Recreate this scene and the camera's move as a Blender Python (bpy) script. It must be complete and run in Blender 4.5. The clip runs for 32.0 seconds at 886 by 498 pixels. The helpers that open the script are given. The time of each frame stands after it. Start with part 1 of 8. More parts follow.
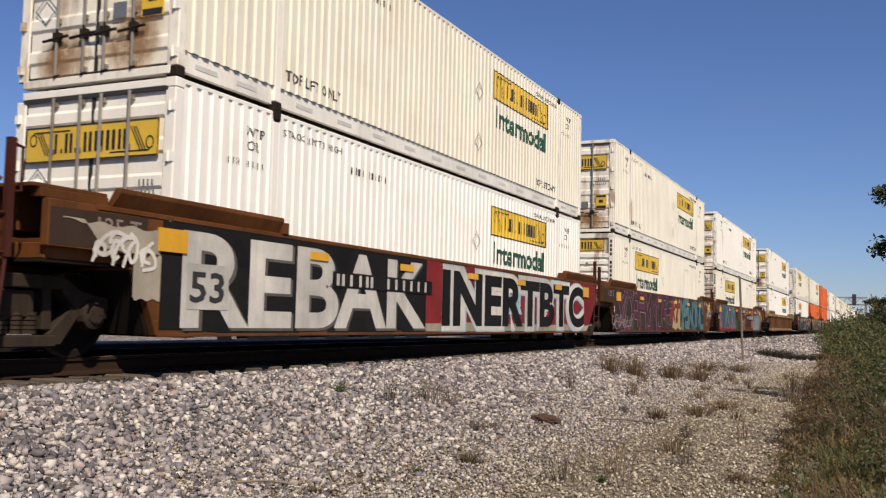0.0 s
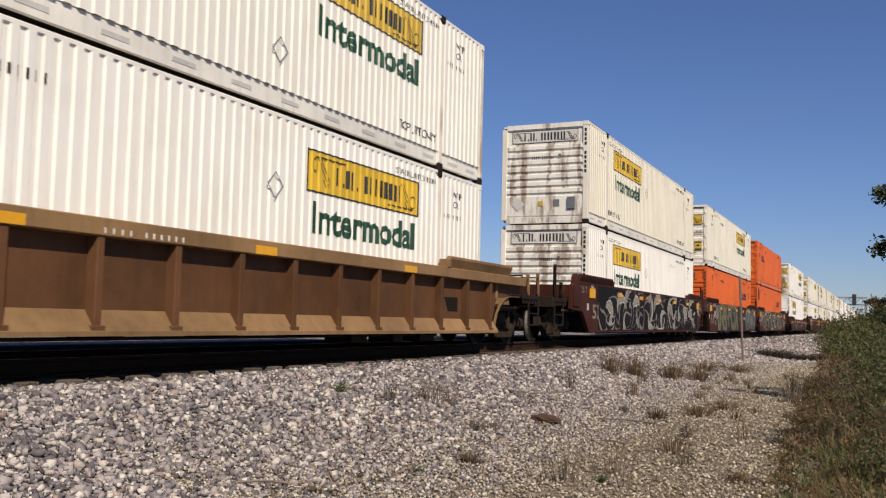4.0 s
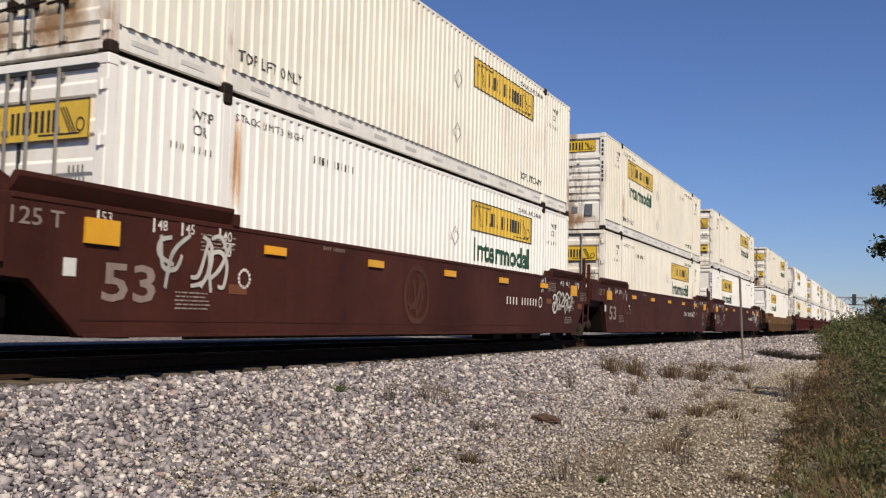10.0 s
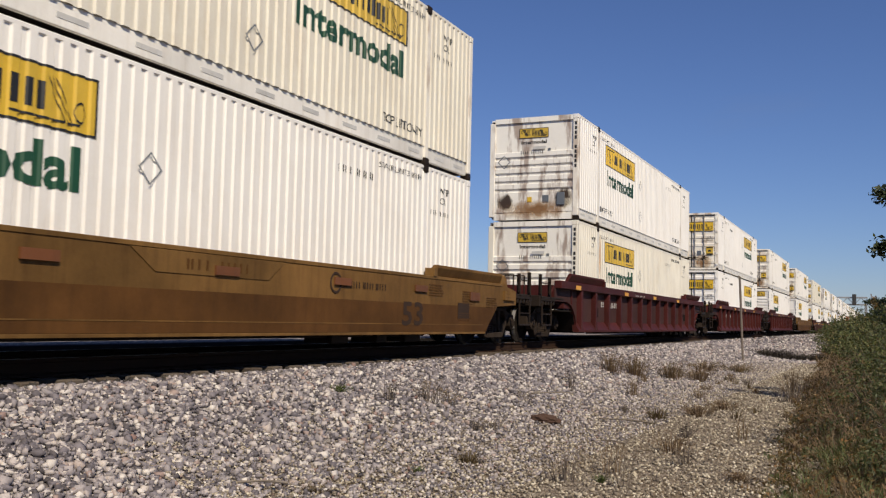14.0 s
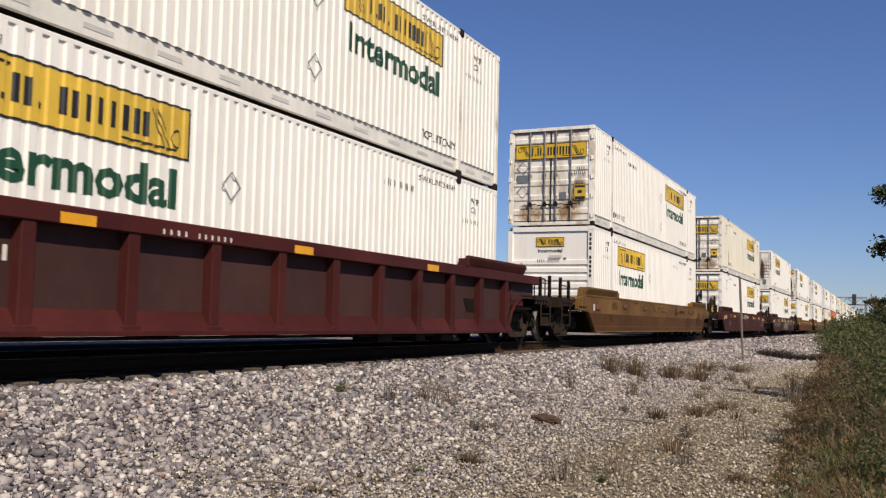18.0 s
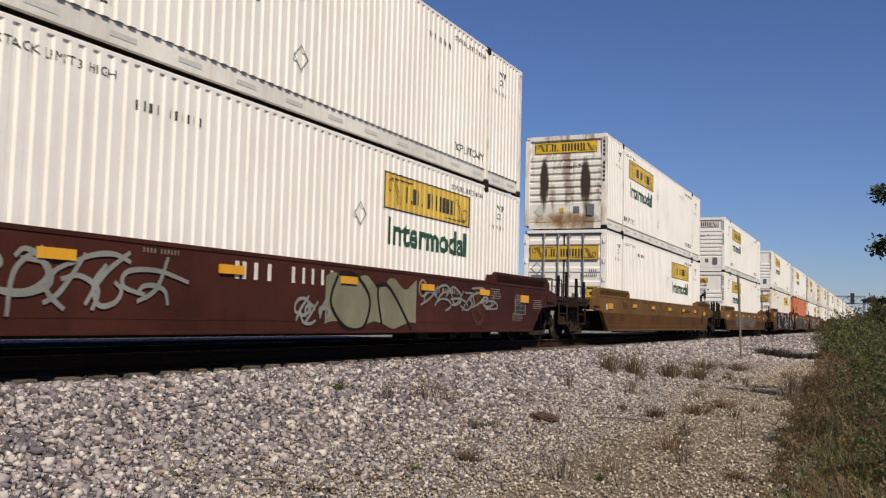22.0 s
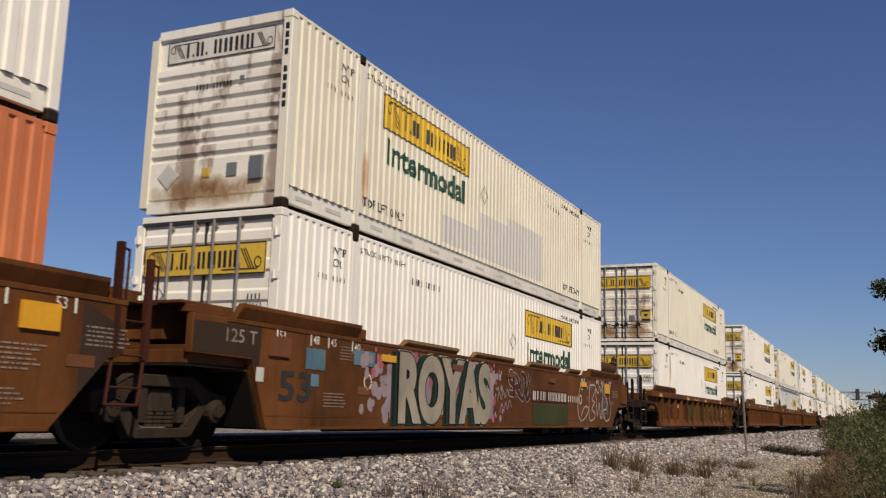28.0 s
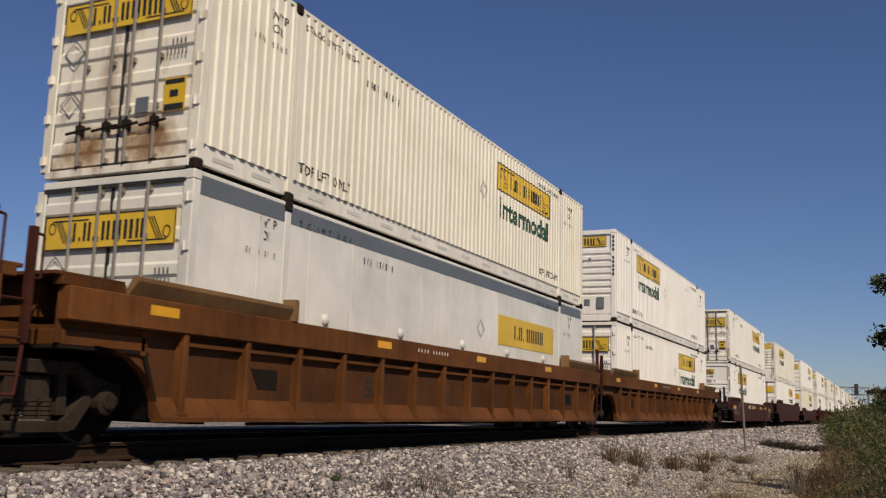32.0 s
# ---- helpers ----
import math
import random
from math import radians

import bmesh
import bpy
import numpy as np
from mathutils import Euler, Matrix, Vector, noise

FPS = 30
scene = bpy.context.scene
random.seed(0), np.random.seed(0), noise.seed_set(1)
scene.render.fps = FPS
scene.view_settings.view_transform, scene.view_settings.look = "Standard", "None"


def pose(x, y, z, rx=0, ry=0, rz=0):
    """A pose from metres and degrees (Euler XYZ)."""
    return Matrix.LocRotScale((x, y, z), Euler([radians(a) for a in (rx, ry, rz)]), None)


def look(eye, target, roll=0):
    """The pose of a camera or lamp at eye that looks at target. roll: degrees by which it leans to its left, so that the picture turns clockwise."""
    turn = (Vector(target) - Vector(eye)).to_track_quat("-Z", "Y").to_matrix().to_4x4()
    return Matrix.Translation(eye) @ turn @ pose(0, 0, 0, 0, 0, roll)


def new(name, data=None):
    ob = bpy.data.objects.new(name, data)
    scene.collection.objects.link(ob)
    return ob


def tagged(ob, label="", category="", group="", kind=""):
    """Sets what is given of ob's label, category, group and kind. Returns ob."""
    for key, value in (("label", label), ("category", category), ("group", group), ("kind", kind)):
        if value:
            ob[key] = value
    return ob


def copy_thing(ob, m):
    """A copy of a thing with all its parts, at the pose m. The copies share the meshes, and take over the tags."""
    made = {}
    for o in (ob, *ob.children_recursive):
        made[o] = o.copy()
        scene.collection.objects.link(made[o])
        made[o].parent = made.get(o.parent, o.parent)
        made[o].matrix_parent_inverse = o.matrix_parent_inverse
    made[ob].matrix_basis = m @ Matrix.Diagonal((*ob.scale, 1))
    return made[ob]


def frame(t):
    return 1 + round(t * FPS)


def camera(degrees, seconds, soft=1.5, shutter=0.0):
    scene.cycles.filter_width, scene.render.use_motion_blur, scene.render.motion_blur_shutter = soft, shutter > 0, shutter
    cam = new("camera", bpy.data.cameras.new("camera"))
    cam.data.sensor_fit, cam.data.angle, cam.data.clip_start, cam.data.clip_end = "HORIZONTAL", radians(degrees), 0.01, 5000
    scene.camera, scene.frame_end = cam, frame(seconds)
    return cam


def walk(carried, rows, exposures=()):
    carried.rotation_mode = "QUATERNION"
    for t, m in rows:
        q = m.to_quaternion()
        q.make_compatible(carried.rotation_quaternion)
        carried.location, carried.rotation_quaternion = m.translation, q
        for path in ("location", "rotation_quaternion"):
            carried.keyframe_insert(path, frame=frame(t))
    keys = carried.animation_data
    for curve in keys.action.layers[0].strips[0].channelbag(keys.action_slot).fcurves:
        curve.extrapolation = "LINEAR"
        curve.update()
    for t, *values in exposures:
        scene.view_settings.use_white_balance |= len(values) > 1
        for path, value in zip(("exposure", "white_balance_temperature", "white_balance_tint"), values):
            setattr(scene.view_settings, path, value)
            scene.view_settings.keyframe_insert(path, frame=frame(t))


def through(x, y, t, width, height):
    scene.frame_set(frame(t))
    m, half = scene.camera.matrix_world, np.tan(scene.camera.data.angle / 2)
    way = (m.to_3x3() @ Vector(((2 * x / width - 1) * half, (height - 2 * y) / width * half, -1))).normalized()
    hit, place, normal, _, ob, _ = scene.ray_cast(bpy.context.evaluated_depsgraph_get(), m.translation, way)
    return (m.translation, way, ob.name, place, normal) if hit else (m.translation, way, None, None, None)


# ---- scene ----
cam = camera(50.54, 32.0, soft=1.25, shutter=0.05)
STILL = (25.025, 4.296, -1.308)
TURNS = [(0, *STILL), (20.5, *STILL), (21, 25.001, 4.246, -1.40), (21.5, 25.06, 4.19, -1.45), (22, 24.934, 4.19, -1.40),
         (22.5, 24.941, 4.06, -1.45), (23, 24.893, 4.076, -1.50), (23.5, 24.727, 5.117, -1.51), (24, 24.684, 6.297, -1.56),
         (24.5, 24.656, 7.42, -1.59), (25.3, 24.63, 8.98, -1.62), (26.5, 24.655, 10.075, -1.62), (27, 24.762, 10.068, -1.55),
         (27.5, 24.879, 10.036, -1.48), (28, 24.97, 9.945, -1.48), (28.5, 24.956, 9.888, -1.55), (29, 24.958, 9.844, -1.57),
         (30, 24.935, 9.725, -1.62), (31, 24.92, 9.66, -1.60), (32, 24.926, 9.579, -1.65)]
walk(cam, [(t, pose(0, 0, 0.5, 90 + p, r, y)) for t, y, p, r in TURNS],
     exposures=[(t, e, k, 10) for t, e, k in (
         (0, 0.12, 6700), (1, 0.02, 6650), (2, 0.08, 6600), (3, -0.04, 6650), (5, 0.10, 6700), (5.5, 0.14, 6700), (6, 0.32, 6750), (7, 0.42, 6750), (8, 0.28, 6800), (9, -0.07, 6680), (10, 0.12, 6550), (11, 0.05, 6520),
         (12, 0.02, 6550), (13, 0.06, 6620), (14, -0.02, 6600), (17, 0.09, 6600), (18, 0.08, 6600), (19, -0.02, 6950), (20, 0.10, 6600), (21, -0.16, 6650), (22, -0.07, 6600), (23, -0.04, 6650), (24, -0.20, 6750),
         (26.5, -0.24, 7000), (28, -0.20, 7000), (29, -0.33, 7150), (30, -0.52, 6900), (31, -0.38, 6950), (31.5, -0.45, 7000), (32, -0.28, 7050))])

# ---- light ----
SUN = Vector((0.60, -0.55, 0.78)).normalized()
world = bpy.data.worlds.new("sky")
scene.world = world
world.use_nodes = True
wn = world.node_tree.nodes
sky = wn.new("ShaderNodeTexSky")
sky.sky_type, sky.sun_disc = "NISHITA", False
sky.sun_elevation = math.asin(SUN.z)
sky.sun_rotation = math.atan2(SUN.x, SUN.y)
sky.air_density, sky.dust_density, sky.ozone_density = 1.0, 0.1, 4.0
wn["Background"].inputs["Strength"].default_value = 0.0635
wl = world.node_tree.links
wco, wmap, wno, wra, wmx, wtint = (wn.new(x) for x in ("ShaderNodeTexCoord", "ShaderNodeMapping", "ShaderNodeTexNoise", "ShaderNodeValToRGB", "ShaderNodeMix", "ShaderNodeMix"))
wmap.inputs["Scale"].default_value = (2.0, 2.0, 9.0)
wno.inputs["Scale"].default_value, wno.inputs["Detail"].default_value = 2.2, 7
wra.color_ramp.elements[0].position, wra.color_ramp.elements[1].position = 0.66, 0.95
wra.color_ramp.elements[1].color = (0.16, 0.16, 0.16, 1)
wmx.data_type = wtint.data_type = "RGBA"
wtint.blend_type = "MULTIPLY"
wtint.inputs[0].default_value = 1.0
wtint.inputs[7].default_value = (0.85, 0.957, 1.325, 1)
wmx.inputs[7].default_value = (3.4, 3.6, 4.2, 1)
wl.new(wco.outputs["Generated"], wmap.inputs["Vector"])
wl.new(wmap.outputs[0], wno.inputs["Vector"])
wl.new(wno.outputs["Fac"], wra.inputs[0])
wl.new(sky.outputs[0], wtint.inputs[6])
wl.new(wra.outputs[0], wmx.inputs[0])
wl.new(wtint.outputs[2], wmx.inputs[6])
wl.new(wmx.outputs[2], wn["Background"].inputs[0])
lamp = new("sun", bpy.data.lights.new("sun", "SUN"))
lamp.data.energy, lamp.data.angle, lamp.data.color = 4.85, radians(0.55), (1.0, 0.888, 0.70)
lamp.matrix_world = look(SUN * 60, (0, 0, 0))

# ---- materials ----
MATS = {}


def nodes_of(name):
    m = bpy.data.materials.new(name)
    m.use_nodes = True
    MATS[name] = m
    return m, m.node_tree.nodes, m.node_tree.links, m.node_tree.nodes["Principled BSDF"]


def ramp(n, l, src, stops):
    r = n.new("ShaderNodeValToRGB")
    while len(r.color_ramp.elements) < len(stops):
        r.color_ramp.elements.new(0.5)
    for e, (p, c) in zip(r.color_ramp.elements, stops):
        e.position, e.color = p, (*c, 1) if len(c) == 3 else c
    l.new(src, r.inputs[0])
    return r.outputs[0]


def mixed(n, l, fac, a, b, mode="MIX"):
    m = n.new("ShaderNodeMix")
    m.data_type, m.blend_type = "RGBA", mode
    for sock, v in ((0, fac), (6, a), (7, b)):
        if hasattr(v, "is_output"):
            l.new(v, m.inputs[sock])
        else:
            m.inputs[sock].default_value = v if sock == 0 else (*v, 1)
    return m.outputs[2]


def noise_of(n, l, scale, detail=4, vec=None, rough=0.6):
    t = n.new("ShaderNodeTexNoise")
    t.inputs["Scale"].default_value, t.inputs["Detail"].default_value, t.inputs["Roughness"].default_value = scale, detail, rough
    if vec is not None:
        l.new(vec, t.inputs["Vector"])
    return t.outputs["Fac"]


def own_space(n, l, stretch=(1, 1, 1)):
    """Object coordinates, shifted by the object's own random number, so that no two pieces wear the same marks."""
    co, info = n.new("ShaderNodeTexCoord"), n.new("ShaderNodeObjectInfo")
    k = n.new("ShaderNodeMath")
    k.operation = "MULTIPLY"
    k.inputs[1].default_value = 57.0
    l.new(info.outputs["Random"], k.inputs[0])
    add = n.new("ShaderNodeVectorMath")
    l.new(co.outputs["Object"], add.inputs[0])
    l.new(k.outputs[0], add.inputs[1])
    mp = n.new("ShaderNodeMapping")
    mp.inputs["Scale"].default_value = stretch
    l.new(add.outputs[0], mp.inputs["Vector"])
    return add.outputs[0], mp.outputs[0], info.outputs["Random"]


def bumped(n, l, b, h, strength, dist=0.01):
    k = n.new("ShaderNodeBump")
    k.inputs["Strength"].default_value, k.inputs["Distance"].default_value = strength, dist
    l.new(h, k.inputs["Height"])
    l.new(k.outputs[0], b.inputs["Normal"])


def paint(name, a, b, dirt, amount=0.4, rough=0.5, metal=0.0, streak=(7, 7, 0.5), grain=30, relief=0.15, vary=0.22, spec=0.5, cut=(0.48, 0.72)):
    """Paint between two shades from piece to piece, with run-down streaks and blotches of dirt."""
    m, n, l, bs = nodes_of(name)
    space, runs, rnd = own_space(n, l, streak)
    base = mixed(n, l, rnd, a, b)
    st = ramp(n, l, noise_of(n, l, 1.0, 6, runs), [(cut[0], (0, 0, 0)), (cut[1], (1, 1, 1))])
    bl = ramp(n, l, noise_of(n, l, 0.9, 7, space, 0.7), [(0.5, (0, 0, 0)), (0.75, (1, 1, 1))])
    both = mixed(n, l, 0.5 if cut[0] < 0.5 else 0.25, st, bl)
    k = n.new("ShaderNodeMath")
    k.operation = "MULTIPLY"
    k.inputs[1].default_value = amount
    l.new(both, k.inputs[0])
    c = mixed(n, l, k.outputs[0], base, dirt)
    fine = noise_of(n, l, grain, 3, space)
    c = mixed(n, l, 0.12, c, fine, "OVERLAY")
    broad = ramp(n, l, noise_of(n, l, 0.55, 5, space, 0.65), [(0.30, (1 - vary,) * 3), (0.70, (1 + 0.5 * vary, 1 + 0.45 * vary, 1 + 0.4 * vary))])
    c = mixed(n, l, 1.0, c, broad, "MULTIPLY")
    l.new(c, bs.inputs["Base Color"])
    bs.inputs["Metallic"].default_value = metal
    bs.inputs["Roughness"].default_value = rough
    bs.inputs["Specular IOR Level"].default_value = spec
    bumped(n, l, bs, fine, relief)
    return m


WHITE = paint("white_paint", (0.82, 0.795, 0.755), (0.85, 0.83, 0.805), (0.52, 0.42, 0.31), 0.34, 0.45, vary=0.06)
CREAM = paint("cream_paint", (0.74, 0.70, 0.60), (0.78, 0.75, 0.67), (0.42, 0.30, 0.18), 0.40, 0.5, vary=0.08)
GREY_RAIL = paint("grey_rail_paint", (0.78, 0.76, 0.71), (0.82, 0.80, 0.76), (0.36, 0.29, 0.21), 0.45, 0.55)
SMOOTH = paint("smooth_panel_paint", (0.72, 0.71, 0.68), (0.74, 0.73, 0.70), (0.40, 0.37, 0.32), 0.3, 0.4)
ORANGE = paint("orange_paint", (0.70, 0.135, 0.024), (0.66, 0.12, 0.02), (0.30, 0.08, 0.035), 0.36, 0.5, spec=0.3)
FADED = paint("faded_orange_paint", (0.60, 0.185, 0.075), (0.58, 0.18, 0.072), (0.32, 0.10, 0.05), 0.3, 0.5)
YELLOW = paint("sign_yellow", (0.72, 0.46, 0.025), (0.62, 0.42, 0.06), (0.38, 0.27, 0.08), 0.3, 0.4)
AMBER = paint("amber_reflector", (0.75, 0.34, 0.01), (0.70, 0.36, 0.02), (0.35, 0.18, 0.04), 0.25, 0.35)
BLACK = paint("black_lettering", (0.015, 0.015, 0.016), (0.02, 0.02, 0.02), (0.05, 0.045, 0.04), 0.3, 0.5)
DULLAMBER = paint("faded_reflector", (0.16, 0.055, 0.016), (0.14, 0.05, 0.016), (0.07, 0.03, 0.014), 0.6, 0.6)
GREEN = paint("green_lettering", (0.008, 0.048, 0.024), (0.010, 0.066, 0.032), (0.06, 0.10, 0.06), 0.2, 0.5)
LETTER = paint("white_lettering", (0.72, 0.70, 0.66), (0.66, 0.64, 0.6), (0.3, 0.2, 0.15), 0.5, 0.6)
STEEL = paint("rod_steel", (0.25, 0.23, 0.21), (0.34, 0.32, 0.29), (0.12, 0.08, 0.05), 0.5, 0.5, 0.4)
DARK = paint("dark_casting", (0.021, 0.0155, 0.0125), (0.028, 0.020, 0.016), (0.045, 0.026, 0.017), 0.4, 0.6, spec=0.08)
GASKET = paint("black_gasket", (0.02, 0.02, 0.02), (0.03, 0.03, 0.03), (0.06, 0.05, 0.04), 0.3, 0.6)
MINERAL = paint("mineral_brown_paint", (0.056, 0.0175, 0.0125), (0.063, 0.020, 0.014), (0.027, 0.0135, 0.010), 0.65, 0.6, vary=0.42, spec=0.12)
MAROON = paint("maroon_paint", (0.066, 0.0155, 0.0145), (0.074, 0.018, 0.016), (0.03, 0.013, 0.012), 0.5, 0.55, vary=0.42, spec=0.12)
RUST = paint("rust_brown_paint", (0.140, 0.053, 0.017), (0.122, 0.046, 0.015), (0.040, 0.019, 0.011), 0.8, 0.65, vary=0.5, spec=0.12)
MUSTARD = paint("mustard_paint", (0.190, 0.104, 0.034), (0.165, 0.088, 0.028), (0.065, 0.030, 0.012), 0.85, 0.6, vary=0.42, spec=0.12)
MUDDY = paint("muddy_mustard_paint", (0.106, 0.048, 0.014), (0.094, 0.042, 0.013), (0.045, 0.022, 0.01), 0.6, 0.65, vary=0.42, spec=0.12)
TAN = paint("tan_yellow_paint", (0.27, 0.165, 0.085), (0.26, 0.16, 0.08), (0.12, 0.065, 0.035), 0.5, 0.55, vary=0.42, spec=0.12)
TANDARK = paint("dusty_brown_panel", (0.125, 0.06, 0.03), (0.115, 0.056, 0.028), (0.05, 0.027, 0.016), 0.5, 0.65, vary=0.42, spec=0.12)
GUIDEDUST = paint("dusty_guide_plate", (0.215, 0.125, 0.060), (0.20, 0.115, 0.055), (0.09, 0.045, 0.022), 0.6, 0.65, vary=0.42, spec=0.12)
DUSTY = paint("dusty_truck_iron", (0.036, 0.026, 0.020), (0.044, 0.032, 0.025), (0.010, 0.008, 0.007), 0.9, 0.9, spec=0.08)
WHEEL = paint("wheel_iron", (0.014, 0.011, 0.009), (0.017, 0.013, 0.011), (0.008, 0.007, 0.006), 0.5, 0.9, 0.0, spec=0.08)
TREAD = paint("polished_rail_steel", (0.30, 0.28, 0.26), (0.30, 0.28, 0.26), (0.15, 0.11, 0.08), 0.5, 0.55, 0.5)
RAILSIDE = paint("rusty_rail", (0.036, 0.020, 0.013), (0.036, 0.020, 0.013), (0.018, 0.013, 0.011), 0.5, 0.8, spec=0.08)
TIE = paint("weathered_tie_wood", (0.09, 0.07, 0.055), (0.14, 0.115, 0.095), (0.03, 0.025, 0.02), 0.6, 0.85, streak=(0.6, 9, 9), spec=0.08)
PALE = paint("pale_sticker", (0.62, 0.61, 0.58), (0.55, 0.55, 0.54), (0.3, 0.28, 0.25), 0.35, 0.5)
SLATE = paint("slate_sticker", (0.12, 0.14, 0.17), (0.16, 0.18, 0.20), (0.2, 0.18, 0.15), 0.3, 0.4)
WORN = paint("worn_door_paint", (0.80, 0.76, 0.68), (0.83, 0.80, 0.74), (0.27, 0.145, 0.065), 0.9, 0.55, streak=(2.2, 2.2, 0.8), vary=0.08, cut=(0.505, 0.66))
NOSE = paint("rust_streaked_paint", (0.80, 0.77, 0.70), (0.83, 0.81, 0.76), (0.16, 0.07, 0.03), 0.9, 0.55, streak=(3.0, 3.0, 0.55), vary=0.08, cut=(0.505, 0.60))
PANELDIRT = paint("dirty_rust_panel", (0.085, 0.034, 0.014), (0.095, 0.038, 0.015), (0.035, 0.018, 0.011), 0.9, 0.7, vary=0.45, spec=0.12)
MAROONDUST = paint("dusty_maroon_panel", (0.056, 0.026, 0.024), (0.062, 0.029, 0.026), (0.036, 0.021, 0.020), 0.5, 0.7, vary=0.35, spec=0.15)
ENDPLATE = paint("sooty_end_plate", (0.042, 0.027, 0.020), (0.05, 0.032, 0.024), (0.02, 0.016, 0.014), 0.5, 0.65, spec=0.08)
FAINT = paint("faded_stencil", (0.24, 0.18, 0.155), (0.30, 0.24, 0.20), (0.08, 0.04, 0.03), 0.85, 0.7, grain=80)
# Near-black for floors, bulkheads and openings: their shade is put into the colour.
SHADEBLACK = paint("sooty_underside", (0.014, 0.011, 0.009), (0.018, 0.014, 0.012), (0.008, 0.007, 0.006), 0.5, 0.85, spec=0.08)
PRIMER = paint("grey_repaint", (0.56, 0.55, 0.54), (0.58, 0.57, 0.56), (0.40, 0.36, 0.30), 0.3, 0.5, vary=0.08)
CHUNK = paint("broken_tie_wood", (0.055, 0.028, 0.018), (0.06, 0.03, 0.02), (0.10, 0.055, 0.035), 0.3, 0.9, streak=(2, 14, 14), relief=0.6)

# ---- mesh helpers ----


def box(bm, x0, x1, y0, y1, z0, z1):
    v = [bm.verts.new((x, y, z)) for x in (x0, x1) for y in (y0, y1) for z in (z0, z1)]
    for f in ((0, 1, 3, 2), (4, 6, 7, 5), (0, 4, 5, 1), (2, 3, 7, 6), (0, 2, 6, 4), (1, 5, 7, 3)):
        bm.faces.new([v[i] for i in f])


def prism(bm, pts, x0, x1):
    """A plate: an outline in y and z, from x0 to x1."""
    a = [bm.verts.new((x0, y, z)) for y, z in pts]
    b = [bm.verts.new((x1, y, z)) for y, z in pts]
    bm.faces.new(a), bm.faces.new(b[::-1])
    for i in range(len(pts)):
        j = (i + 1) % len(pts)
        bm.faces.new((a[i], b[i], b[j], a[j]))


def rod(bm, p, q, r, n=8):
    p, q = Vector(p), Vector(q)
    m = (q - p).to_track_quat("Z", "Y").to_matrix()
    ring = [m @ Vector((r * math.cos(2 * math.pi * i / n), r * math.sin(2 * math.pi * i / n), 0)) for i in range(n)]
    a, b = [bm.verts.new(p + c) for c in ring], [bm.verts.new(q + c) for c in ring]
    bm.faces.new(a[::-1]), bm.faces.new(b)
    for i in range(n):
        bm.faces.new((a[i], a[(i + 1) % n], b[(i + 1) % n], b[i]))


def rods(bm, pts, r, n=6):
    for p, q in zip(pts, pts[1:]):
        rod(bm, p, q, r, n)


def turned(bm, prof, n, x=0, y=0, z=0, caps=True):
    """A body turned about an axle along x: prof gives (x, radius)."""
    rings = [[bm.verts.new((x + a, y + r * math.cos(2 * math.pi * i / n), z + r * math.sin(2 * math.pi * i / n))) for i in range(n)]
             for a, r in prof]
    for s, t in zip(rings, rings[1:]):
        for i in range(n):
            bm.faces.new((s[i], s[(i + 1) % n], t[(i + 1) % n], t[i]))
    if caps:
        bm.faces.new(rings[0][::-1]), bm.faces.new(rings[-1])


MESHES = {}


def mesh_of(bm, name, material, bevel=0.0, keep=""):
    if bevel:
        bmesh.ops.bevel(bm, geom=bm.edges[:], offset=bevel, segments=1, affect="EDGES", clamp_overlap=True)
    bmesh.ops.recalc_face_normals(bm, faces=bm.faces[:])
    me = bpy.data.meshes.new(name)
    bm.to_mesh(me)
    bm.free()
    me.materials.append(material)
    if keep:
        MESHES[keep] = me
    return me


def part(name, bm, material, parent, label="", bevel=0.0):
    ob = new(name, bm if isinstance(bm, bpy.types.Mesh) else mesh_of(bm, name, material, bevel))
    ob.parent = parent
    return tagged(ob, label)


def made(key, build, material, bevel=0.0):
    """A mesh built once under its key and shared."""
    if key not in MESHES:
        bm = bmesh.new()
        build(bm)
        mesh_of(bm, key.split("/")[0], material, bevel, key)
    return MESHES[key]


def lettering(key, text, height, material, width=None, bold=0.0, lean=0.0, wrap=None, at=(0, 0), fine=2):
    """Flat letters on the side that faces +x (y runs with the reading, z up), begun at y, z; wrap bends them over a corrugated wall."""
    if key in MESHES:
        return MESHES[key]
    cu = bpy.data.curves.new("letters", "FONT")
    cu.body, cu.size, cu.offset, cu.shear, cu.resolution_u = text, 1.0, bold, lean, fine
    ob = new("letters", cu)
    dg = bpy.context.evaluated_depsgraph_get()
    me = ob.evaluated_get(dg).to_mesh()
    co = np.array([v.co for v in me.vertices])
    faces = [tuple(p.vertices) for p in me.polygons]
    bpy.data.objects.remove(ob)
    lo, hi = co.min(0), co.max(0)
    cap = 0.729
    sy = height / cap if width is None else width / (hi[0] - lo[0])
    bm = bmesh.new()
    vs = [bm.verts.new((0, at[0] + (c[0] - lo[0]) * sy, at[1] + c[1] * height / cap)) for c in co]
    for f in faces:
        try:
            bm.faces.new([vs[i] for i in f])
        except ValueError:
            pass
    if wrap:
        wrap(bm)
    me = bpy.data.meshes.new("letters")
    bm.to_mesh(me)
    bm.free()
    me.materials.append(material)
    MESHES[key] = me
    return me


# ---- containers ----
CL, CW, CH = 16.15, 2.59, 2.896
PITCH, DEEP = 0.2, 0.025


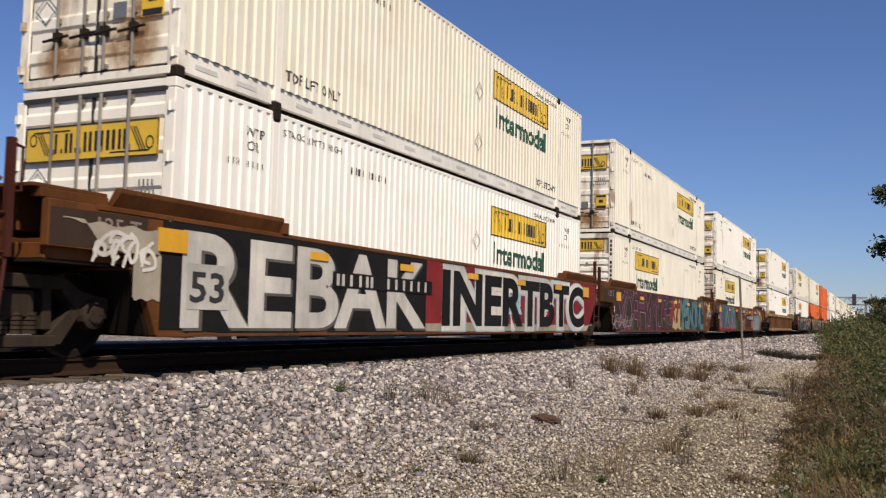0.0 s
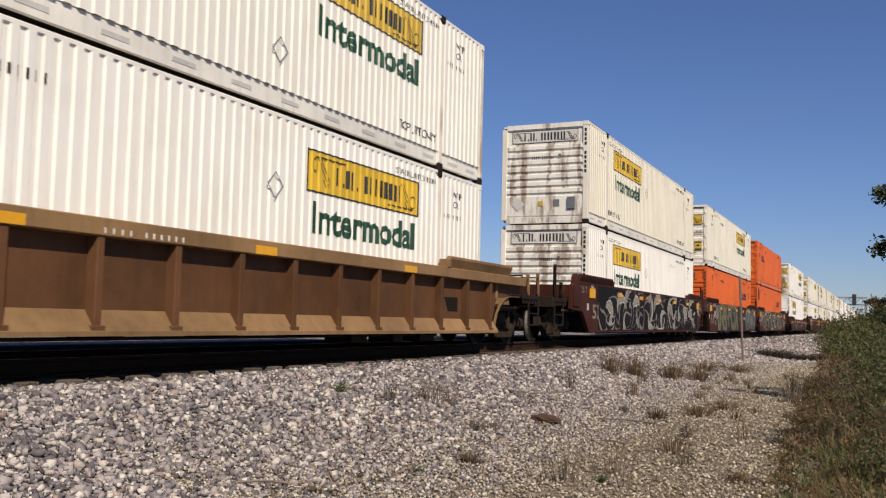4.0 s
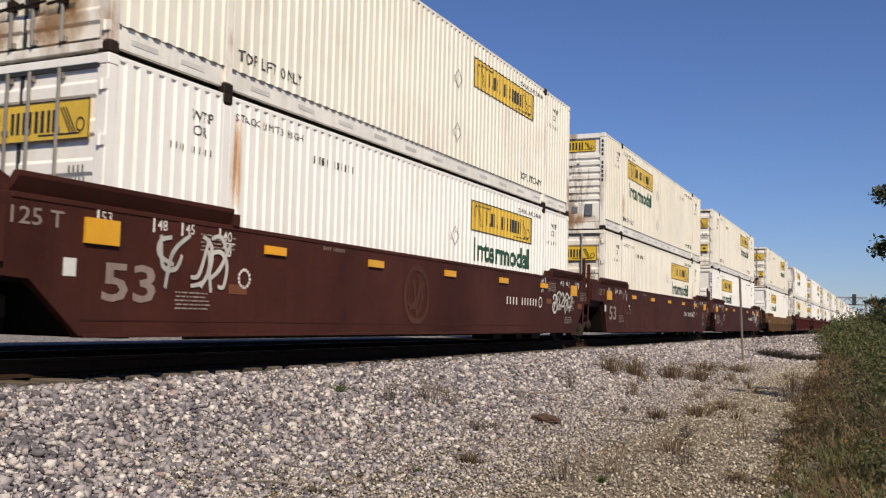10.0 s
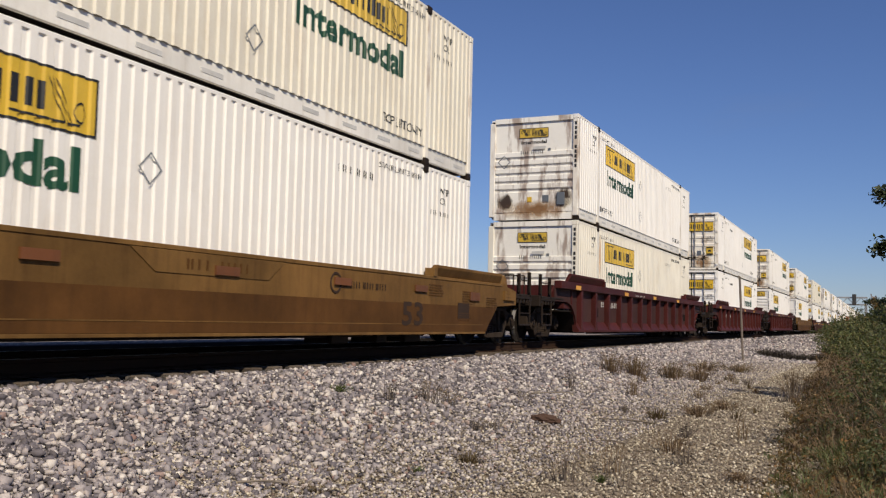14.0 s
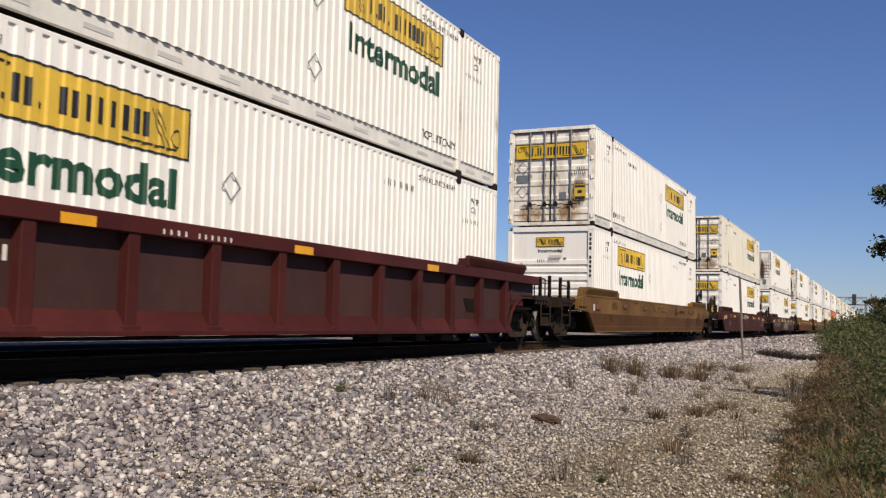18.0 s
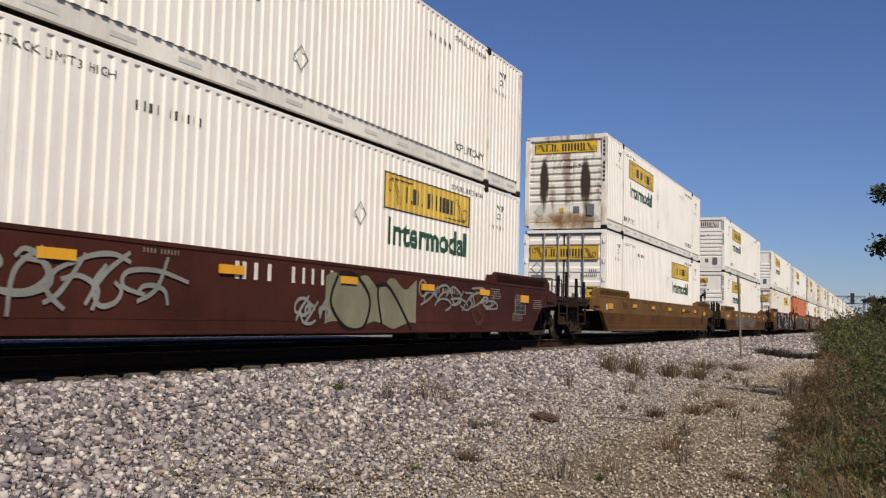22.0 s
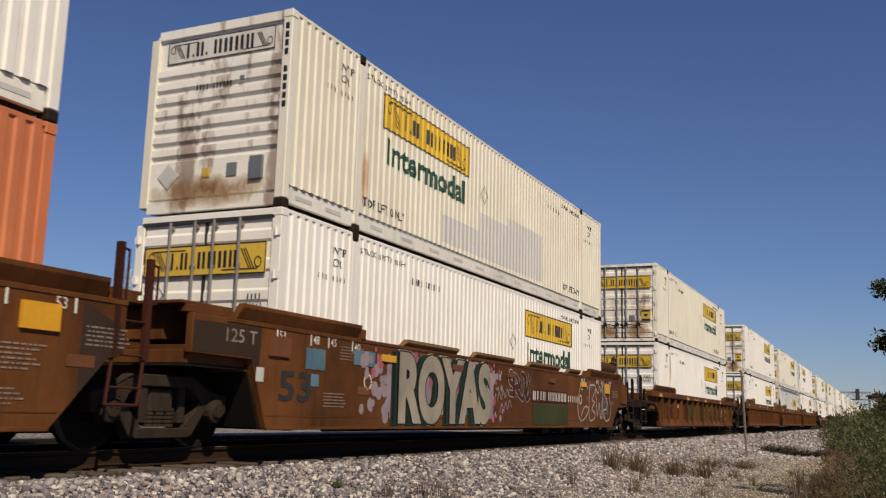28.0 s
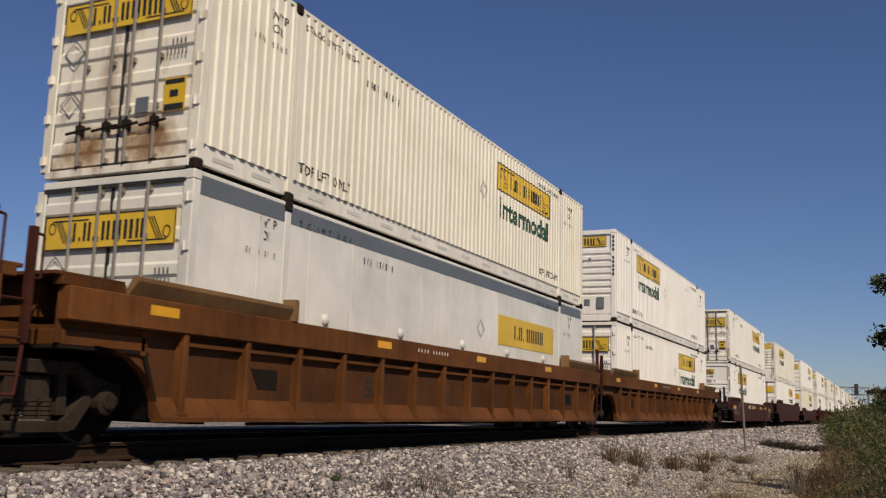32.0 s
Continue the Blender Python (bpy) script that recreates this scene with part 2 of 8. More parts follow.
def rib(y):
    """How deep the corrugated wall lies behind its outer face at y."""
    p = ((y + 40) / PITCH) % 1.0
    if p < 0.46:
        return 0.0
    if p < 0.58:
        return -DEEP * (p - 0.46) / 0.12
    if p < 0.88:
        return -DEEP
    return -DEEP * (1 - p) / 0.12


def breaks(y0, y1):
    ys = {y0, y1}
    for k in range(int((y0 + 40) / PITCH) - 1, int((y1 + 40) / PITCH) + 2):
        for p in (0.0, 0.46, 0.58, 0.88):
            y = (k + p) * PITCH - 40
            if y0 + 1e-4 < y < y1 - 1e-4:
                ys.add(y)
    return sorted(ys)


def wave(bm, y0, y1, z0, z1, x=CW / 2, out=0.0):
    rows = [[bm.verts.new((x + rib(y) + out, y, z)) for y in breaks(y0, y1)] for z in (z0, z1)]
    for i in range(len(rows[0]) - 1):
        bm.faces.new((rows[0][i], rows[0][i + 1], rows[1][i + 1], rows[1][i]))


def wrap_wave(bm):
    """Cuts letters at the bends of the corrugation and lays them over it."""
    ys = [v.co.y for v in bm.verts]
    for y in breaks(min(ys), max(ys))[1:-1]:
        bmesh.ops.bisect_plane(bm, geom=bm.verts[:] + bm.edges[:] + bm.faces[:], plane_co=(0, y, 0), plane_no=(0, 1, 0))
    for v in bm.verts:
        v.co.x = CW / 2 + rib(v.co.y) + 0.006


def wrap_flat(x):
    def go(bm):
        for v in bm.verts:
            v.co.x = x
    return go


def stems(w, z0, z1, y, g):
    """Plain upright bars in place of a letter."""
    if g < 0.2:
        return [(y, y + w, z0, z0 + 0.22 * (z1 - z0))]
    if g <= 0.55:
        return [(y + 0.38 * w, y + 0.74 * w, z0, z1)]
    return [(y + 0.04 * w, y + 0.36 * w, z0, z1), (y + 0.64 * w, y + 0.96 * w, z0, z1)]


def bars(bm, y0, y1, z0, z1, glyphs, x=CW / 2 + 0.004, wavy=True):
    """A row of plain upright blocks in place of lettering; glyphs: widths, negative for a space."""
    total = sum(abs(g) for g in glyphs) + 0.18 * len(glyphs)
    y, k = y0, (y1 - y0) / total
    for g in glyphs:
        w = abs(g) * k
        if g > 0:
            for a, b, c, d in stems(w, z0, z1, y, g):
                if wavy:
                    wave(bm, a, b, c, d, out=0.008)
                else:
                    box(bm, x - 0.004, x, a, b, c, d)
        y += w + 0.18 * k


def scroll_art(bm, y0, y1, z0, z1, put):
    """The drawn curls and hatching in the two corners of a yellow sign."""
    h = z1 - z0
    for s, c in ((1, y0), (-1, y1)):
        lo, hi = (z0, z1) if s > 0 else (z1, z0)
        g = hi - lo
        for i in range(3):
            a = c + s * (0.34 + 0.09 * i) * h
            put(bm, a, hi - 0.16 * g, a + s * 0.36 * h, lo + 0.18 * g)
        put(bm, c + s * 0.2 * h, hi - 0.15 * g, c + s * 1.6 * h, hi - 0.15 * g)
        q = [(c + s * (0.20 + 0.13 * math.cos(t)) * h, hi - (0.36 + 0.17 * math.sin(t)) * g) for t in np.arange(9) * math.pi / 4]
        for (a, b), (d, e) in zip(q, q[1:]):
            put(bm, a, b, d, e)


def line_wavy(bm, ya, za, yb, zb, w=0.012):
    n = max(2, int(abs(yb - ya) / 0.05))
    pts = [(ya + (yb - ya) * i / n, za + (zb - za) * i / n) for i in range(n + 1)]
    a = [bm.verts.new((CW / 2 + rib(y) + 0.010, y, z - w)) for y, z in pts]
    b = [bm.verts.new((CW / 2 + rib(y) + 0.010, y, z + w)) for y, z in pts]
    for i in range(n):
        bm.faces.new((a[i], a[i + 1], b[i + 1], b[i]))


def line_end(bm, xa, za, xb, zb, y=-CL / 2 - 0.016, w=0.008):
    d = Vector((xb - xa, 0, zb - za)).normalized()
    n = Vector((-d.z, 0, d.x)) * w
    v = [bm.verts.new((x + s * n.x, y, z + s * n.z)) for x, z, s in ((xa, za, -1), (xb, zb, -1), (xb, zb, 1), (xa, za, 1))]
    bm.faces.new(v)


NAME_BLOCKS = (0.50, 0.12, 0.62, 0.12, -0.18, 0.66, 0.70, 0.72, 0.62)
LONG_BLOCKS = (0.6, 0.62, 0.66, 0.7, 0.58, 0.3, 0.66, 0.58, 0.66)
NUMBER_BLOCKS = (0.5, 0.5, 0.55, 0.5, -0.5, 0.45, 0.5, 0.5, 0.5, 0.5, 0.5)


def end_blocks(bm, x0, x1, z0, z1, glyphs, y):
    total = sum(abs(g) for g in glyphs) + 0.18 * len(glyphs)
    x, k = x0, (x1 - x0) / total
    for g in glyphs:
        w = abs(g) * k
        if g > 0:
            for a, b, c, d in stems(w, z0, z1, x, g):
                box(bm, a, b, y - 0.005, y, c, d)
        x += w + 0.18 * k


def diamond(bm, c, r, face, off, ring=False):
    """A hazard placard: a thin square stood on its corner, on the side or on the end."""
    pts = [(0, -r), (r, 0), (0, r), (-r, 0)]
    if ring:
        put = lambda p, q: (off + 0.004, c[0] + p, c[1] + q) if face == "side" else (c[0] + p, off - 0.004, c[1] + q)
        for (a, b), (d, e) in zip(pts, pts[1:] + pts[:1]):
            bm.faces.new([bm.verts.new(put(p, q)) for p, q in ((a, b), (d, e), (d * 0.86, e * 0.86), (a * 0.86, b * 0.86))])
        return
    for a, b in ((1.0, 0.0),):
        v = []
        for p, q in pts:
            v.append(bm.verts.new((off, c[0] + p, c[1] + q) if face == "side" else (c[0] + p, off, c[1] + q)))
        bm.faces.new(v)
        ex = bmesh.ops.extrude_face_region(bm, geom=bm.faces[:])
        for e in ex["geom"]:
            if isinstance(e, bmesh.types.BMVert):
                e.co.x += 0.006 if face == "side" else 0
                e.co.y -= 0.006 if face == "end" else 0


def container(style, lite=False):
    """style: (paint, end, logo, wear): end 'doors', 'nose_small', 'nose_yellow', 'nose_white', 'nose_orange'."""
    coat, end, logo, wear = style
    mat = {"white": WHITE, "cream": CREAM, "orange": ORANGE, "faded": FADED, "smooth": SMOOTH}[coat]
    edge = {"white": WHITE, "cream": CREAM, "orange": ORANGE, "faded": FADED, "smooth": SMOOTH}[coat]
    rail = {"white": GREY_RAIL, "cream": GREY_RAIL, "orange": ORANGE, "faded": FADED, "smooth": GREY_RAIL}[coat]
    fruity = coat in ("orange", "faded")
    posts = WORN if wear == 1 and not fruity else edge
    root = new("freight_container")
    words = {"white": "white corrugated", "cream": "grimy cream corrugated", "orange": "bright orange corrugated",
             "faded": "faded orange corrugated", "smooth": "grey-white smooth panelled"}[coat]
    face = "barred doors" if end == "doors" else "ridged front"
    tagged(root, f"{words} steel freight container, {face}, riding a well car", "container", "containers on the train")
    h = CW / 2
    post = 2.0
    a, b = -CL / 2 + 0.13, CL / 2 - 0.13
    cuts = (a, -CL / 2 + post - 0.07, -CL / 2 + post + 0.07, CL / 2 - post - 0.07, CL / 2 - post + 0.07, b)

    def near_wall(bm):
        if coat == "smooth":
            box(bm, h - 0.05, h - 0.012, a, b, 0.30, CH - 0.06)
        else:
            for p, q in zip(cuts[::2], cuts[1::2]):
                wave(bm, p, q, 0.33, CH - 0.05)

    def far_wall(bm):
        for p, q in zip(cuts[::2], cuts[1::2]):
            wave(bm, p, q, 0.33, CH - 0.05)
        for v in bm.verts:
            v.co.x = -v.co.x

    part("side_wall", made(f"side_wall/{'s' if coat == 'smooth' else coat}", near_wall, mat), mat, root)
    part("side_wall", made(f"far_side_wall/{coat}", far_wall, mat), mat, root)
    if coat == "smooth":
        w = (b - a) / 13
        for i in range(13):
            part("wall_panel", made("wall_panel", lambda bm: box(bm, h - 0.03, h - 0.004, 0.008, w - 0.008, 0.30, CH - 0.30), mat), mat, root).location = (0, a + i * w, 0)
        part("header_band", made("header_band", lambda bm: box(bm, h - 0.02, h - 0.006, a, b, CH - 0.29, CH - 0.07), SLATE), SLATE, root, "dull grey band along the top")
        for y in (-7.0, -5.0, -2.6, 0.0, 2.4, 4.8):
            part("round_boss", made("round_boss", lambda bm: turned(bm, [(h - 0.01, 0.09), (h + 0.02, 0.085), (h + 0.05, 0.05), (h + 0.06, 0.01)], 12, 0, 0, 1.35), PALE), PALE, root).location = (0, y, 0)
    part("roof", made(f"roof/{coat}", lambda bm: box(bm, -h + 0.05, h - 0.05, -CL / 2 + 0.1, CL / 2 - 0.1, CH - 0.05, CH - 0.025), mat), mat, root)
    if not lite:
        part("floor", made("container_floor", lambda bm: box(bm, -h + 0.06, h - 0.06, -CL / 2 + 0.1, CL / 2 - 0.1, 0.10, 0.16), DARK), DARK, root)
    for s in (1,) if lite else (1, -1):
        lo, hi = (h - 0.10, h - 0.035) if s > 0 else (-h + 0.035, -h + 0.10)
        part("bottom_rail", made(f"bottom_rail/{coat}{s}", lambda bm: box(bm, lo, hi, -CL / 2 + 0.16, CL / 2 - 0.16, 0.075, 0.34), rail, 0.006), rail, root)
        lo2, hi2 = (h - 0.06, h - 0.002) if s > 0 else (-h + 0.002, -h + 0.06)
        part("top_rail", made(f"top_rail/{coat}{s}", lambda bm: box(bm, lo2, hi2, -CL / 2 + 0.13, CL / 2 - 0.13, CH - 0.06, CH - 0.004), edge, 0.006), edge, root)
        for y in (-1, 1):
            x0, x1 = (h - 0.16, h) if s > 0 else (-h, -h + 0.16)
            y0, y1 = (-CL / 2, -CL / 2 + 0.14) if y < 0 else (CL / 2 - 0.14, CL / 2)
            part("corner_post", made(f"corner_post/{coat}{s}{y}{wear == 1}", lambda bm: box(bm, x0, x1, y0, y1, 0.12, CH - 0.12), posts, 0.012), posts, root)
            px0, px1 = (h - 0.09, h + 0.003) if s > 0 else (-h - 0.003, -h + 0.09)
            py = y * (CL / 2 - post)
            if s > 0:
                part("lift_post", made(f"lift_post/{coat}{s}{y}{wear == 1}", lambda bm: box(bm, px0, px1, py - 0.075, py + 0.075, 0.12, CH - 0.14), posts, 0.012), posts, root)
            for z0, z1 in ((0.0, 0.12), (CH - 0.12, CH)):
                if s > 0 and not lite:
                    part("corner_casting", made(f"corner_casting/{coat}{s}{y}{z0 > 0}", lambda bm: box(bm, x0 - 0.004, x1 + 0.004, y0 - 0.004, y1 + 0.004, z0, z1), edge if z0 else DARK, 0.01), edge, root)
                if s > 0 and not lite:
                    part("lift_casting", made(f"lift_casting/{y}{z0 > 0}", lambda bm: box(bm, px0, px1 + 0.012, py - 0.09, py + 0.09, z0, z1 + (0.02 if z0 else 0)), DARK, 0.012), DARK, root, "dark steel lifting block")

    # marks on the long side; the badge sits near the front end of the box
    front = 1 if end == "doors" else -1
    if logo in ("full", "sign", "pale"):
        c0, c1 = (CL / 2 - 6.42, CL / 2 - 2.86) if front > 0 else (-CL / 2 + 2.74, -CL / 2 + 6.36)
        z0, z1 = 1.93, 2.55
        if coat == "smooth":
            z0, z1, c0, c1 = 1.5, 2.14, CL / 2 - 6.2, CL / 2 - 2.5
            part("side_sign", made("side_sign/flat", lambda bm: box(bm, h - 0.01, h + 0.004, c0, c1, z0, z1), YELLOW), YELLOW, root, "yellow painted sign")
            tagged(part("side_lettering", made("side_lettering/flat", lambda bm: bars(bm, c0 + 0.9, c1 - 0.75, z0 + 0.17, z1 - 0.17, NAME_BLOCKS, h + 0.009, False), BLACK), BLACK, root), kind="stuff")
        else:
            part("side_sign", made(f"side_sign/{front}", lambda bm: wave(bm, c0, c1, z0, z1, out=0.004), YELLOW), YELLOW, root, "yellow painted sign")

            def frame_lines(bm):
                for p, q in ((c0, c0 + 0.03), (c1 - 0.03, c1)):
                    wave(bm, p, q, z0, z1, out=0.008)
                wave(bm, c0, c1, z0, z0 + 0.025, out=0.008)
                wave(bm, c0, c1, z1 - 0.025, z1, out=0.008)
                scroll_art(bm, c0 + 0.1, c1 - 0.1, z0, z1, line_wavy)
            part("sign_border", made(f"sign_border/{front}", frame_lines, BLACK), BLACK, root)
            tagged(part("side_lettering", made(f"side_lettering/{front}", lambda bm: bars(bm, c0 + 0.72, c1 - 0.6, z0 + 0.17, z1 - 0.17, NAME_BLOCKS), BLACK), BLACK, root), kind="stuff")
            if logo == "full":
                part("side_word", lettering(f"side_word/{front}", "Intermodal", 0.45, GREEN, 3.25, 0.034, 0, wrap_wave, (c0 + 0.18, 1.36)), GREEN, root, "dark green word in rounded letters")
    if fruity:
        y0 = CL / 2 - 4.18 if end != "doors" else -CL / 2 + 2.3
        z0 = 1.82
        tagged(part("side_lettering", made(f"side_lettering/o{end == 'doors'}", lambda bm: bars(bm, y0, y0 + 1.8, z0, z0 + 0.25, LONG_BLOCKS), BLACK), BLACK, root), kind="stuff")
        part("underline", made(f"underline/{end == 'doors'}", lambda bm: wave(bm, y0 - 0.03, y0 + 1.8, z0 - 0.13, z0 - 0.025, out=0.006), BLACK), BLACK, root)

        def blues(bm):
            for z in ((1.9, 0.75) if end == "doors" else (1.35,)):
                v = [bm.verts.new((h + 0.008, 1.3 + 0.16 * math.cos(t), z + 0.16 * math.sin(t))) for t in np.arange(8) * math.pi / 4]
                bm.faces.new(v)
        part("round_sticker", made(f"round_sticker/{end == 'doors'}", blues, SLATE), SLATE, root, "slate blue round sticker")
        part("size_mark", lettering(f"size_mark/{end == 'doors'}", "53'", 0.2, BLACK, None, 0.006, 0, wrap_wave, (CL / 2 - 1.3 if end != "doors" else -CL / 2 + 0.97, 1.82)), BLACK, root)
    mark = BLACK
    if wear == 3:
        bm = bmesh.new()
        wave(bm, -CL / 2 + 5.2, -CL / 2 + 7.0, 0.42, 0.95, out=0.003)
        wave(bm, -CL / 2 + 7.0, -CL / 2 + 8.6, 0.42, 1.35, out=0.003)
        wave(bm, -CL / 2 + 8.6, -CL / 2 + 10.9, 0.42, 1.55, out=0.003)
        part("paint_patch", bm, PRIMER, root, "large grey patch of repaint")
    if lite:
        doors_end(root, coat, mat, fruity, wear, logo, True) if end == "doors" else nose_end(root, coat, mat, end, wear, True)
        return root
    if coat != "smooth":
        part("lift_notice", lettering(f"lift_notice/a{fruity}", "TOP LIFT ONLY", 0.16, mark, 1.45, 0.006, 0, wrap_wave, (-CL / 2 + post + 0.2, 0.47)), mark, root)
        part("lift_notice", lettering(f"lift_notice/b{fruity}", "TOP LIFT ONLY", 0.16, mark, 1.45, 0.006, 0, wrap_wave, (CL / 2 - post - 1.65, 0.47)), mark, root)
    tagged(part("limit_notice", lettering("limit_notice/a", "STACK LIMIT 3 HIGH", 0.10, mark, 1.5, -0.004, 0, wrap_wave, (-CL / 2 + post + 0.2, 2.60)), mark, root), kind="stuff")
    tagged(part("limit_notice", lettering("limit_notice/b", "STACK LIMIT 3 HIGH", 0.10, mark, 1.5, -0.004, 0, wrap_wave, (CL / 2 - post - 1.7, 2.60)), mark, root), kind="stuff")
    part("lift_code", lettering("lift_code/a", "WTP\n OR", 0.13, mark, None, 0.004, 0, wrap_wave, (-CL / 2 + 1.35, 2.45)), mark, root)
    part("lift_code", lettering("lift_code/b", "WTP\n OR", 0.13, mark, None, 0.004, 0, wrap_wave, (CL / 2 - 1.4, 2.45)), mark, root)

    def numbers(bm):
        for y in (-CL / 2 + 4.0, CL / 2 - 5.0):
            if logo == "none" or (y > 0) != (front > 0):
                bars(bm, y, y + 1.15, 2.35, 2.46, NUMBER_BLOCKS)
        bars(bm, -CL / 2 + 1.0, -CL / 2 + 1.75, 2.05, 2.13, NUMBER_BLOCKS)
        bars(bm, CL / 2 - 1.75, CL / 2 - 1.0, 2.05, 2.13, NUMBER_BLOCKS)
    tagged(part("side_number", made(f"side_number/{front}{logo == 'none'}", numbers, mark), mark, root), kind="stuff")

    def tapes(bm):
        for i in range(11):
            y = -CL / 2 + 2.5 + i * 1.1
            box(bm, h - 0.036, h - 0.030, y, y + 0.42, 0.16, 0.22)
        for y in (-CL / 2 + 0.35, -CL / 2 + 1.15, CL / 2 - 1.6, CL / 2 - 0.75):
            box(bm, h - 0.036, h - 0.030, y, y + 0.42, 0.16, 0.22)
    tagged(part("reflective_tape", made("reflective_tape", tapes, PALE), PALE, root), kind="stuff")
    if not fruity:
        for z in ((1.9, 0.85) if wear == 1 else (1.75,)):
            part("placard", made(f"placard/{z}{front}", lambda bm: diamond(bm, (0.9 * front, z), 0.19, "side", h + 0.004, True), SLATE), SLATE, root, "outlined diamond-shaped hazard placard")
    if end == "doors":
        doors_end(root, coat, mat, fruity, wear, logo)
    else:
        nose_end(root, coat, mat, end, wear)
    def plain_end(bm):
        box(bm, -h + 0.1, h - 0.1, CL / 2 - 0.06, CL / 2 - 0.03, 0.1, CH - 0.1)
    part("rear_end", made(f"rear_end/{coat}", plain_end, mat), mat, root)
    return root


def sheet(bm, prof, x0, x1, y):
    """A pressed end panel: a profile of (height, depth) drawn from x0 to x1, with a plain back."""
    a = [bm.verts.new((x0, y + d, z)) for z, d in prof] + [bm.verts.new((x0, y + 0.09, prof[-1][0])), bm.verts.new((x0, y + 0.09, prof[0][0]))]
    b = [bm.verts.new((x1, v.co.y, v.co.z)) for v in a]
    for i in range(len(a)):
        j = (i + 1) % len(a)
        bm.faces.new((a[i], a[j], b[j], b[i]))
    bm.faces.new(a), bm.faces.new(b[::-1])


def doors_end(root, coat, mat, fruity, wear, logo, lite=False):
    h, y = CW / 2, -CL / 2
    if wear == 1 and not fruity or coat == "cream":
        mat, coat = WORN, "worn"
    for s in (-1, 1):
        x0, x1 = (-h + 0.17, -0.03) if s < 0 else (0.03, h - 0.17)

        def leaf(bm):
            prof = [(0.17, 0.03)]
            for i in range(6):
                z = 0.42 + i * 0.42
                prof += [(z - 0.10, 0.03), (z - 0.06, 0.006), (z + 0.06, 0.006), (z + 0.10, 0.03)]
            sheet(bm, prof + [(CH - 0.15, 0.03)], x0, x1, y)
        door = part("door", made(f"door/{coat}{s}", leaf, mat), mat, root)
        for r in range(2):
            x = (0.17, 0.62)[r] * s if s > 0 else (-0.17, -0.62)[r]

            def bar(bm):
                rod(bm, (x, y - 0.035, 0.16), (x, y - 0.035, CH - 0.12), 0.021)
                for z in (0.2, 0.85, 1.5, 2.1, CH - 0.2):
                    box(bm, x - 0.035, x + 0.035, y - 0.02, y + 0.03, z - 0.03, z + 0.03)
            rm = STEEL if not fruity else PALE
            part("lock_rod", made(f"lock_rod/{fruity}{s}{r}", bar, rm), rm, door)

            if lite:
                continue

            def lever(bm):
                rod(bm, (x - 0.22, y - 0.05, 0.60), (x + 0.2, y - 0.05, 0.64), 0.018, 6)
                box(bm, x - 0.05, x + 0.05, y - 0.06, y + 0.01, 0.58, 0.70)
                rod(bm, (x, y - 0.055, 0.62), (x + 0.02, y - 0.055, 0.74), 0.016, 6)
            part("handle", made(f"handle/{s}{r}", lever, DARK), DARK, door)

        if lite:
            continue

        def hinges(bm):
            xe = (h - 0.10) * s
            for z in (0.28, 0.85, 1.4, 1.95, 2.55):
                box(bm, min(xe, xe + 0.1 * s), max(xe, xe + 0.1 * s), y - 0.02, y + 0.04, z - 0.055, z + 0.055)
                rod(bm, (xe + 0.03 * s, y - 0.022, z - 0.06), (xe + 0.03 * s, y - 0.022, z + 0.06), 0.018, 6)
        tagged(part("hinge_strip", made(f"hinges/{coat}{s}", hinges, mat), mat, door), kind="stuff")

    def seals(bm):
        box(bm, -h + 0.15, -h + 0.17, y + 0.02, y + 0.05, 0.15, CH - 0.13)
        box(bm, h - 0.17, h - 0.15, y + 0.02, y + 0.05, 0.15, CH - 0.13)
        box(bm, -0.03, 0.03, y + 0.02, y + 0.05, 0.15, CH - 0.13)
        box(bm, -h + 0.15, h - 0.15, y + 0.025, y + 0.052, 0.13, 0.17)
        box(bm, -h + 0.12, h - 0.12, y - 0.004, y + 0.052, CH - 0.15, CH - 0.10)
    part("door_seal", made("door_seal", seals, GASKET), GASKET, root)
    part("sill", made(f"sill/{coat}", lambda bm: box(bm, -h + 0.1, h - 0.1, y - 0.01, y + 0.1, 0.03, 0.13), mat, 0.006), mat, root)
    part("door_header", made(f"door_header/{coat}", lambda bm: box(bm, -h + 0.1, h - 0.1, y, y + 0.1, CH - 0.10, CH - 0.005), mat, 0.006), mat, root)
    ys = y + 0.001
    if fruity:
        tagged(part("end_lettering", made("end_lettering/o", lambda bm: end_blocks(bm, -0.85, 0.85, 2.12, 2.38, LONG_BLOCKS, ys - 0.006), BLACK), BLACK, root), kind="stuff")
        part("end_sticker", made("end_sticker/o", lambda bm: box(bm, -0.46, -0.28, ys - 0.008, ys - 0.003, 0.85, 1.15), SLATE), SLATE, root)
        part("end_sticker", made("end_sticker/p", lambda bm: box(bm, 0.24, 0.46, ys - 0.008, ys - 0.003, 0.85, 1.18), SLATE), SLATE, root)
        for z in (0.95, 1.72):
            part("placard", made(f"placard/o{z}", lambda bm: diamond(bm, (-0.86, z), 0.22, "end", ys - 0.004), SLATE), SLATE, root, "slate grey diamond-shaped placard")
        part("caution_sign", made("caution_sign/o", lambda bm: box(bm, 0.62, 0.98, ys - 0.008, ys - 0.003, 0.9, 1.2), YELLOW), YELLOW, root)
        return
    part("end_sign", made("end_sign", lambda bm: box(bm, -h + 0.22, h - 0.22, ys - 0.012, ys + 0.0, 1.98, 2.42), YELLOW, 0.002), YELLOW, root, "yellow sign across both doors")

    if lite:
        return

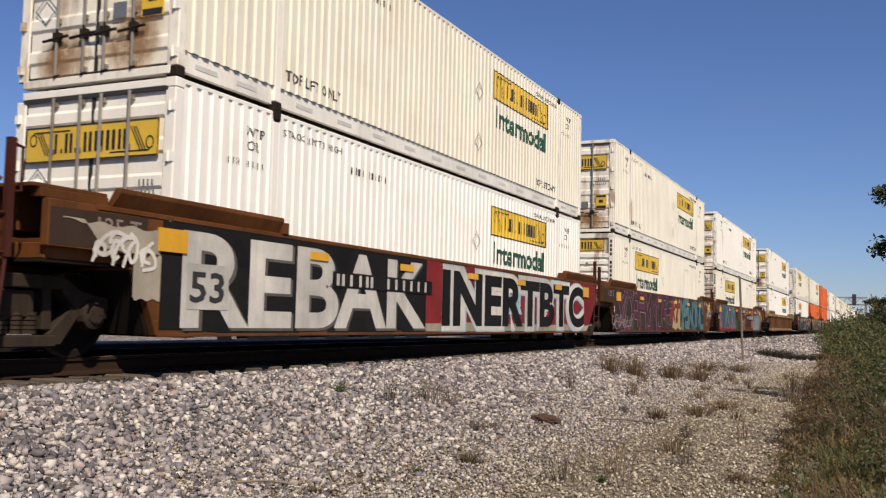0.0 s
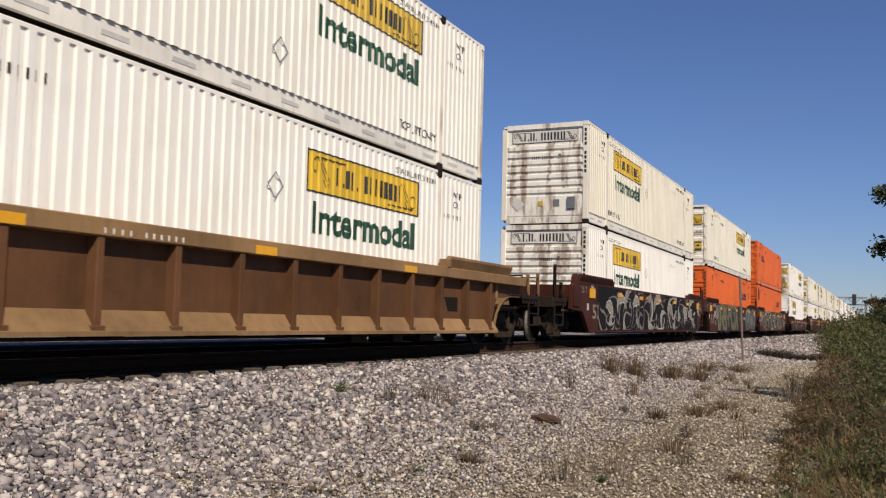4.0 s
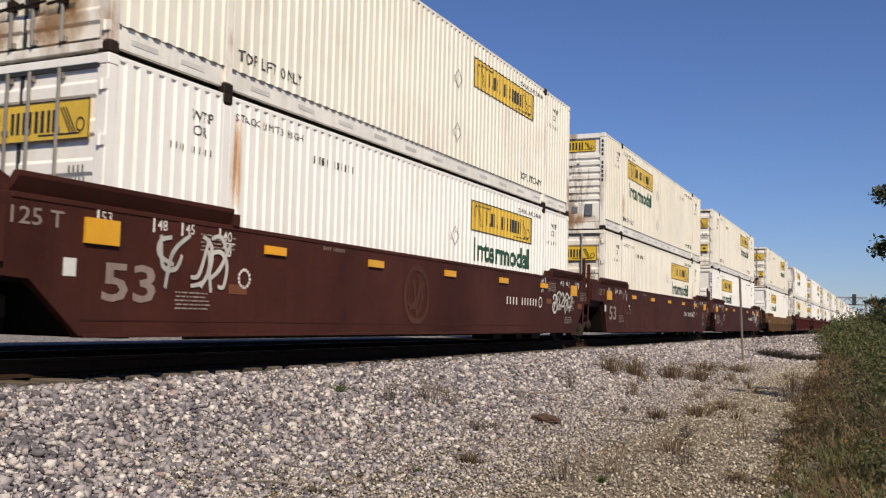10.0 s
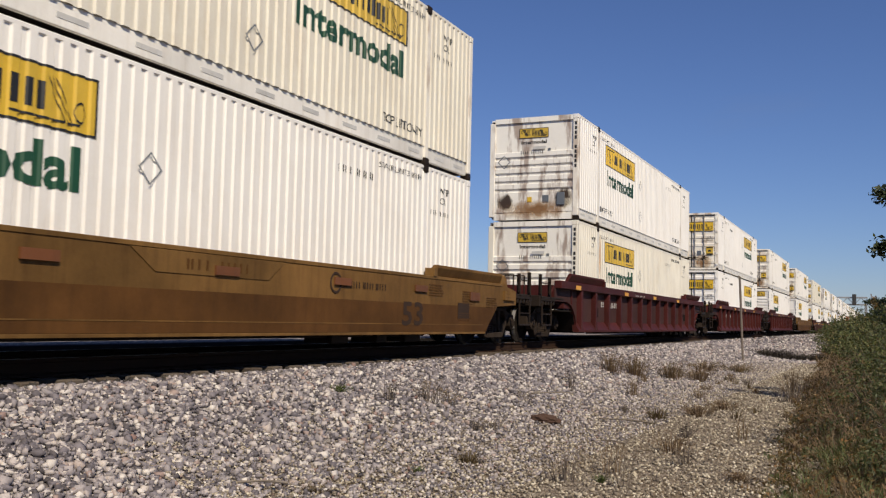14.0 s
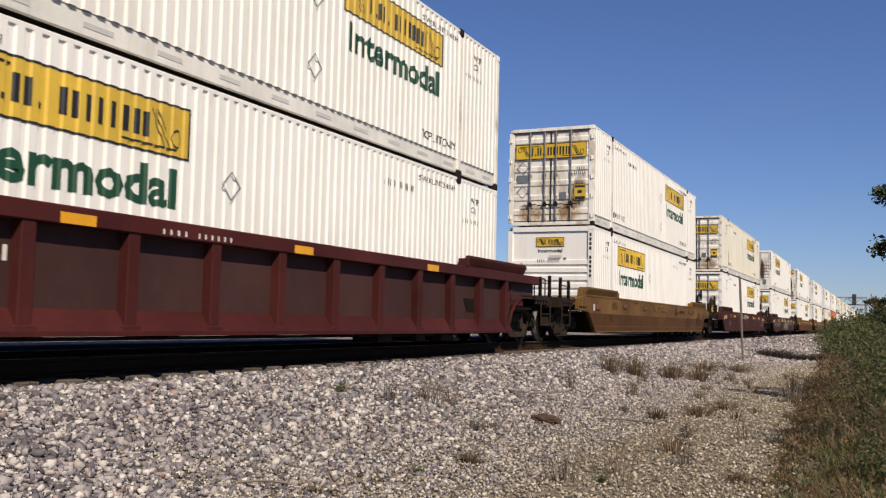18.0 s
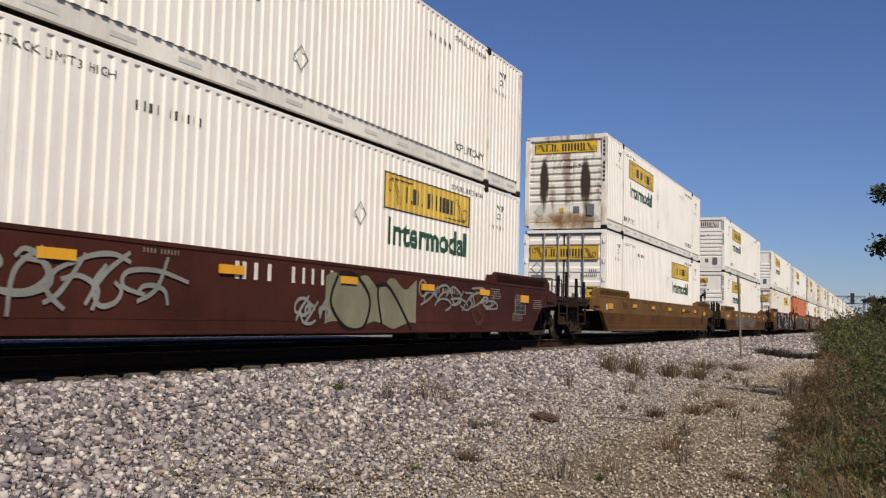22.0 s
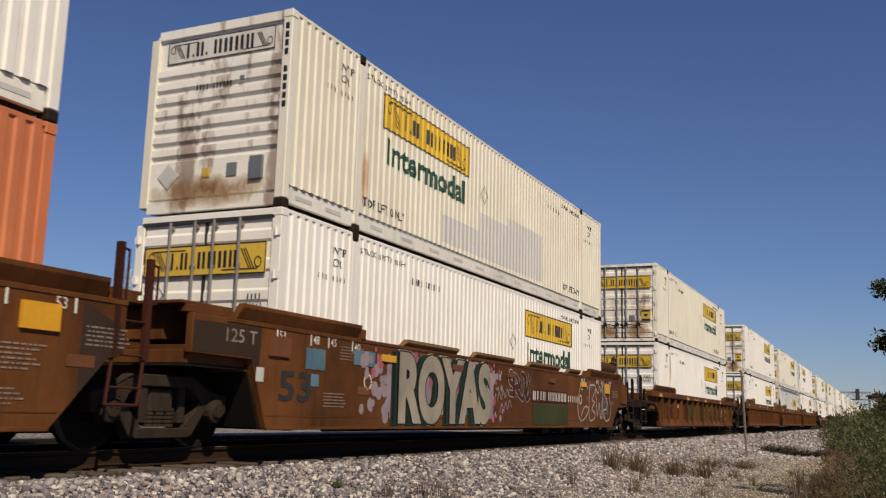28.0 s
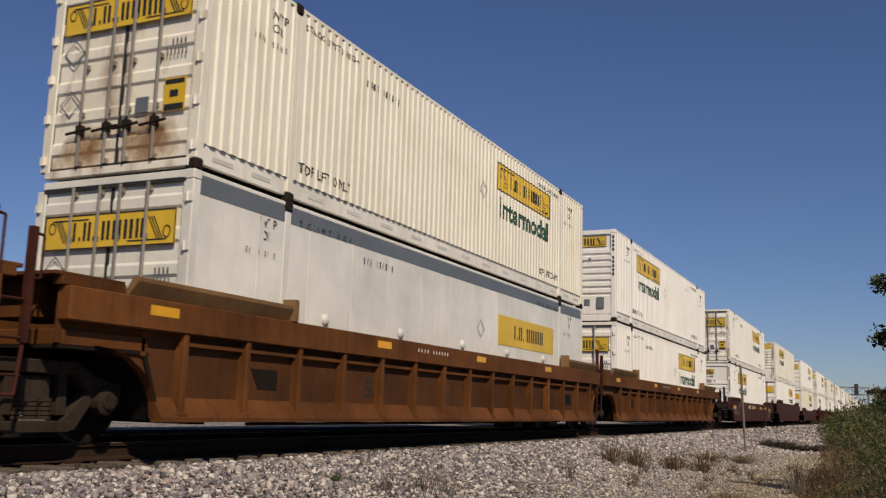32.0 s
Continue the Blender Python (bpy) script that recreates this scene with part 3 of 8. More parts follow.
    def art(bm):
        scroll_art(bm, -h + 0.26, h - 0.26, 1.98, 2.42, line_end)
        for z in (1.985, 2.415):
            line_end(bm, -h + 0.22, z, h - 0.22, z)
        for x in (-h + 0.225, h - 0.225):
            line_end(bm, x, 1.98, x, 2.42)
    part("sign_border", made("sign_border/end", art, BLACK), BLACK, root)
    tagged(part("end_lettering", made("end_lettering/d", lambda bm: end_blocks(bm, -0.62, 0.62, 2.08, 2.32, NAME_BLOCKS, ys - 0.013), BLACK), BLACK, root), kind="stuff")
    part("caution_sign", made("caution_sign", lambda bm: box(bm, 0.72, 1.06, ys - 0.010, ys - 0.002, 0.75, 1.18), YELLOW), YELLOW, root, "yellow caution sticker")

    def caution(bm):
        for a, b in ((0.76, 0.84), (1.10, 1.16)):
            box(bm, 0.74, 1.04, ys - 0.014, ys - 0.010, a, b)
        box(bm, 0.82, 0.95, ys - 0.014, ys - 0.010, 0.93, 1.02)
    part("caution_print", made("caution_print", caution, BLACK), BLACK, root)

    part("end_sticker", made("end_sticker/d", lambda bm: box(bm, 0.27, 0.48, ys - 0.010, ys - 0.002, 0.78, 0.98), SLATE), SLATE, root)
    if wear != 2:
        part("end_sticker", made("end_sticker/e", lambda bm: box(bm, -1.04, -0.70, ys - 0.010, ys - 0.002, 1.28, 1.52), SLATE), SLATE, root)

    def plac(bm):
        diamond(bm, (-0.86, 1.72), 0.19, "end", ys - 0.004, True)
    part("placard", made("placard/end", plac, SLATE), SLATE, root)

    def plac2(bm):
        diamond(bm, (-0.86, 1.02), 0.19, "end", ys - 0.004, True)
    part("placard", made("placard/endlow", plac2, SLATE), SLATE, root)

    def idn(bm):
        end_blocks(bm, 0.78, 1.04, 1.62, 1.70, (0.5, 0.5, 0.5, 0.5), ys - 0.004)
        end_blocks(bm, 0.70, 1.06, 1.48, 1.57, (0.5,) * 6, ys - 0.004)
    tagged(part("end_number", made("end_number/d", idn, BLACK), BLACK, root), kind="stuff")


def nose_end(root, coat, mat, end, wear, lite=False):
    h, y = CW / 2, -CL / 2
    if coat == "cream" or (coat == "white" and wear == 1):
        mat, coat = NOSE, "streaked"

    def panel(bm):
        top = 2.32 if end != "nose_small" else 1.98
        n = 8 if end != "nose_small" else 6
        dz = (top - 0.86) / (n - 1)
        prof = [(0.03, 0.006), (0.20, 0.006), (0.21, 0.045), (0.235, 0.045), (0.25, 0.02), (0.80, 0.02), (0.815, 0.05)]
        for i in range(n - 1):
            z = 0.86 + i * dz
            prof += [(z, 0.05), (z + 0.045, 0.010), (z + dz - 0.06, 0.014), (z + dz - 0.045, 0.05)]
        prof += [(CH - 0.15, 0.05), (CH - 0.14, 0.006), (CH - 0.004, 0.006)]
        sheet(bm, prof, -h + 0.15, h - 0.15, y)
    part("front_wall", made(f"front_wall/{coat}{end == 'nose_small'}", panel, mat), mat, root)
    ys = y + 0.005
    if end == "nose_orange":
        tagged(part("end_lettering", made("end_lettering/on", lambda bm: end_blocks(bm, -0.78, 0.78, 2.36, 2.62, LONG_BLOCKS, y + 0.04), BLACK), BLACK, root), kind="stuff")
        part("underline", made("underline/on", lambda bm: box(bm, -0.82, 0.82, y + 0.034, y + 0.046, 2.25, 2.31), BLACK), BLACK, root)
        part("end_sticker", made("end_sticker/on", lambda bm: box(bm, -0.28, 0.28, y + 0.0, y + 0.012, 1.62, 1.72), PALE), PALE, root)
        tagged(part("end_number", made("end_number/on", lambda bm: [box(bm, h - 0.12, h - 0.05, y - 0.006, y, 2.55 - i * 0.16, 2.66 - i * 0.16) for i in range(9)], BLACK), BLACK, root), kind="stuff")
        return
    if end == "nose_small":
        sx, z0, z1, sm = 0.42, 2.32, 2.58, YELLOW
    else:
        sx, z0, z1, sm = 0.98, 2.36, 2.70, (YELLOW if end == "nose_yellow" else LETTER)
    part("end_sign", made(f"end_sign/{end}", lambda bm: box(bm, -sx, sx, y + 0.036, y + 0.052, z0, z1), sm), sm, root)
    if lite:
        return
    tagged(part("end_lettering", made(f"end_lettering/{end}", lambda bm: end_blocks(bm, -sx * 0.68, sx * 0.66, z0 + 0.06, z1 - 0.06, NAME_BLOCKS, y + 0.036), BLACK), BLACK, root), kind="stuff")

    def art(bm):
        scroll_art(bm, -sx + 0.02, sx - 0.02, z0, z1, lambda bm, a, b, c, d: line_end(bm, a, b, c, d, y + 0.034))
        for z in (z0, z1):
            line_end(bm, -sx, z, sx, z, y + 0.034)
        for x in (-sx, sx):
            line_end(bm, x, z0, x, z1, y + 0.034)
    part("sign_border", made(f"sign_border/{end}", art, BLACK), BLACK, root)
    if end == "nose_small":
        me = lettering("end_word", "Intermodal", 0.10, BLACK, 0.74, 0.03, 0, None, (-0.37, 2.15))
        if not me.get("turned"):
            me.transform(Matrix.Rotation(-math.pi / 2, 4, "Z"))
            me.transform(Matrix.Translation((0, y + 0.046, 0)))
            me["turned"] = 1
        part("end_word", me, BLACK, root)
        part("placard", made("placard/nose_up", lambda bm: diamond(bm, (-0.86, 1.66), 0.19, "end", y + 0.008, True), SLATE), SLATE, root, "outlined diamond-shaped hazard placard")
        part("data_plate", made("data_plate", lambda bm: box(bm, 0.0, 0.36, y + 0.0, y + 0.012, 1.985, 2.065), PALE), PALE, root)

    for n, (x0, x1, ya, z0, z1) in enumerate(((0.28, 0.46, ys, 0.50, 0.70), (0.70, 0.92, ys - 0.03, 0.42, 0.76), (0.42, 0.5, y, 1.93, 2.0))):
        part("end_sticker", made(f"end_sticker/nose{n}", lambda bm: box(bm, x0, x1, ya, (y if n == 2 else ys) + 0.02, z0, z1), SLATE, 0.004), SLATE, root)
    part("caution_sign", made("caution_sign/nose", lambda bm: box(bm, -0.16, -0.03, ys, ys + 0.02, 0.52, 0.66), YELLOW), YELLOW, root)
    part("placard", made("placard/nose", lambda bm: diamond(bm, (-0.78, 0.58), 0.2, "end", y + 0.012), PALE), PALE, root)

    def idn(bm):
        end_blocks(bm, -0.38, 0.30, 1.86, 1.95, NUMBER_BLOCKS, y + 0.006)
        for i in range(10):
            if i != 4:
                box(bm, h - 0.11, h - 0.05, y - 0.005, y, 2.60 - i * 0.13, 2.69 - i * 0.13)
    tagged(part("end_number", made("end_number/nose", idn, BLACK), BLACK, root), kind="stuff")

# ---- well cars ----
N0 = -CL / 2
F0 = CL / 2


def truck(car, y, lite=False):
    """A two-axle freight truck: side frames with their springs, four wheels on two axles."""
    tr = part("truck", made("truck_bolster", lambda bm: (box(bm, -1.0, 1.0, -0.2, 0.2, 0.42, 0.70), box(bm, -0.35, 0.35, -0.3, 0.3, 0.68, 0.80)), DUSTY, 0.02), DUSTY, car)
    tr.location = (0, y, 0)

    def side(bm):
        out = [(-1.12, 0.40), (-1.12, 0.60), (-0.86, 0.66), (-0.55, 0.86), (0.55, 0.86), (0.86, 0.66), (1.12, 0.60), (1.12, 0.40),
               (0.80, 0.44), (0.52, 0.16), (-0.52, 0.16), (-0.80, 0.44)]
        prism(bm, [(-0.56, 0.72), (0.56, 0.72), (0.50, 0.86), (-0.50, 0.86)], 0.86, 1.06)
        for s in (-1, 1):
            prism(bm, [(s * 1.14, 0.42), (s * 1.14, 0.64), (s * 0.74, 0.70), (s * 0.52, 0.86), (s * 0.50, 0.70), (s * 0.70, 0.52), (s * 0.78, 0.42)], 0.86, 1.05)
            prism(bm, [(s * 0.80, 0.52), (s * 0.66, 0.56), (s * 0.34, 0.26), (s * 0.40, 0.14), (s * 0.52, 0.15)], 0.87, 1.04)
            prism(bm, [(s * 0.40, 0.30), (s * 0.28, 0.30), (s * 0.26, 0.74), (s * 0.38, 0.74)], 0.88, 1.03)
        box(bm, 0.86, 1.06, -0.44, 0.44, 0.13, 0.25)
    for s in (1, -1):
        fr = part("side_frame", made("side_frame", side, DUSTY, 0.012), DUSTY, tr)
        fr.rotation_euler = (0, 0, 0 if s > 0 else math.pi)

        if lite:
            continue

        def coils(bm):
            for yy in (-0.17, 0.0, 0.17):
                for i in range(5):
                    turned_z(bm, 0.07, 0.018, s * 0.96, yy, 0.28 + i * 0.046)
        tagged(part("spring", made(f"spring/{s}", coils, DUSTY), DUSTY, tr), kind="stuff")
        for e in (-1, 1):
            def cap(bm):
                turned(bm, [(0.0, 0.155), (0.13, 0.15), (0.15, 0.10), (0.17, 0.09), (0.172, 0.02)], 14)
                for k in range(3):
                    t = k * 2.094 + 0.4
                    box(bm, 0.15, 0.178, 0.055 * math.cos(t) - 0.018, 0.055 * math.cos(t) + 0.018, 0.055 * math.sin(t) - 0.018, 0.055 * math.sin(t) + 0.018)
            b = part("bearing_cap", made("bearing_cap", cap, DUSTY), DUSTY, tr)
            b.location, b.rotation_euler = (s * 0.97, e * 0.89, 0.46), (0, 0, 0 if s > 0 else math.pi)
    for e in (-1, 1):
        def pair(bm):
            rod(bm, (-0.95, 0, 0), (0.95, 0, 0), 0.085, 10)
            for s in (1, -1):
                turned(bm, [(s * 0.66, 0.14), (s * 0.69, 0.36), (s * 0.68, 0.385), (s * 0.68, 0.48), (s * 0.71, 0.485), (s * 0.72, 0.458), (s * 0.81, 0.452), (s * 0.81, 0.385), (s * 0.77, 0.36), (s * 0.76, 0.15), (s * 0.83, 0.13), (s * 0.83, 0.02)], 22)
        w = part("wheel_set", made("wheel_set", pair, WHEEL), WHEEL, tr)
        w.location = (0, e * 0.89, 0.46)
        for s in () if lite else (1, -1):
            def rim(bm):
                turned(bm, [(s * 0.722, 0.457), (s * 0.723, 0.4595), (s * 0.805, 0.4545), (s * 0.806, 0.452)], 22, caps=False)
            part("tread", made(f"tread/{s}", rim, TREAD), TREAD, w)
    return tr


def turned_z(bm, R, r, x, y, z):
    n = 8
    a = [bm.verts.new((x + R * math.cos(2 * math.pi * i / n), y + R * math.sin(2 * math.pi * i / n), z - r)) for i in range(n)]
    b = [bm.verts.new((x + R * math.cos(2 * math.pi * i / n), y + R * math.sin(2 * math.pi * i / n), z + r)) for i in range(n)]
    bm.faces.new(a[::-1]), bm.faces.new(b)
    for i in range(n):
        bm.faces.new((a[i], a[(i + 1) % n], b[(i + 1) % n], b[i]))


def plate_side(bm, top, e0, e1, s):
    rear = [(F0 + 0.42, 0.25), (F0 + 1.05, 0.80), (F0 + e1, 0.84), (F0 + e1, top - 0.12), (F0 + 1.35, top)] if e1 > 2 else [(F0 + 0.06, 0.25), (F0 + 0.74, 0.98), (F0 + e1, 1.02), (F0 + e1, top)]
    front = [(N0 - 1.35, top), (N0 - e0, top - 0.12), (N0 - e0, 0.84), (N0 - 1.05, 0.80), (N0 - 0.42, 0.25)] if e0 > 2 else [(N0 - e0, top), (N0 - e0, 1.12), (N0 - 0.76, 1.12), (N0 - 0.38, 0.25)]
    pts = rear + front
    x0, x1 = (1.40, 1.50) if s > 0 else (-1.50, -1.40)
    prism(bm, pts, x0, x1)


def arch(yb, e, far, n=7):
    """The rounded cut over the truck at one end of a ribbed car, from the sill up to the bolster."""
    return [(yb + e * (0.5 + (far - 0.5) * (1 - math.cos(t))), 0.28 + 0.74 * math.sin(t)) for t in np.arange(n) * math.pi / 2 / (n - 1)]


def ribbed_outline(top, e0, e1):
    return arch(F0, 1, min(1.45, e1)) + [(F0 + e1, 1.02), (F0 + e1, top - 0.16), (N0 - e0, top - 0.16), (N0 - e0, 1.02)] + arch(N0, -1, 1.45)[::-1]


def arch_flange(bm, top, e0, e1, s):
    """The rolled edge that follows the two cuts over the trucks."""
    for pts in (arch(F0, 1, min(1.45, e1)), arch(N0, -1, 1.45)):
        for (a, b), (c, d) in zip(pts, pts[1:]):
            v = [bm.verts.new((s * x, y, z)) for y, z in ((a, b), (c, d)) for x in (1.34, 1.45)]
            bm.faces.new((v[0], v[1], v[3], v[2]))


def guide(bm, y0, y1, z0, z1, s):
    """The flared container guide on top of the side, leaning outward."""
    v = []
    for y, yy in ((y0, y0 + 0.05), (y1, y1 - 0.05)):
        for x, z, q in ((1.36, z0, y), (1.44, z0, y), (1.53, z1 - 0.05, yy), (1.53, z1, yy), (1.45, z1, yy)):
            v.append(bm.verts.new((s * x, q, z)))
    a, b = v[:5], v[5:]
    bm.faces.new(a), bm.faces.new(b[::-1])
    for i in range(5):
        bm.faces.new((a[i], b[i], b[(i + 1) % 5], a[(i + 1) % 5]))


CARS = {
    "mineral": dict(mat=MINERAL, low=None, top=1.58, ribs=0, words="mineral brown smooth-sided"),
    "rust": dict(mat=RUST, low=None, top=1.58, ribs=0, words="rusty orange-brown smooth-sided"),
    "fec": dict(mat=MINERAL, low=None, top=1.26, ribs=0, words="dark maroon-brown smooth-sided"),
    "mustard": dict(mat=MUSTARD, low=MUDDY, top=1.26, ribs=0, words="muddy mustard smooth-sided"),
    "tan": dict(mat=TAN, low=TANDARK, top=1.46, ribs=15, words="dusty tan-yellow ribbed"),
    "maroon": dict(mat=MAROON, low=MAROONDUST, top=1.53, ribs=13, words="maroon ribbed"),
    "brownrib": dict(mat=RUST, low=PANELDIRT, top=1.46, ribs=15, words="rusty brown ribbed"),
    "panelrib": dict(mat=RUST, low=PANELDIRT, top=1.58, ribs=15, words="rusty orange-brown heavily ribbed"),
}


def well_car(kind, front, rear, brake=False, lite=False):
    spec = CARS[kind]
    mat, low, top = spec["mat"], spec["low"], spec["top"]
    root = new("well_car")
    tagged(root, f"{spec['words']} railway well car under two stacked containers", "railway car", "well cars of the train")
    e0, e1 = (2.03 if front == "out" else 1.92), (2.15 if rear == "out" else 0.96)
    key = f"{kind}{front}{rear}"
    for s in (1, -1):
        if not spec["ribs"]:
            part("side_plate", made(f"side_plate/{key}{s}", lambda bm: plate_side(bm, top, e0, e1, s), mat, 0.008), mat, root)
            part("top_flange", made(f"top_flange/{key}{s}", lambda bm: box(bm, *sorted((s * 1.36, s * 1.512)), N0 - min(e0, 1.3), F0 + min(e1, 1.3), top - 0.05, top + 0.006), mat, 0.006), mat, root)
            if s > 0:
                part("seam", made(f"seam/{key}", lambda bm: box(bm, 1.499, 1.5045 if not low else 1.510, N0 - 0.42, F0 + (0.3 if e1 > 2 else 0.15), 0.405, 0.420), mat), mat, root)
            if low and s > 0:
                def lower(bm):
                    prism(bm, [(N0 - 0.44, 0.28), (F0 + 0.44, 0.28), (F0 + 0.98, 0.765), (N0 - 0.98, 0.765)], 1.498, 1.506)
                part("lower_plate", made(f"lower_plate/{key}", lower, low), low, root, "muddy darker lower plate")
            part("bottom_sill", made(f"bottom_sill/{key}{s}", lambda bm: box(bm, *sorted((s * 1.30, s * 1.515)), N0 - 0.36, F0 + (0.40 if e1 > 2 else 0.05), 0.235, 0.275), mat, 0.005), mat, root)
        else:
            n = spec["ribs"]
            part("side_plate", made(f"side_plate/{key}{s}", lambda bm: prism(bm, ribbed_outline(top, e0, e1), *sorted((s * 1.335, s * 1.365))), low, 0.0), low, root)
            part("top_chord", made(f"top_chord/{key}{s}", lambda bm: box(bm, *sorted((s * 1.33, s * 1.52)), N0 - e0, F0 + e1, top - (0.34 if kind == "panelrib" else 0.19), top), mat, 0.012), mat, root)
            part("arch_flange", made(f"arch_flange/{key}{s}", lambda bm: arch_flange(bm, top, e0, e1, s), mat), mat, root)
            for e in (-1, 1) if s > 0 and not lite else ():
                y = (N0 + 1.55) if e < 0 else (F0 - 1.55)
                # No opening is cut; a thin dark plate paints the shade inside it.
                part("step_pocket", made("step_pocket", lambda bm: prism(bm, [(-0.30, 0.92), (0.30, 0.92), (0.30, 0.66), (-0.12, 0.66)], 1.362, 1.372), SHADEBLACK), SHADEBLACK, root, "dark hole cut through the side").location = (0, y, 0)
            part("bottom_sill", made(f"bottom_sill/{key}{s}", lambda bm: prism_y(bm, [(1.365, 0.25), (1.52, 0.25), (1.52, 0.30), (1.365, 0.52)], N0 - 0.5, F0 + 0.5, s), mat, 0.0), mat, root)
            for i in range(n):
                y = N0 - 0.15 + i * (CL + 0.3) / (n - 1)

                def post(bm):
                    w = 0.042 if kind == "panelrib" else 0.085 if kind == "maroon" else 0.05
                    box(bm, *sorted((s * 1.35, s * 1.50)), -w, w, 0.32, top - 0.17)
                    box(bm, *sorted((s * 1.35, s * 1.515)), -w - 0.05, w + 0.05, 0.25, 0.36)
                pm = mat if kind != "tan" else low
                p = part("side_post", made(f"side_post/{kind}{s}", post, pm, 0.008), pm, root)
                p.location = (0, y, 0)
            if kind == "panelrib":
                part("side_stringer", made(f"side_stringer/{key}{s}", lambda bm: box(bm, *sorted((s * 1.34, s * 1.44)), N0 - 0.2, F0 + 0.2, 1.10, 1.16), mat, 0.008), mat, root)
        for e, end in ((-1, front), (1, rear)) if s > 0 or not lite else ():
            gm = GUIDEDUST if kind == "panelrib" else mat
            y0, y1 = (N0 - (1.3 if end == "out" else 1.08), N0 + 1.98) if e < 0 else (F0 - 1.98, F0 + (1.3 if end == "out" else 0.72))
            part("container_guide", made(f"container_guide/{kind}{s}{e}{end}", lambda bm: guide(bm, y0, y1, top - 0.01, top + 0.21, s), gm, 0.006), gm, root)

            def stay(bm):
                y = y1 if e < 0 else y0
                box(bm, *sorted((s * 1.34, s * 1.535)), y - 0.06, y + 0.06, top, top + (0.30 if kind == "panelrib" else 0.15))
            part("guide_bracket", made(f"guide_bracket/{kind}{s}{e}{end}", stay, gm, 0.006), gm, root)
    # floor of the well, bolsters and centre sills
    def cross(bm):
        for i in range(9):
            y = N0 + 0.3 + i * (CL - 0.6) / 8
            box(bm, -1.38, 1.38, y - 0.1, y + 0.1, 0.22, 0.33)
    tagged(part("cross_member", made("cross_member", cross, SHADEBLACK), SHADEBLACK, root), kind="stuff")
    part("well_floor", made("well_floor", lambda bm: box(bm, -1.37, 1.37, N0 - 0.34, F0 + 0.03, 0.335, 0.352), SHADEBLACK), SHADEBLACK, root)
    for e, end in ((-1, front), (1, rear)):
        yb = N0 if e < 0 else F0

        def bulk(bm):
            out = (1.42 if end == "out" else 1.86) if e < 0 else (1.42 if end == "out" else 0.92)
            box(bm, -1.396, 1.396, yb + e * 0.72 - 0.05, yb + e * 0.72 + 0.05, 0.95, top - 0.06)
            box(bm, -1.396, 1.396, *sorted((yb + e * 0.7, yb + e * out)), 1.0 if end == "in" else 0.84, 1.16 if end == "in" else 0.98)
            box(bm, -0.32, 0.32, *sorted((yb + e * 0.7, yb + e * (1.7 if end == "in" else 3.35))), 0.78, 1.12)
            for s in (-1, 1):
                prism(bm, [(yb + e * 0.7, 1.0), (yb + e * 1.4, 1.0), (yb + e * 0.75, top - 0.08)], s * 0.9 - 0.03, s * 0.9 + 0.03)
        part("end_bolster", made(f"end_bolster/{kind}{e}{end}", bulk, mat, 0.01), mat, root)

        # Near-black bulkhead that also keeps light out of the truck opening.
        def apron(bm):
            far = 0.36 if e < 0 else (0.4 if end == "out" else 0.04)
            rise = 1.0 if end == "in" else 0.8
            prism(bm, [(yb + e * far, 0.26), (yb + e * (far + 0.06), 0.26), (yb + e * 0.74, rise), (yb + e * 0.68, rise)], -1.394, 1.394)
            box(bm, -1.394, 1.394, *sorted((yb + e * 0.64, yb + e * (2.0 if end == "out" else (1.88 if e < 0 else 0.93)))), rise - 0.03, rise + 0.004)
        part("bulkhead", made(f"bulkhead/{e}{end}", apron, SHADEBLACK), SHADEBLACK, root, "sooty sloping bulkhead over the truck")
        if lite:
            continue
        if kind == "rust" and end == "in":
            def dark_end(bm):
                if e > 0:
                    prism(bm, [(yb + 0.36, 0.58), (yb + 0.76, 1.0), (yb + 0.94, 1.04), (yb + 0.94, top - 0.3), (yb + 0.36, top - 0.06)], 1.5005, 1.504)
                else:
                    prism(bm, [(yb - 0.62, 0.86), (yb - 0.78, 1.14), (yb - 1.90, 1.14), (yb - 1.90, top - 0.08), (yb - 0.58, top - 0.06)], 1.5005, 1.504)
            part("end_plate", made(f"end_plate/{e}{end}", dark_end, ENDPLATE), ENDPLATE, root)
        if end == "out":
            outer_end(root, kind, mat, yb, e, top, brake if e > 0 else "")
        else:
            inner_end(root, kind, mat, yb, e, top)
    if front == "out":
        truck(root, N0 - 2.05, lite)
    else:
        truck(root, N0 - 1.78, lite)
    if rear == "out":
        truck(root, F0 + 2.05, lite)

    def gear(bm):
        for y, l in ((3.2, 0.5), (4.6, 0.35), (5.6, 0.6)):
            box(bm, 0.7, 1.2, y, y + l, 0.10, 0.26)
        rod(bm, (1.1, -6.5, 0.21), (1.1, 6.5, 0.21), 0.025, 6)
    part("brake_gear", made("brake_gear", gear, DARK, 0.02), DARK, root)
    return root


def prism_y(bm, pts, y0, y1, s):
    a = [bm.verts.new((s * x, y0, z)) for x, z in pts]
    b = [bm.verts.new((s * x, y1, z)) for x, z in pts]
    bm.faces.new(a), bm.faces.new(b[::-1])
    for i in range(len(pts)):
        j = (i + 1) % len(pts)
        bm.faces.new((a[i], b[i], b[j], a[j]))


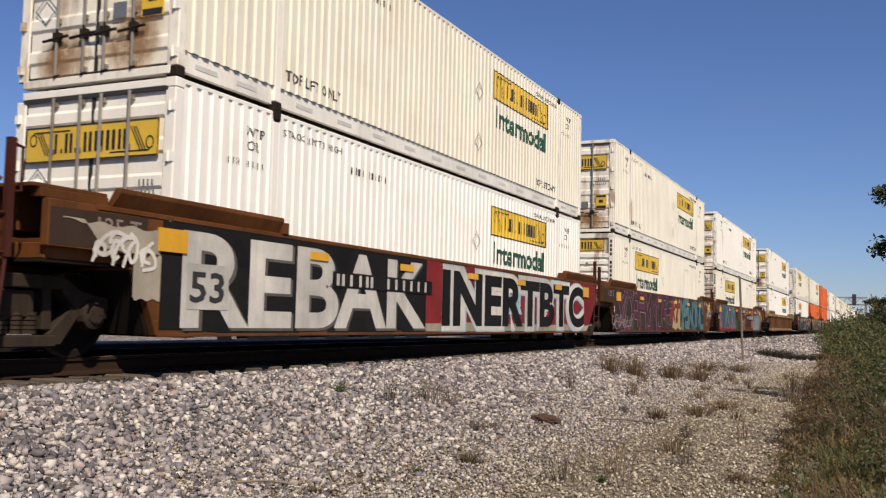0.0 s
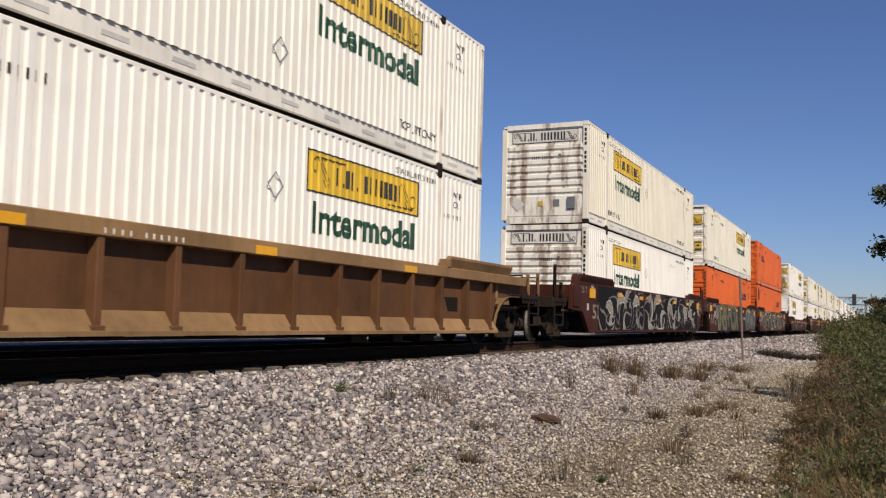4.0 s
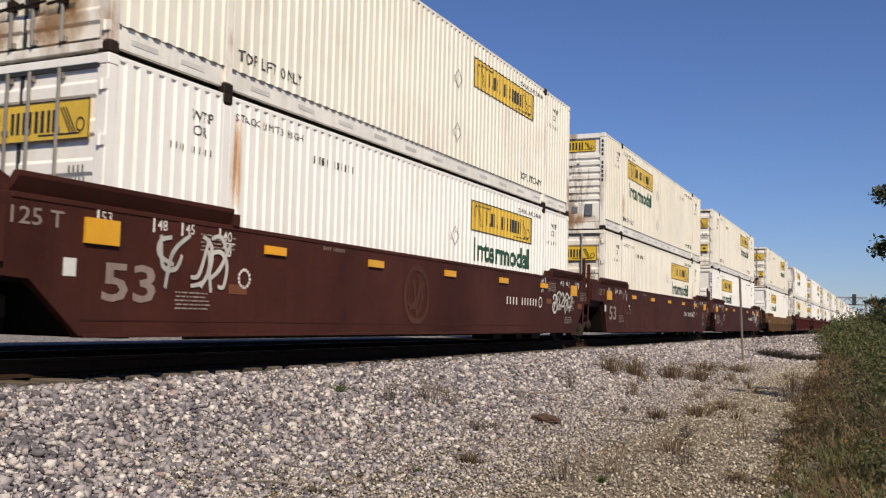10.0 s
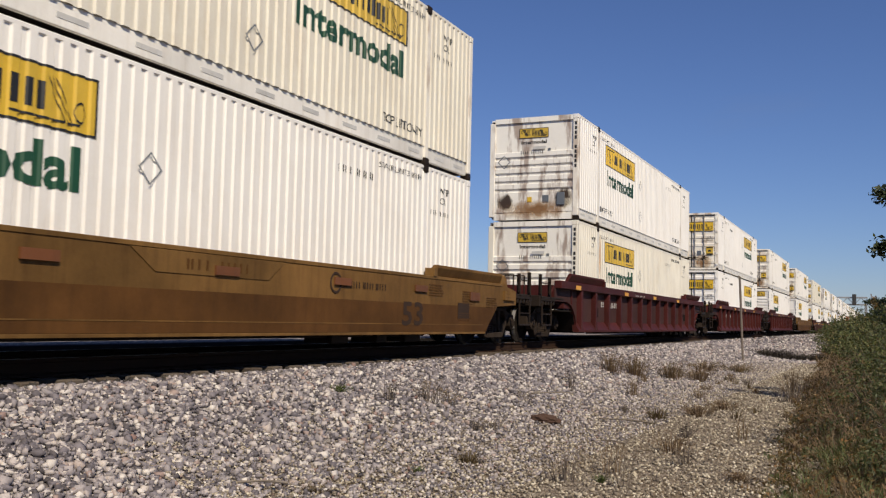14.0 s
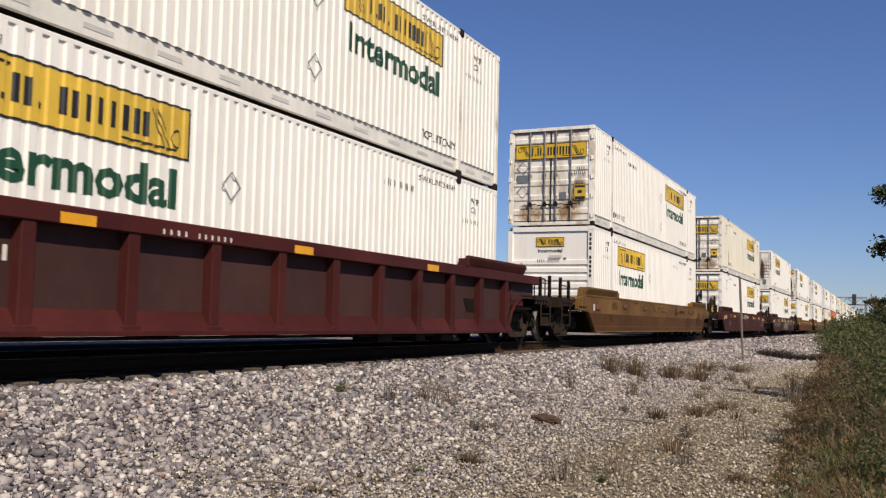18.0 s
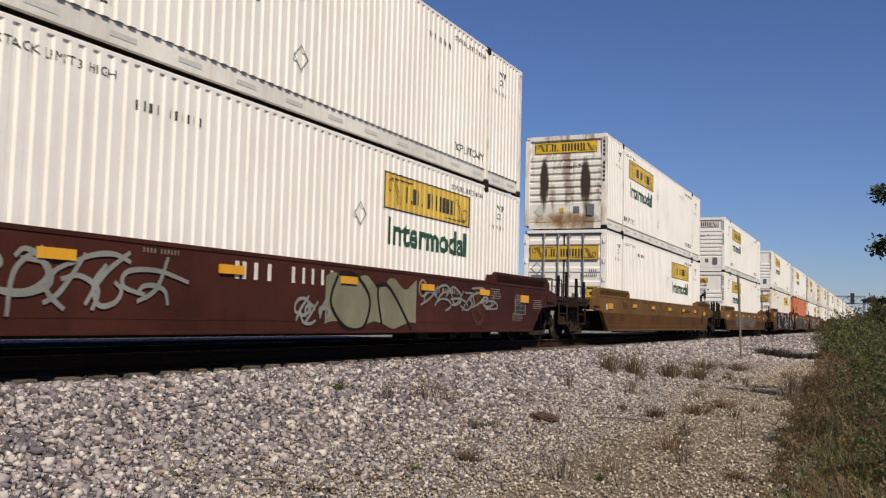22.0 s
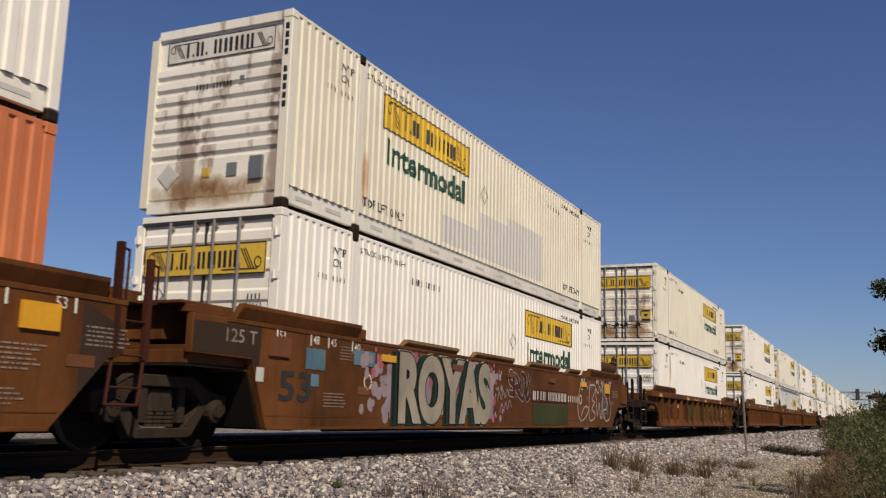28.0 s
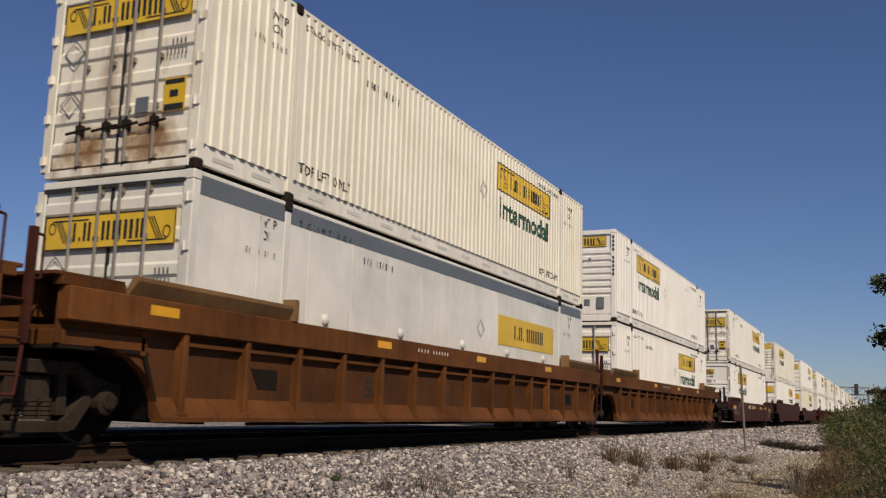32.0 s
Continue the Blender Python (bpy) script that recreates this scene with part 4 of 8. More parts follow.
def outer_end(root, kind, mat, yb, e, top, brake):
    if kind in ("mustard", "fec", "mineral", "rust"):
        def pad(bm):
            box(bm, 1.49, 1.545, *sorted((yb + e * 1.38, yb + e * 1.98)), 0.93, top - 0.14)
            for k in range(3):
                box(bm, 1.545, 1.552, *sorted((yb + e * 1.5, yb + e * 1.68)), 1.0 + 0.06 * k, 1.03 + 0.06 * k)
        part("jacking_pad", made(f"jacking_pad/{kind}{e}", pad, mat, 0.01), mat, root)

        def lug(bm):
            prism(bm, [(yb + e * 1.30, top - 0.06), (yb + e * 1.66, top - 0.10), (yb + e * 1.60, top + 0.12), (yb + e * 1.46, top + 0.20), (yb + e * 1.32, top + 0.14)], 1.34, 1.49)
            turned(bm, [(1.488, 0.07), (1.50, 0.06)], 10, 0, yb + e * 1.47, top + 0.05)
        part("guide_casting", made(f"guide_casting/{kind}{e}", lug, mat, 0.01), mat, root)
    def deck(bm):
        box(bm, -1.38, 1.38, *sorted((yb + e * 1.4, yb + e * 3.3)), 1.06, 1.11)
        box(bm, -1.42, 1.42, *sorted((yb + e * 3.2, yb + e * 3.36)), 0.86, 1.12)
        box(bm, 1.36, 1.43, *sorted((yb + e * 2.2, yb + e * 3.3)), 1.0, 1.10)
        box(bm, -1.43, -1.36, *sorted((yb + e * 2.2, yb + e * 3.3)), 1.0, 1.10)
        for k in range(5):
            box(bm, 1.372, 1.418, *sorted((yb + e * (2.25 + 0.2 * k), yb + e * (2.33 + 0.2 * k))), 0.90, 1.0)
    part("end_platform", made(f"end_platform/{e}", deck, DARK, 0.008), DARK, root)

    def coupler(bm):
        box(bm, -0.12, 0.12, *sorted((yb + e * 3.3, yb + e * 3.62)), 0.74, 0.98)
        prism(bm, [(yb + e * 3.55, 0.70), (yb + e * 3.72, 0.70), (yb + e * 3.72, 1.02), (yb + e * 3.55, 1.02)], -0.18, 0.16)
    part("coupler", made(f"coupler/{e}", coupler, DARK, 0.02), DARK, root)
    for s in (1, -1):
        def step(bm):
            a, b = yb + e * 2.55, yb + e * 3.22
            rods(bm, [(s * 1.43, a, 0.95), (s * 1.43, a, 0.42), (s * 1.43, b, 0.42), (s * 1.43, b, 0.95)], 0.022)
            rod(bm, (s * 1.43, a, 0.68), (s * 1.43, b, 0.68), 0.018, 6)
        part("stirrup_step", made(f"stirrup_step/{s}{e}", step, DARK), DARK, root)

        def ladder(bm):
            for y, hgt in ((3.26, 1.62), (2.58, 1.56)) if kind in ("mustard", "tan", "maroon") else ((3.26, 1.75), (2.58, 1.62)) if e > 0 else ((3.12, 1.92), (2.62, 1.5)):
                yy = yb + e * y
                box(bm, *sorted((s * 1.36, s * 1.43)), yy - 0.03, yy + 0.03, 1.05, hgt)
                rods(bm, [(s * 1.46, yy - 0.11, hgt - 0.08), (s * 1.46, yy - 0.11, 1.15)], 0.014)
                rod(bm, (s * 1.40, yy, hgt - 0.08), (s * 1.46, yy - 0.11, hgt - 0.08), 0.014, 6)
                rod(bm, (s * 1.40, yy, 1.15), (s * 1.46, yy - 0.11, 1.15), 0.014, 6)
            rods(bm, [(s * 1.40, yb + e * 2.62, 1.42), (s * 1.40, yb + e * 3.14, 1.42)], 0.016)
        part("grab_post", made(f"grab_post/{kind}{s}{e}", ladder, DARK if kind != "tan" else mat), mat, root)

        def hand(bm):
            rods(bm, [(s * 1.0, yb + e * 3.28, 1.1), (s * 1.0, yb + e * 3.28, 1.58), (s * 0.5, yb + e * 3.28, 1.58), (s * 0.5, yb + e * 3.28, 1.1)], 0.018)
        part("hand_rail", made(f"hand_rail/{s}{e}", hand, DARK), DARK, root)

    def hoses(bm):
        pts = [(0.45, yb + e * 3.36, 0.85), (0.47, yb + e * 3.5, 0.6), (0.47, yb + e * 3.62, 0.42), (0.46, yb + e * 3.74, 0.36)]
        rods(bm, pts, 0.026)
    part("air_hose", made(f"air_hose/{e}", hoses, GASKET), GASKET, root)
    if brake:
        far = 0.3 if brake == "wheel" else 0.0

        def stand(bm):
            box(bm, 0.35, 0.85, yb + 2.63 + far, yb + 2.95 + far, 1.1, 2.2 - far)
            box(bm, 0.2, 0.5, yb + 1.8, yb + 2.3, 1.1, 1.45)
            for y in (1.1, 2.2) if brake == "tank" else (3.3,):
                box(bm, 0.55, 1.25 if brake == "tank" else 0.7, yb + y - 0.05, yb + y + 0.05, 1.1, 1.82)
            rod(bm, (0.6, yb + 2.8 + far, 1.5), (0.95, yb + 2.9 + far, 1.2), 0.05, 6)
        part("brake_housing", made(f"brake_housing/{brake}", stand, DARK, 0.03), DARK, root)

        def wheel(bm):
            c = Vector((0.98, yb + (2.62 if brake == "tank" else 3.18), 2.16 if brake == "tank" else 1.92))
            n = 18
            ring = [c + Vector((0, 0.25 * math.cos(2 * math.pi * i / n), 0.25 * math.sin(2 * math.pi * i / n))) for i in range(n)]
            for i in range(n):
                rod(bm, ring[i], ring[(i + 1) % n], 0.018, 6)
            for i in range(0, n, 3):
                rod(bm, c, ring[i], 0.012, 5)
            rod(bm, c - Vector((0.14, 0, 0)), c + Vector((0.03, 0, 0)), 0.07, 10)
        part("brake_wheel", made(f"brake_wheel/{brake}", wheel, DARK), DARK, root)
        if brake == "tank":
            def tank(bm):
                rod(bm, (0.9, yb + 0.85, 1.98), (0.9, yb + 2.45, 1.98), 0.19, 14)
                rod(bm, (0.9, yb + 0.80, 1.98), (0.9, yb + 2.50, 1.98), 0.12, 12)
            part("air_tank", made("air_tank", tank, PANELDIRT), PANELDIRT, root, "rust-brown cylindrical air tank")


def inner_end(root, kind, mat, yb, e, top):
    def deck(bm):
        a, b = (1.1, 2.05) if e < 0 else (0.74, 1.25)
        box(bm, -1.30, 1.42, *sorted((yb + e * a, yb + e * b)), top + 0.10, top + 0.14)
        box(bm, 1.30, 1.44, *sorted((yb + e * a, yb + e * (b - 0.08))), top + 0.006, top + 0.10)
        box(bm, 0.2, 1.0, *sorted((yb + e * a, yb + e * (b - 0.2))), top - 0.3, top + 0.10)
    part("walkway", made(f"walkway/{kind}{e}", deck, mat, 0.006), mat, root)
    if e > 0:
        for s in (1, -1):
            ya, yz = yb + e * 0.82, yb + e * 1.28
            for yy, hgt in ((ya, top + 0.62), (yz, top + 0.50)):
                part("ladder_post", made(f"ladder_post/{s}{yy}{top}", lambda bm: box(bm, *sorted((s * 1.44, s * 1.51)), yy - 0.035, yy + 0.035, 0.98, hgt), MINERAL), MINERAL, root)
                part("grab_iron", made(f"grab_iron/{s}{yy}{top}", lambda bm: rods(bm, [(s * 1.475, yy, hgt - 0.05), (s * 1.475, yy + 0.13, hgt - 0.07), (s * 1.475, yy + 0.13, top + 0.02), (s * 1.475, yy, top)], 0.014), MINERAL), MINERAL, root)
            for z in (0.68, 1.02, 1.38):
                part("rung", made(f"rung/{s}{z}", lambda bm: rod(bm, (s * 1.475, ya, z), (s * 1.475, yz, z), 0.016, 6), MINERAL), MINERAL, root)
            part("stirrup_step", made(f"stirrup_step/in{s}", lambda bm: rods(bm, [(s * 1.475, ya, 1.0), (s * 1.475, ya - 0.05, 0.50), (s * 1.475, yz - 0.05, 0.50), (s * 1.475, yz, 1.0)], 0.020), MINERAL), MINERAL, root)


def car_marks(root, kind, k, rear):
    """Reflectors, stencils and numbers on the near side of a car."""
    spec = CARS[kind]
    top, ribbed = spec["top"], spec["ribs"]
    x = 1.507 if not ribbed else 1.521
    z = top - (0.24 if not ribbed else 0.13)
    if spec["low"] is not None and not ribbed:
        x = 1.512
    def amber():
        ys = (N0 + 2.6, N0 + 5.3, N0 + 8.1, N0 + 10.8, N0 + 13.4) if not ribbed else (N0 + 4.3, N0 + 8.3, N0 + 12.4)
        long = (N0 - 0.42, F0 - 0.40) if not ribbed else (N0 - 0.8,)
        for y in ys + long:
            big = y in long and not ribbed
            ob = part("reflector", made(f"reflector/{kind}{big}", lambda bm: box(bm, x - 0.006, x if ribbed else 1.534, 0, 0.46, z - ((0.16 if top > 1.3 else 0.14) if big else 0.05), z + ((0.1 if top > 1.3 else 0.02) if big else 0.06)), AMBER), AMBER, root)
            ob.location = (0, y, 0)
    amber()
    if ribbed:
        tagged(part("size_stencil", made(f"stencil/{kind}", lambda bm: bars(bm, N0 + 5.7, N0 + 7.0, z - 0.03, z + 0.03, NUMBER_BLOCKS, x, False), LETTER), LETTER, root), kind="stuff")
        if kind == "panelrib":
            part("size_number", lettering("size_number/rib", "53", 0.3, GASKET, 0.5, 0.015, 0, wrap_flat(1.371), (N0 + 4.2, 0.62)), GASKET, root)
            return
        tagged(part("car_number", made(f"car_number/{kind}", lambda bm: bars(bm, N0 + 2.1, N0 + 4.1, 0.95, 1.1, NUMBER_BLOCKS, 1.371, False), LETTER), LETTER, root), kind="stuff")
        return
    dark = kind == "rust" or kind == "mustard"
    lm = FAINT if not dark else ENDPLATE if kind == "mustard" else GASKET
    if kind in ("mineral", "rust", "mustard") or k == 17:
        part("size_number", lettering(f"size_number/{kind}", "53", 0.40, lm, 0.78, 0.02, 0, wrap_flat(x), (N0 - 0.15 if kind != "mustard" else F0 - 3.2, 0.62 if kind != "mustard" else 0.4)), lm, root, "large stencilled 53")
    if kind in ("mineral", "rust"):
        tagged(part("weight_mark", lettering("weight_mark", "125 T", 0.17, FAINT, 0.62, 0.008, 0, wrap_flat(x), (N0 - 1.30, 1.30)), FAINT, root), kind="stuff")
        for i, (w, y) in enumerate((("53", N0 - 0.2), ("48", N0 + 0.62), ("45", N0 + 1.08))):
            part("stencil", lettering(f"stencil/{w}", w, 0.12, LETTER, None, 0.004, 0, wrap_flat(x), (y, top - 0.17)), LETTER, root)
            part("stencil", lettering(f"stencil/r{w}", w, 0.12, LETTER, None, 0.004, 0, wrap_flat(x), (F0 - 0.2 - (y - N0), top - 0.17)), LETTER, root)

    if kind in ("mineral", "rust"):
        for y, w in ((N0 + 1.75, "40"), (F0 - 2.7, "40")):
            part("stencil", lettering(f"stencil/t{y:.2f}", "40", 0.13, LETTER, None, 0.006, 0, wrap_flat(x), (y, top - 0.20)), LETTER, root)
            part("stencil", lettering(f"stencil/u{y:.2f}", "20", 0.13, LETTER, None, 0.006, 0, wrap_flat(x), (y, top - 0.38)), LETTER, root)
            part("stencil_line", made(f"stencil_line/{kind}{y:.2f}", lambda bm: box(bm, x - 0.003, x, y - 0.02, y + 0.24, top - 0.225, top - 0.212), LETTER), LETTER, root)
        for y in (N0 - 0.26, N0 + 0.55, N0 + 1.01, F0 + 0.24, F0 - 0.58, F0 - 1.04, N0 + 1.68, F0 - 2.42):
            part("stencil_bar", made(f"stencil_bar/{kind}{y:.2f}", lambda bm: box(bm, x - 0.003, x, y, y + 0.03, top - 0.20, top - 0.02), LETTER), LETTER, root)
        for y in (N0 + 2.2, F0 - 2.75):
            tagged(part("round_stencil", made(f"round_stencil/{kind}{y:.2f}", lambda bm: [box(bm, x - 0.003, x, y + 0.11 * math.cos(t) - 0.018, y + 0.11 * math.cos(t) + 0.018, 0.95 + 0.11 * math.sin(t) - 0.018, 0.95 + 0.11 * math.sin(t) + 0.018) for t in np.arange(14) * math.pi / 7], LETTER), LETTER, root), kind="stuff")
        for y, z2 in ((F0 - 2.3, 0.93), (F0 + 0.2, 0.86), (N0 + 1.9, 0.75)):
            part("reflector", made(f"reflector/dull{kind}{y:.2f}", lambda bm: box(bm, x - 0.003, x, y, y + 0.36, z2, z2 + 0.12), DULLAMBER), DULLAMBER, root, "faded painted-over reflector")

    def bits(bm):
        for y0, z0, rows_ in ((N0 + 1.35, top - 0.34, 5), (N0 + 0.95, 0.55, 5), (F0 + 0.42, top - 0.5, 5), (F0 - 0.9, 0.48, 4), (F0 - 0.75, 0.80, 6), (F0 - 2.2, top - 0.34, 5)):
            for i in range(rows_):
                q, end = y0 + 0.02 * (i % 2), y0 + 0.5 + 0.1 * ((i * 7) % 3) / 2
                while q < end:
                    ln = 0.035 + 0.03 * ((int(q * 97) + i) % 3)
                    box(bm, x - 0.003, x, q, q + ln, z0 + i * 0.045, z0 + i * 0.045 + 0.018)
                    q += ln + 0.022
        bars(bm, N0 + 4.0, N0 + 4.6, top - 0.13, top - 0.08, NUMBER_BLOCKS, x, False)
    tagged(part("small_print", made(f"small_print/{kind}", bits, FAINT if kind != "mustard" else MUDDY), FAINT, root), kind="stuff")
    if kind == "mustard":
        part("number_plate", made("number_plate", lambda bm: prism(bm, [(N0 + 6.7, top - 0.055), (N0 + 7.1, top - 0.31), (N0 + 9.2, top - 0.31), (N0 + 9.55, top - 0.055)], 1.498, 1.511), MUSTARD, 0.004), MUSTARD, root, "raised trapezoid plate with a worn stencil")
        part("inspection_panel", made("inspection_panel/low", lambda bm: box(bm, x - 0.005, x, F0 - 0.95, F0 - 0.42, 0.52, 0.82), ENDPLATE), ENDPLATE, root, "dark painted square")
    if kind in ("fec", "mustard"):
        nm = LETTER if kind == "fec" else MUDDY
        tagged(part("car_number", made(f"car_number/{kind}", lambda bm: bars(bm, *((N0 + 5.6, N0 + 8.0, top - 0.34, top - 0.12) if kind == "fec" else (N0 + 7.6, N0 + 8.8, top - 0.25, top - 0.13)), (0.6, 0.55, 0.55, -0.5, 0.5, 0.4, 0.4, 0.5, 0.4), x + (0.001 if kind == "fec" else 0.004), False), nm), nm, root), kind="stuff")
    else:
        nm = LETTER
        tagged(part("car_number", made(f"car_number/{kind}", lambda bm: bars(bm, N0 + 11.2, N0 + 13.2, 0.86, 1.02, NUMBER_BLOCKS, x, False), nm), nm, root), kind="stuff")
    if rear == "out" and kind in ("mineral", "rust", "fec"):
        part("inspection_panel", made(f"inspection_panel/{kind}", lambda bm: box(bm, x - 0.004, x, F0 - 0.72, F0 - 0.12, 0.62, 0.93), GASKET), GASKET, root)
        def rim_lines(bm):
            for a, b, c, d in ((-0.76, -0.08, 0.605, 0.62), (-0.76, -0.08, 0.93, 0.945), (-0.76, -0.72, 0.62, 0.93), (-0.12, -0.08, 0.62, 0.93), (-0.43, -0.42, 0.70, 0.93), (-0.72, -0.12, 0.70, 0.71)):
                box(bm, x - 0.003, x + 0.002, F0 + a, F0 + b, c, d)
        part("panel_outline", made(f"panel_outline/{kind}", rim_lines, FAINT), FAINT, root)
    if kind in ("mustard", "fec"):
        lg = ENDPLATE if kind == "mustard" else FAINT
        part("round_mark", made(f"round_mark/{kind}", lambda bm: turned(bm, [(x - 0.003, 0.16), (x + 0.001, 0.155), (x + 0.001, 0.125), (x - 0.003, 0.12)], 20, 0, F0 - 5.3, top - 0.26, caps=False), lg), lg, root, "round emblem with bars beside it")
        tagged(part("emblem_bars", made(f"emblem_bars/{kind}", lambda bm: bars(bm, F0 - 5.05, F0 - 3.75, top - 0.32, top - 0.22, (0.6, 0.3, 0.5, 0.3, 0.5, 0.5, -0.3, 0.6, 0.5, 0.5, 0.4, -0.3, 0.6, 0.5, 0.5, 0.5), x, False), lg), lg, root), kind="stuff")
    part("paper_tag", made(f"paper_tag/{kind}", lambda bm: box(bm, x - 0.004, x, N0 - 0.66, N0 - 0.50, 0.84, 1.02), PALE), PALE, root)

# ---- the train ----
TRACK_X = -8.70
TRIP = [(0, 0.0), (3.5, 61.1), (8, 139.5), (13, 226.12), (20, 347.66), (24, 416.95), (27, 468.97), (28, 486.36), (29, 503.5), (30, 520.82), (31, 538.1), (32, 555.52)]
MOVERS = []
W, C, O, FO, SM = "white", "cream", "orange", "faded", "smooth"
D, NS, NY, NW, NO = "doors", "nose_small", "nose_yellow", "nose_white", "nose_orange"
# place of the front of the load, car, front end, rear end, upper box, lower box
TRAIN = [
    (-11.4, "rust", "in", "in", (W, D, "full", 0), (W, D, "full", 0)),
    (8.39, "rust", "in", "in", (C, D, "full", 1), (W, D, "full", 0)),
    (28.04, "rust", "in", "in", (C, D, "full", 1), (C, NY, "full", 0)),
    (47.68, "rust", "in", "out", (W, D, "full", 1), (C, NW, "full", 0)),
    (71.26, "tan", "out", "out", (W, D, "full", 1), (W, D, "full", 1)),
    (95.05, "mineral", "out", "in", (C, NW, "full", 0), (W, NW, "full", 1)),
    (114.70, "mineral", "in", "in", (C, D, "full", 2), (O, NO, "none", 0)),
    (134.32, "mineral", "in", "out", (O, D, "none", 0), (O, NO, "none", 0)),
    (158.03, "fec", "out", "out", (W, D, "full", 1), (W, NS, "full", 0)),
    (181.51, "mineral", "out", "in", (C, D, "sign", 1), (W, D, "full", 0)),
    (201.16, "mineral", "in", "in", (C, NY, "full", 1), (C, D, "full", 1)),
    (220.75, "mineral", "in", "out", (C, D, "full", 2), (W, NS, "full", 0)),
    (244.31, "mustard", "out", "out", (C, D, "full", 1), (W, NS, "full", 0)),
    (267.75, "maroon", "out", "out", (W, NS, "full", 1), (C, NS, "full", 0)),
    (291.58, "maroon", "out", "out", (W, D, "full", 1), (W, D, "full", 0)),
    (315.23, "maroon", "out", "out", (W, D, "full", 1), (W, NY, "full", 0)),
    (338.74, "mustard", "out", "out", (W, D, "full", 1), (W, NS, "full", 0)),
    (362.45, "fec", "out", "out", (C, D, "full", 2), (W, D, "full", 0)),
    (386.10, "fec", "out", "out", (W, NS, "full", 1), (W, D, "full", 0)),
    (409.63, "mustard", "out", "out", (W, NY, "full", 1), (W, D, "full", 0)),
    (433.19, "mustard", "out", "out", (W, NW, "full", 0), (W, NS, "full", 0)),
    (456.85, "rust", "out", "in", (W, NS, "full", 0), (C, D, "sign", 0)),
    (476.77, "rust", "in", "in", (W, NY, "full", 0), (FO, D, "none", 0)),
    (496.85, "rust", "in", "out", (C, NW, "full", 3), (W, D, "full", 0)),
    (520.50, "brownrib", "out", "out", (C, D, "full", 2), (W, D, "full", 0)),
    (544.35, "panelrib", "out", "in", (W, D, "full", 1), (W, D, "full", 0)),
    (564.18, "panelrib", "in", "in", (C, D, "full", 2), (SM, D, "full", 0)),
    (583.90, "panelrib", "in", "out", (W, NY, "full", 0), (W, D, "full", 0)),
    (607.70, "fec", "out", "out", (W, D, "full", 1), (W, NS, "full", 0)),
]
dice = random.Random(8)
at = 607.70
for i in range(16):
    at += 23.6
    TRAIN.append((at, dice.choice(["fec", "mineral", "rust", "maroon", "mustard"]), "out", "out",
                  (dice.choice([W, C, W]), dice.choice([D, D, NS, NY]), "full", dice.choice([0, 1])),
                  (dice.choice([W, W, C]), dice.choice([D, NS, D]), "full", 0)))

BOXES, FIRST = {}, {}


def load(style, u, z, lite=False):
    style = (*style, lite)
    if style in BOXES:
        ob = copy_thing(BOXES[style], pose(TRACK_X, u + CL / 2, z))
    else:
        ob = BOXES[style] = container(style[:4], lite)
        ob.matrix_basis = pose(TRACK_X, u + CL / 2, z)
    MOVERS.append((ob, u + CL / 2, z))
    return ob


CARRIERS, LOADS = [], []
for k, (u, kind, front, rear, upper, lower) in enumerate(TRAIN):
    lite = k > 28
    brake = "wheel" if k in (8, 16, 17, 19) else "tank" if k == 23 else ""
    key = (kind, front, rear, brake, lite)
    if key in FIRST:
        car = copy_thing(FIRST[key], pose(TRACK_X, u + CL / 2, 0))
    else:
        car = FIRST[key] = well_car(kind, front, rear, brake, lite)
        if not lite:
            car_marks(car, kind, k - 1, rear)
        car.matrix_basis = pose(TRACK_X, u + CL / 2, 0)
    MOVERS.append((car, u + CL / 2, 0.0))
    CARRIERS.append(car)
    LOADS.append((load(lower, u, 0.36, lite), load(upper, u, 0.36 + CH + 0.012, lite)))

# ---- rust and soot on single boxes ----


def stain_mat(name, colour, across, streak, reach):
    """A blotch with ragged, fading edges: the paint below shows through where it thins out."""
    m, n, l, bs = nodes_of(name)
    co = n.new("ShaderNodeTexCoord")
    sep = n.new("ShaderNodeSeparateXYZ")
    l.new(co.outputs["Generated"], sep.inputs[0])

    def math_of(op, a, b):
        k = n.new("ShaderNodeMath")
        k.operation = op
        for i, v in enumerate((a, b)):
            if hasattr(v, "is_output"):
                l.new(v, k.inputs[i])
            else:
                k.inputs[i].default_value = v
        return k.outputs[0]
    u = math_of("MULTIPLY", math_of("SUBTRACT", sep.outputs[across], 0.5), 2.0)
    v = math_of("MULTIPLY", math_of("SUBTRACT", sep.outputs[2], 0.5), 2.0)
    r2 = math_of("ADD", math_of("MULTIPLY", u, u), math_of("MULTIPLY", v, v))
    space, runs, rnd = own_space(n, l, streak)
    ragged = noise_of(n, l, 1.0, 6, runs, 0.65)
    f = math_of("ADD", math_of("MULTIPLY", math_of("SUBTRACT", 1.0, r2), 0.62), math_of("SUBTRACT", ragged, 0.62))
    fac = ramp(n, l, f, [(0.02, (0, 0, 0)), (reach, (1, 1, 1))])
    l.new(mixed(n, l, noise_of(n, l, 14, 4, space), colour, tuple(c * 1.7 for c in colour)), bs.inputs["Base Color"])
    bs.inputs["Roughness"].default_value = 0.85
    clear, mx = n.new("ShaderNodeBsdfTransparent"), n.new("ShaderNodeMixShader")
    l.new(fac, mx.inputs[0])
    l.new(clear.outputs[0], mx.inputs[1])
    l.new(bs.outputs[0], mx.inputs[2])
    l.new(mx.outputs[0], n["Material Output"].inputs["Surface"])
    return m


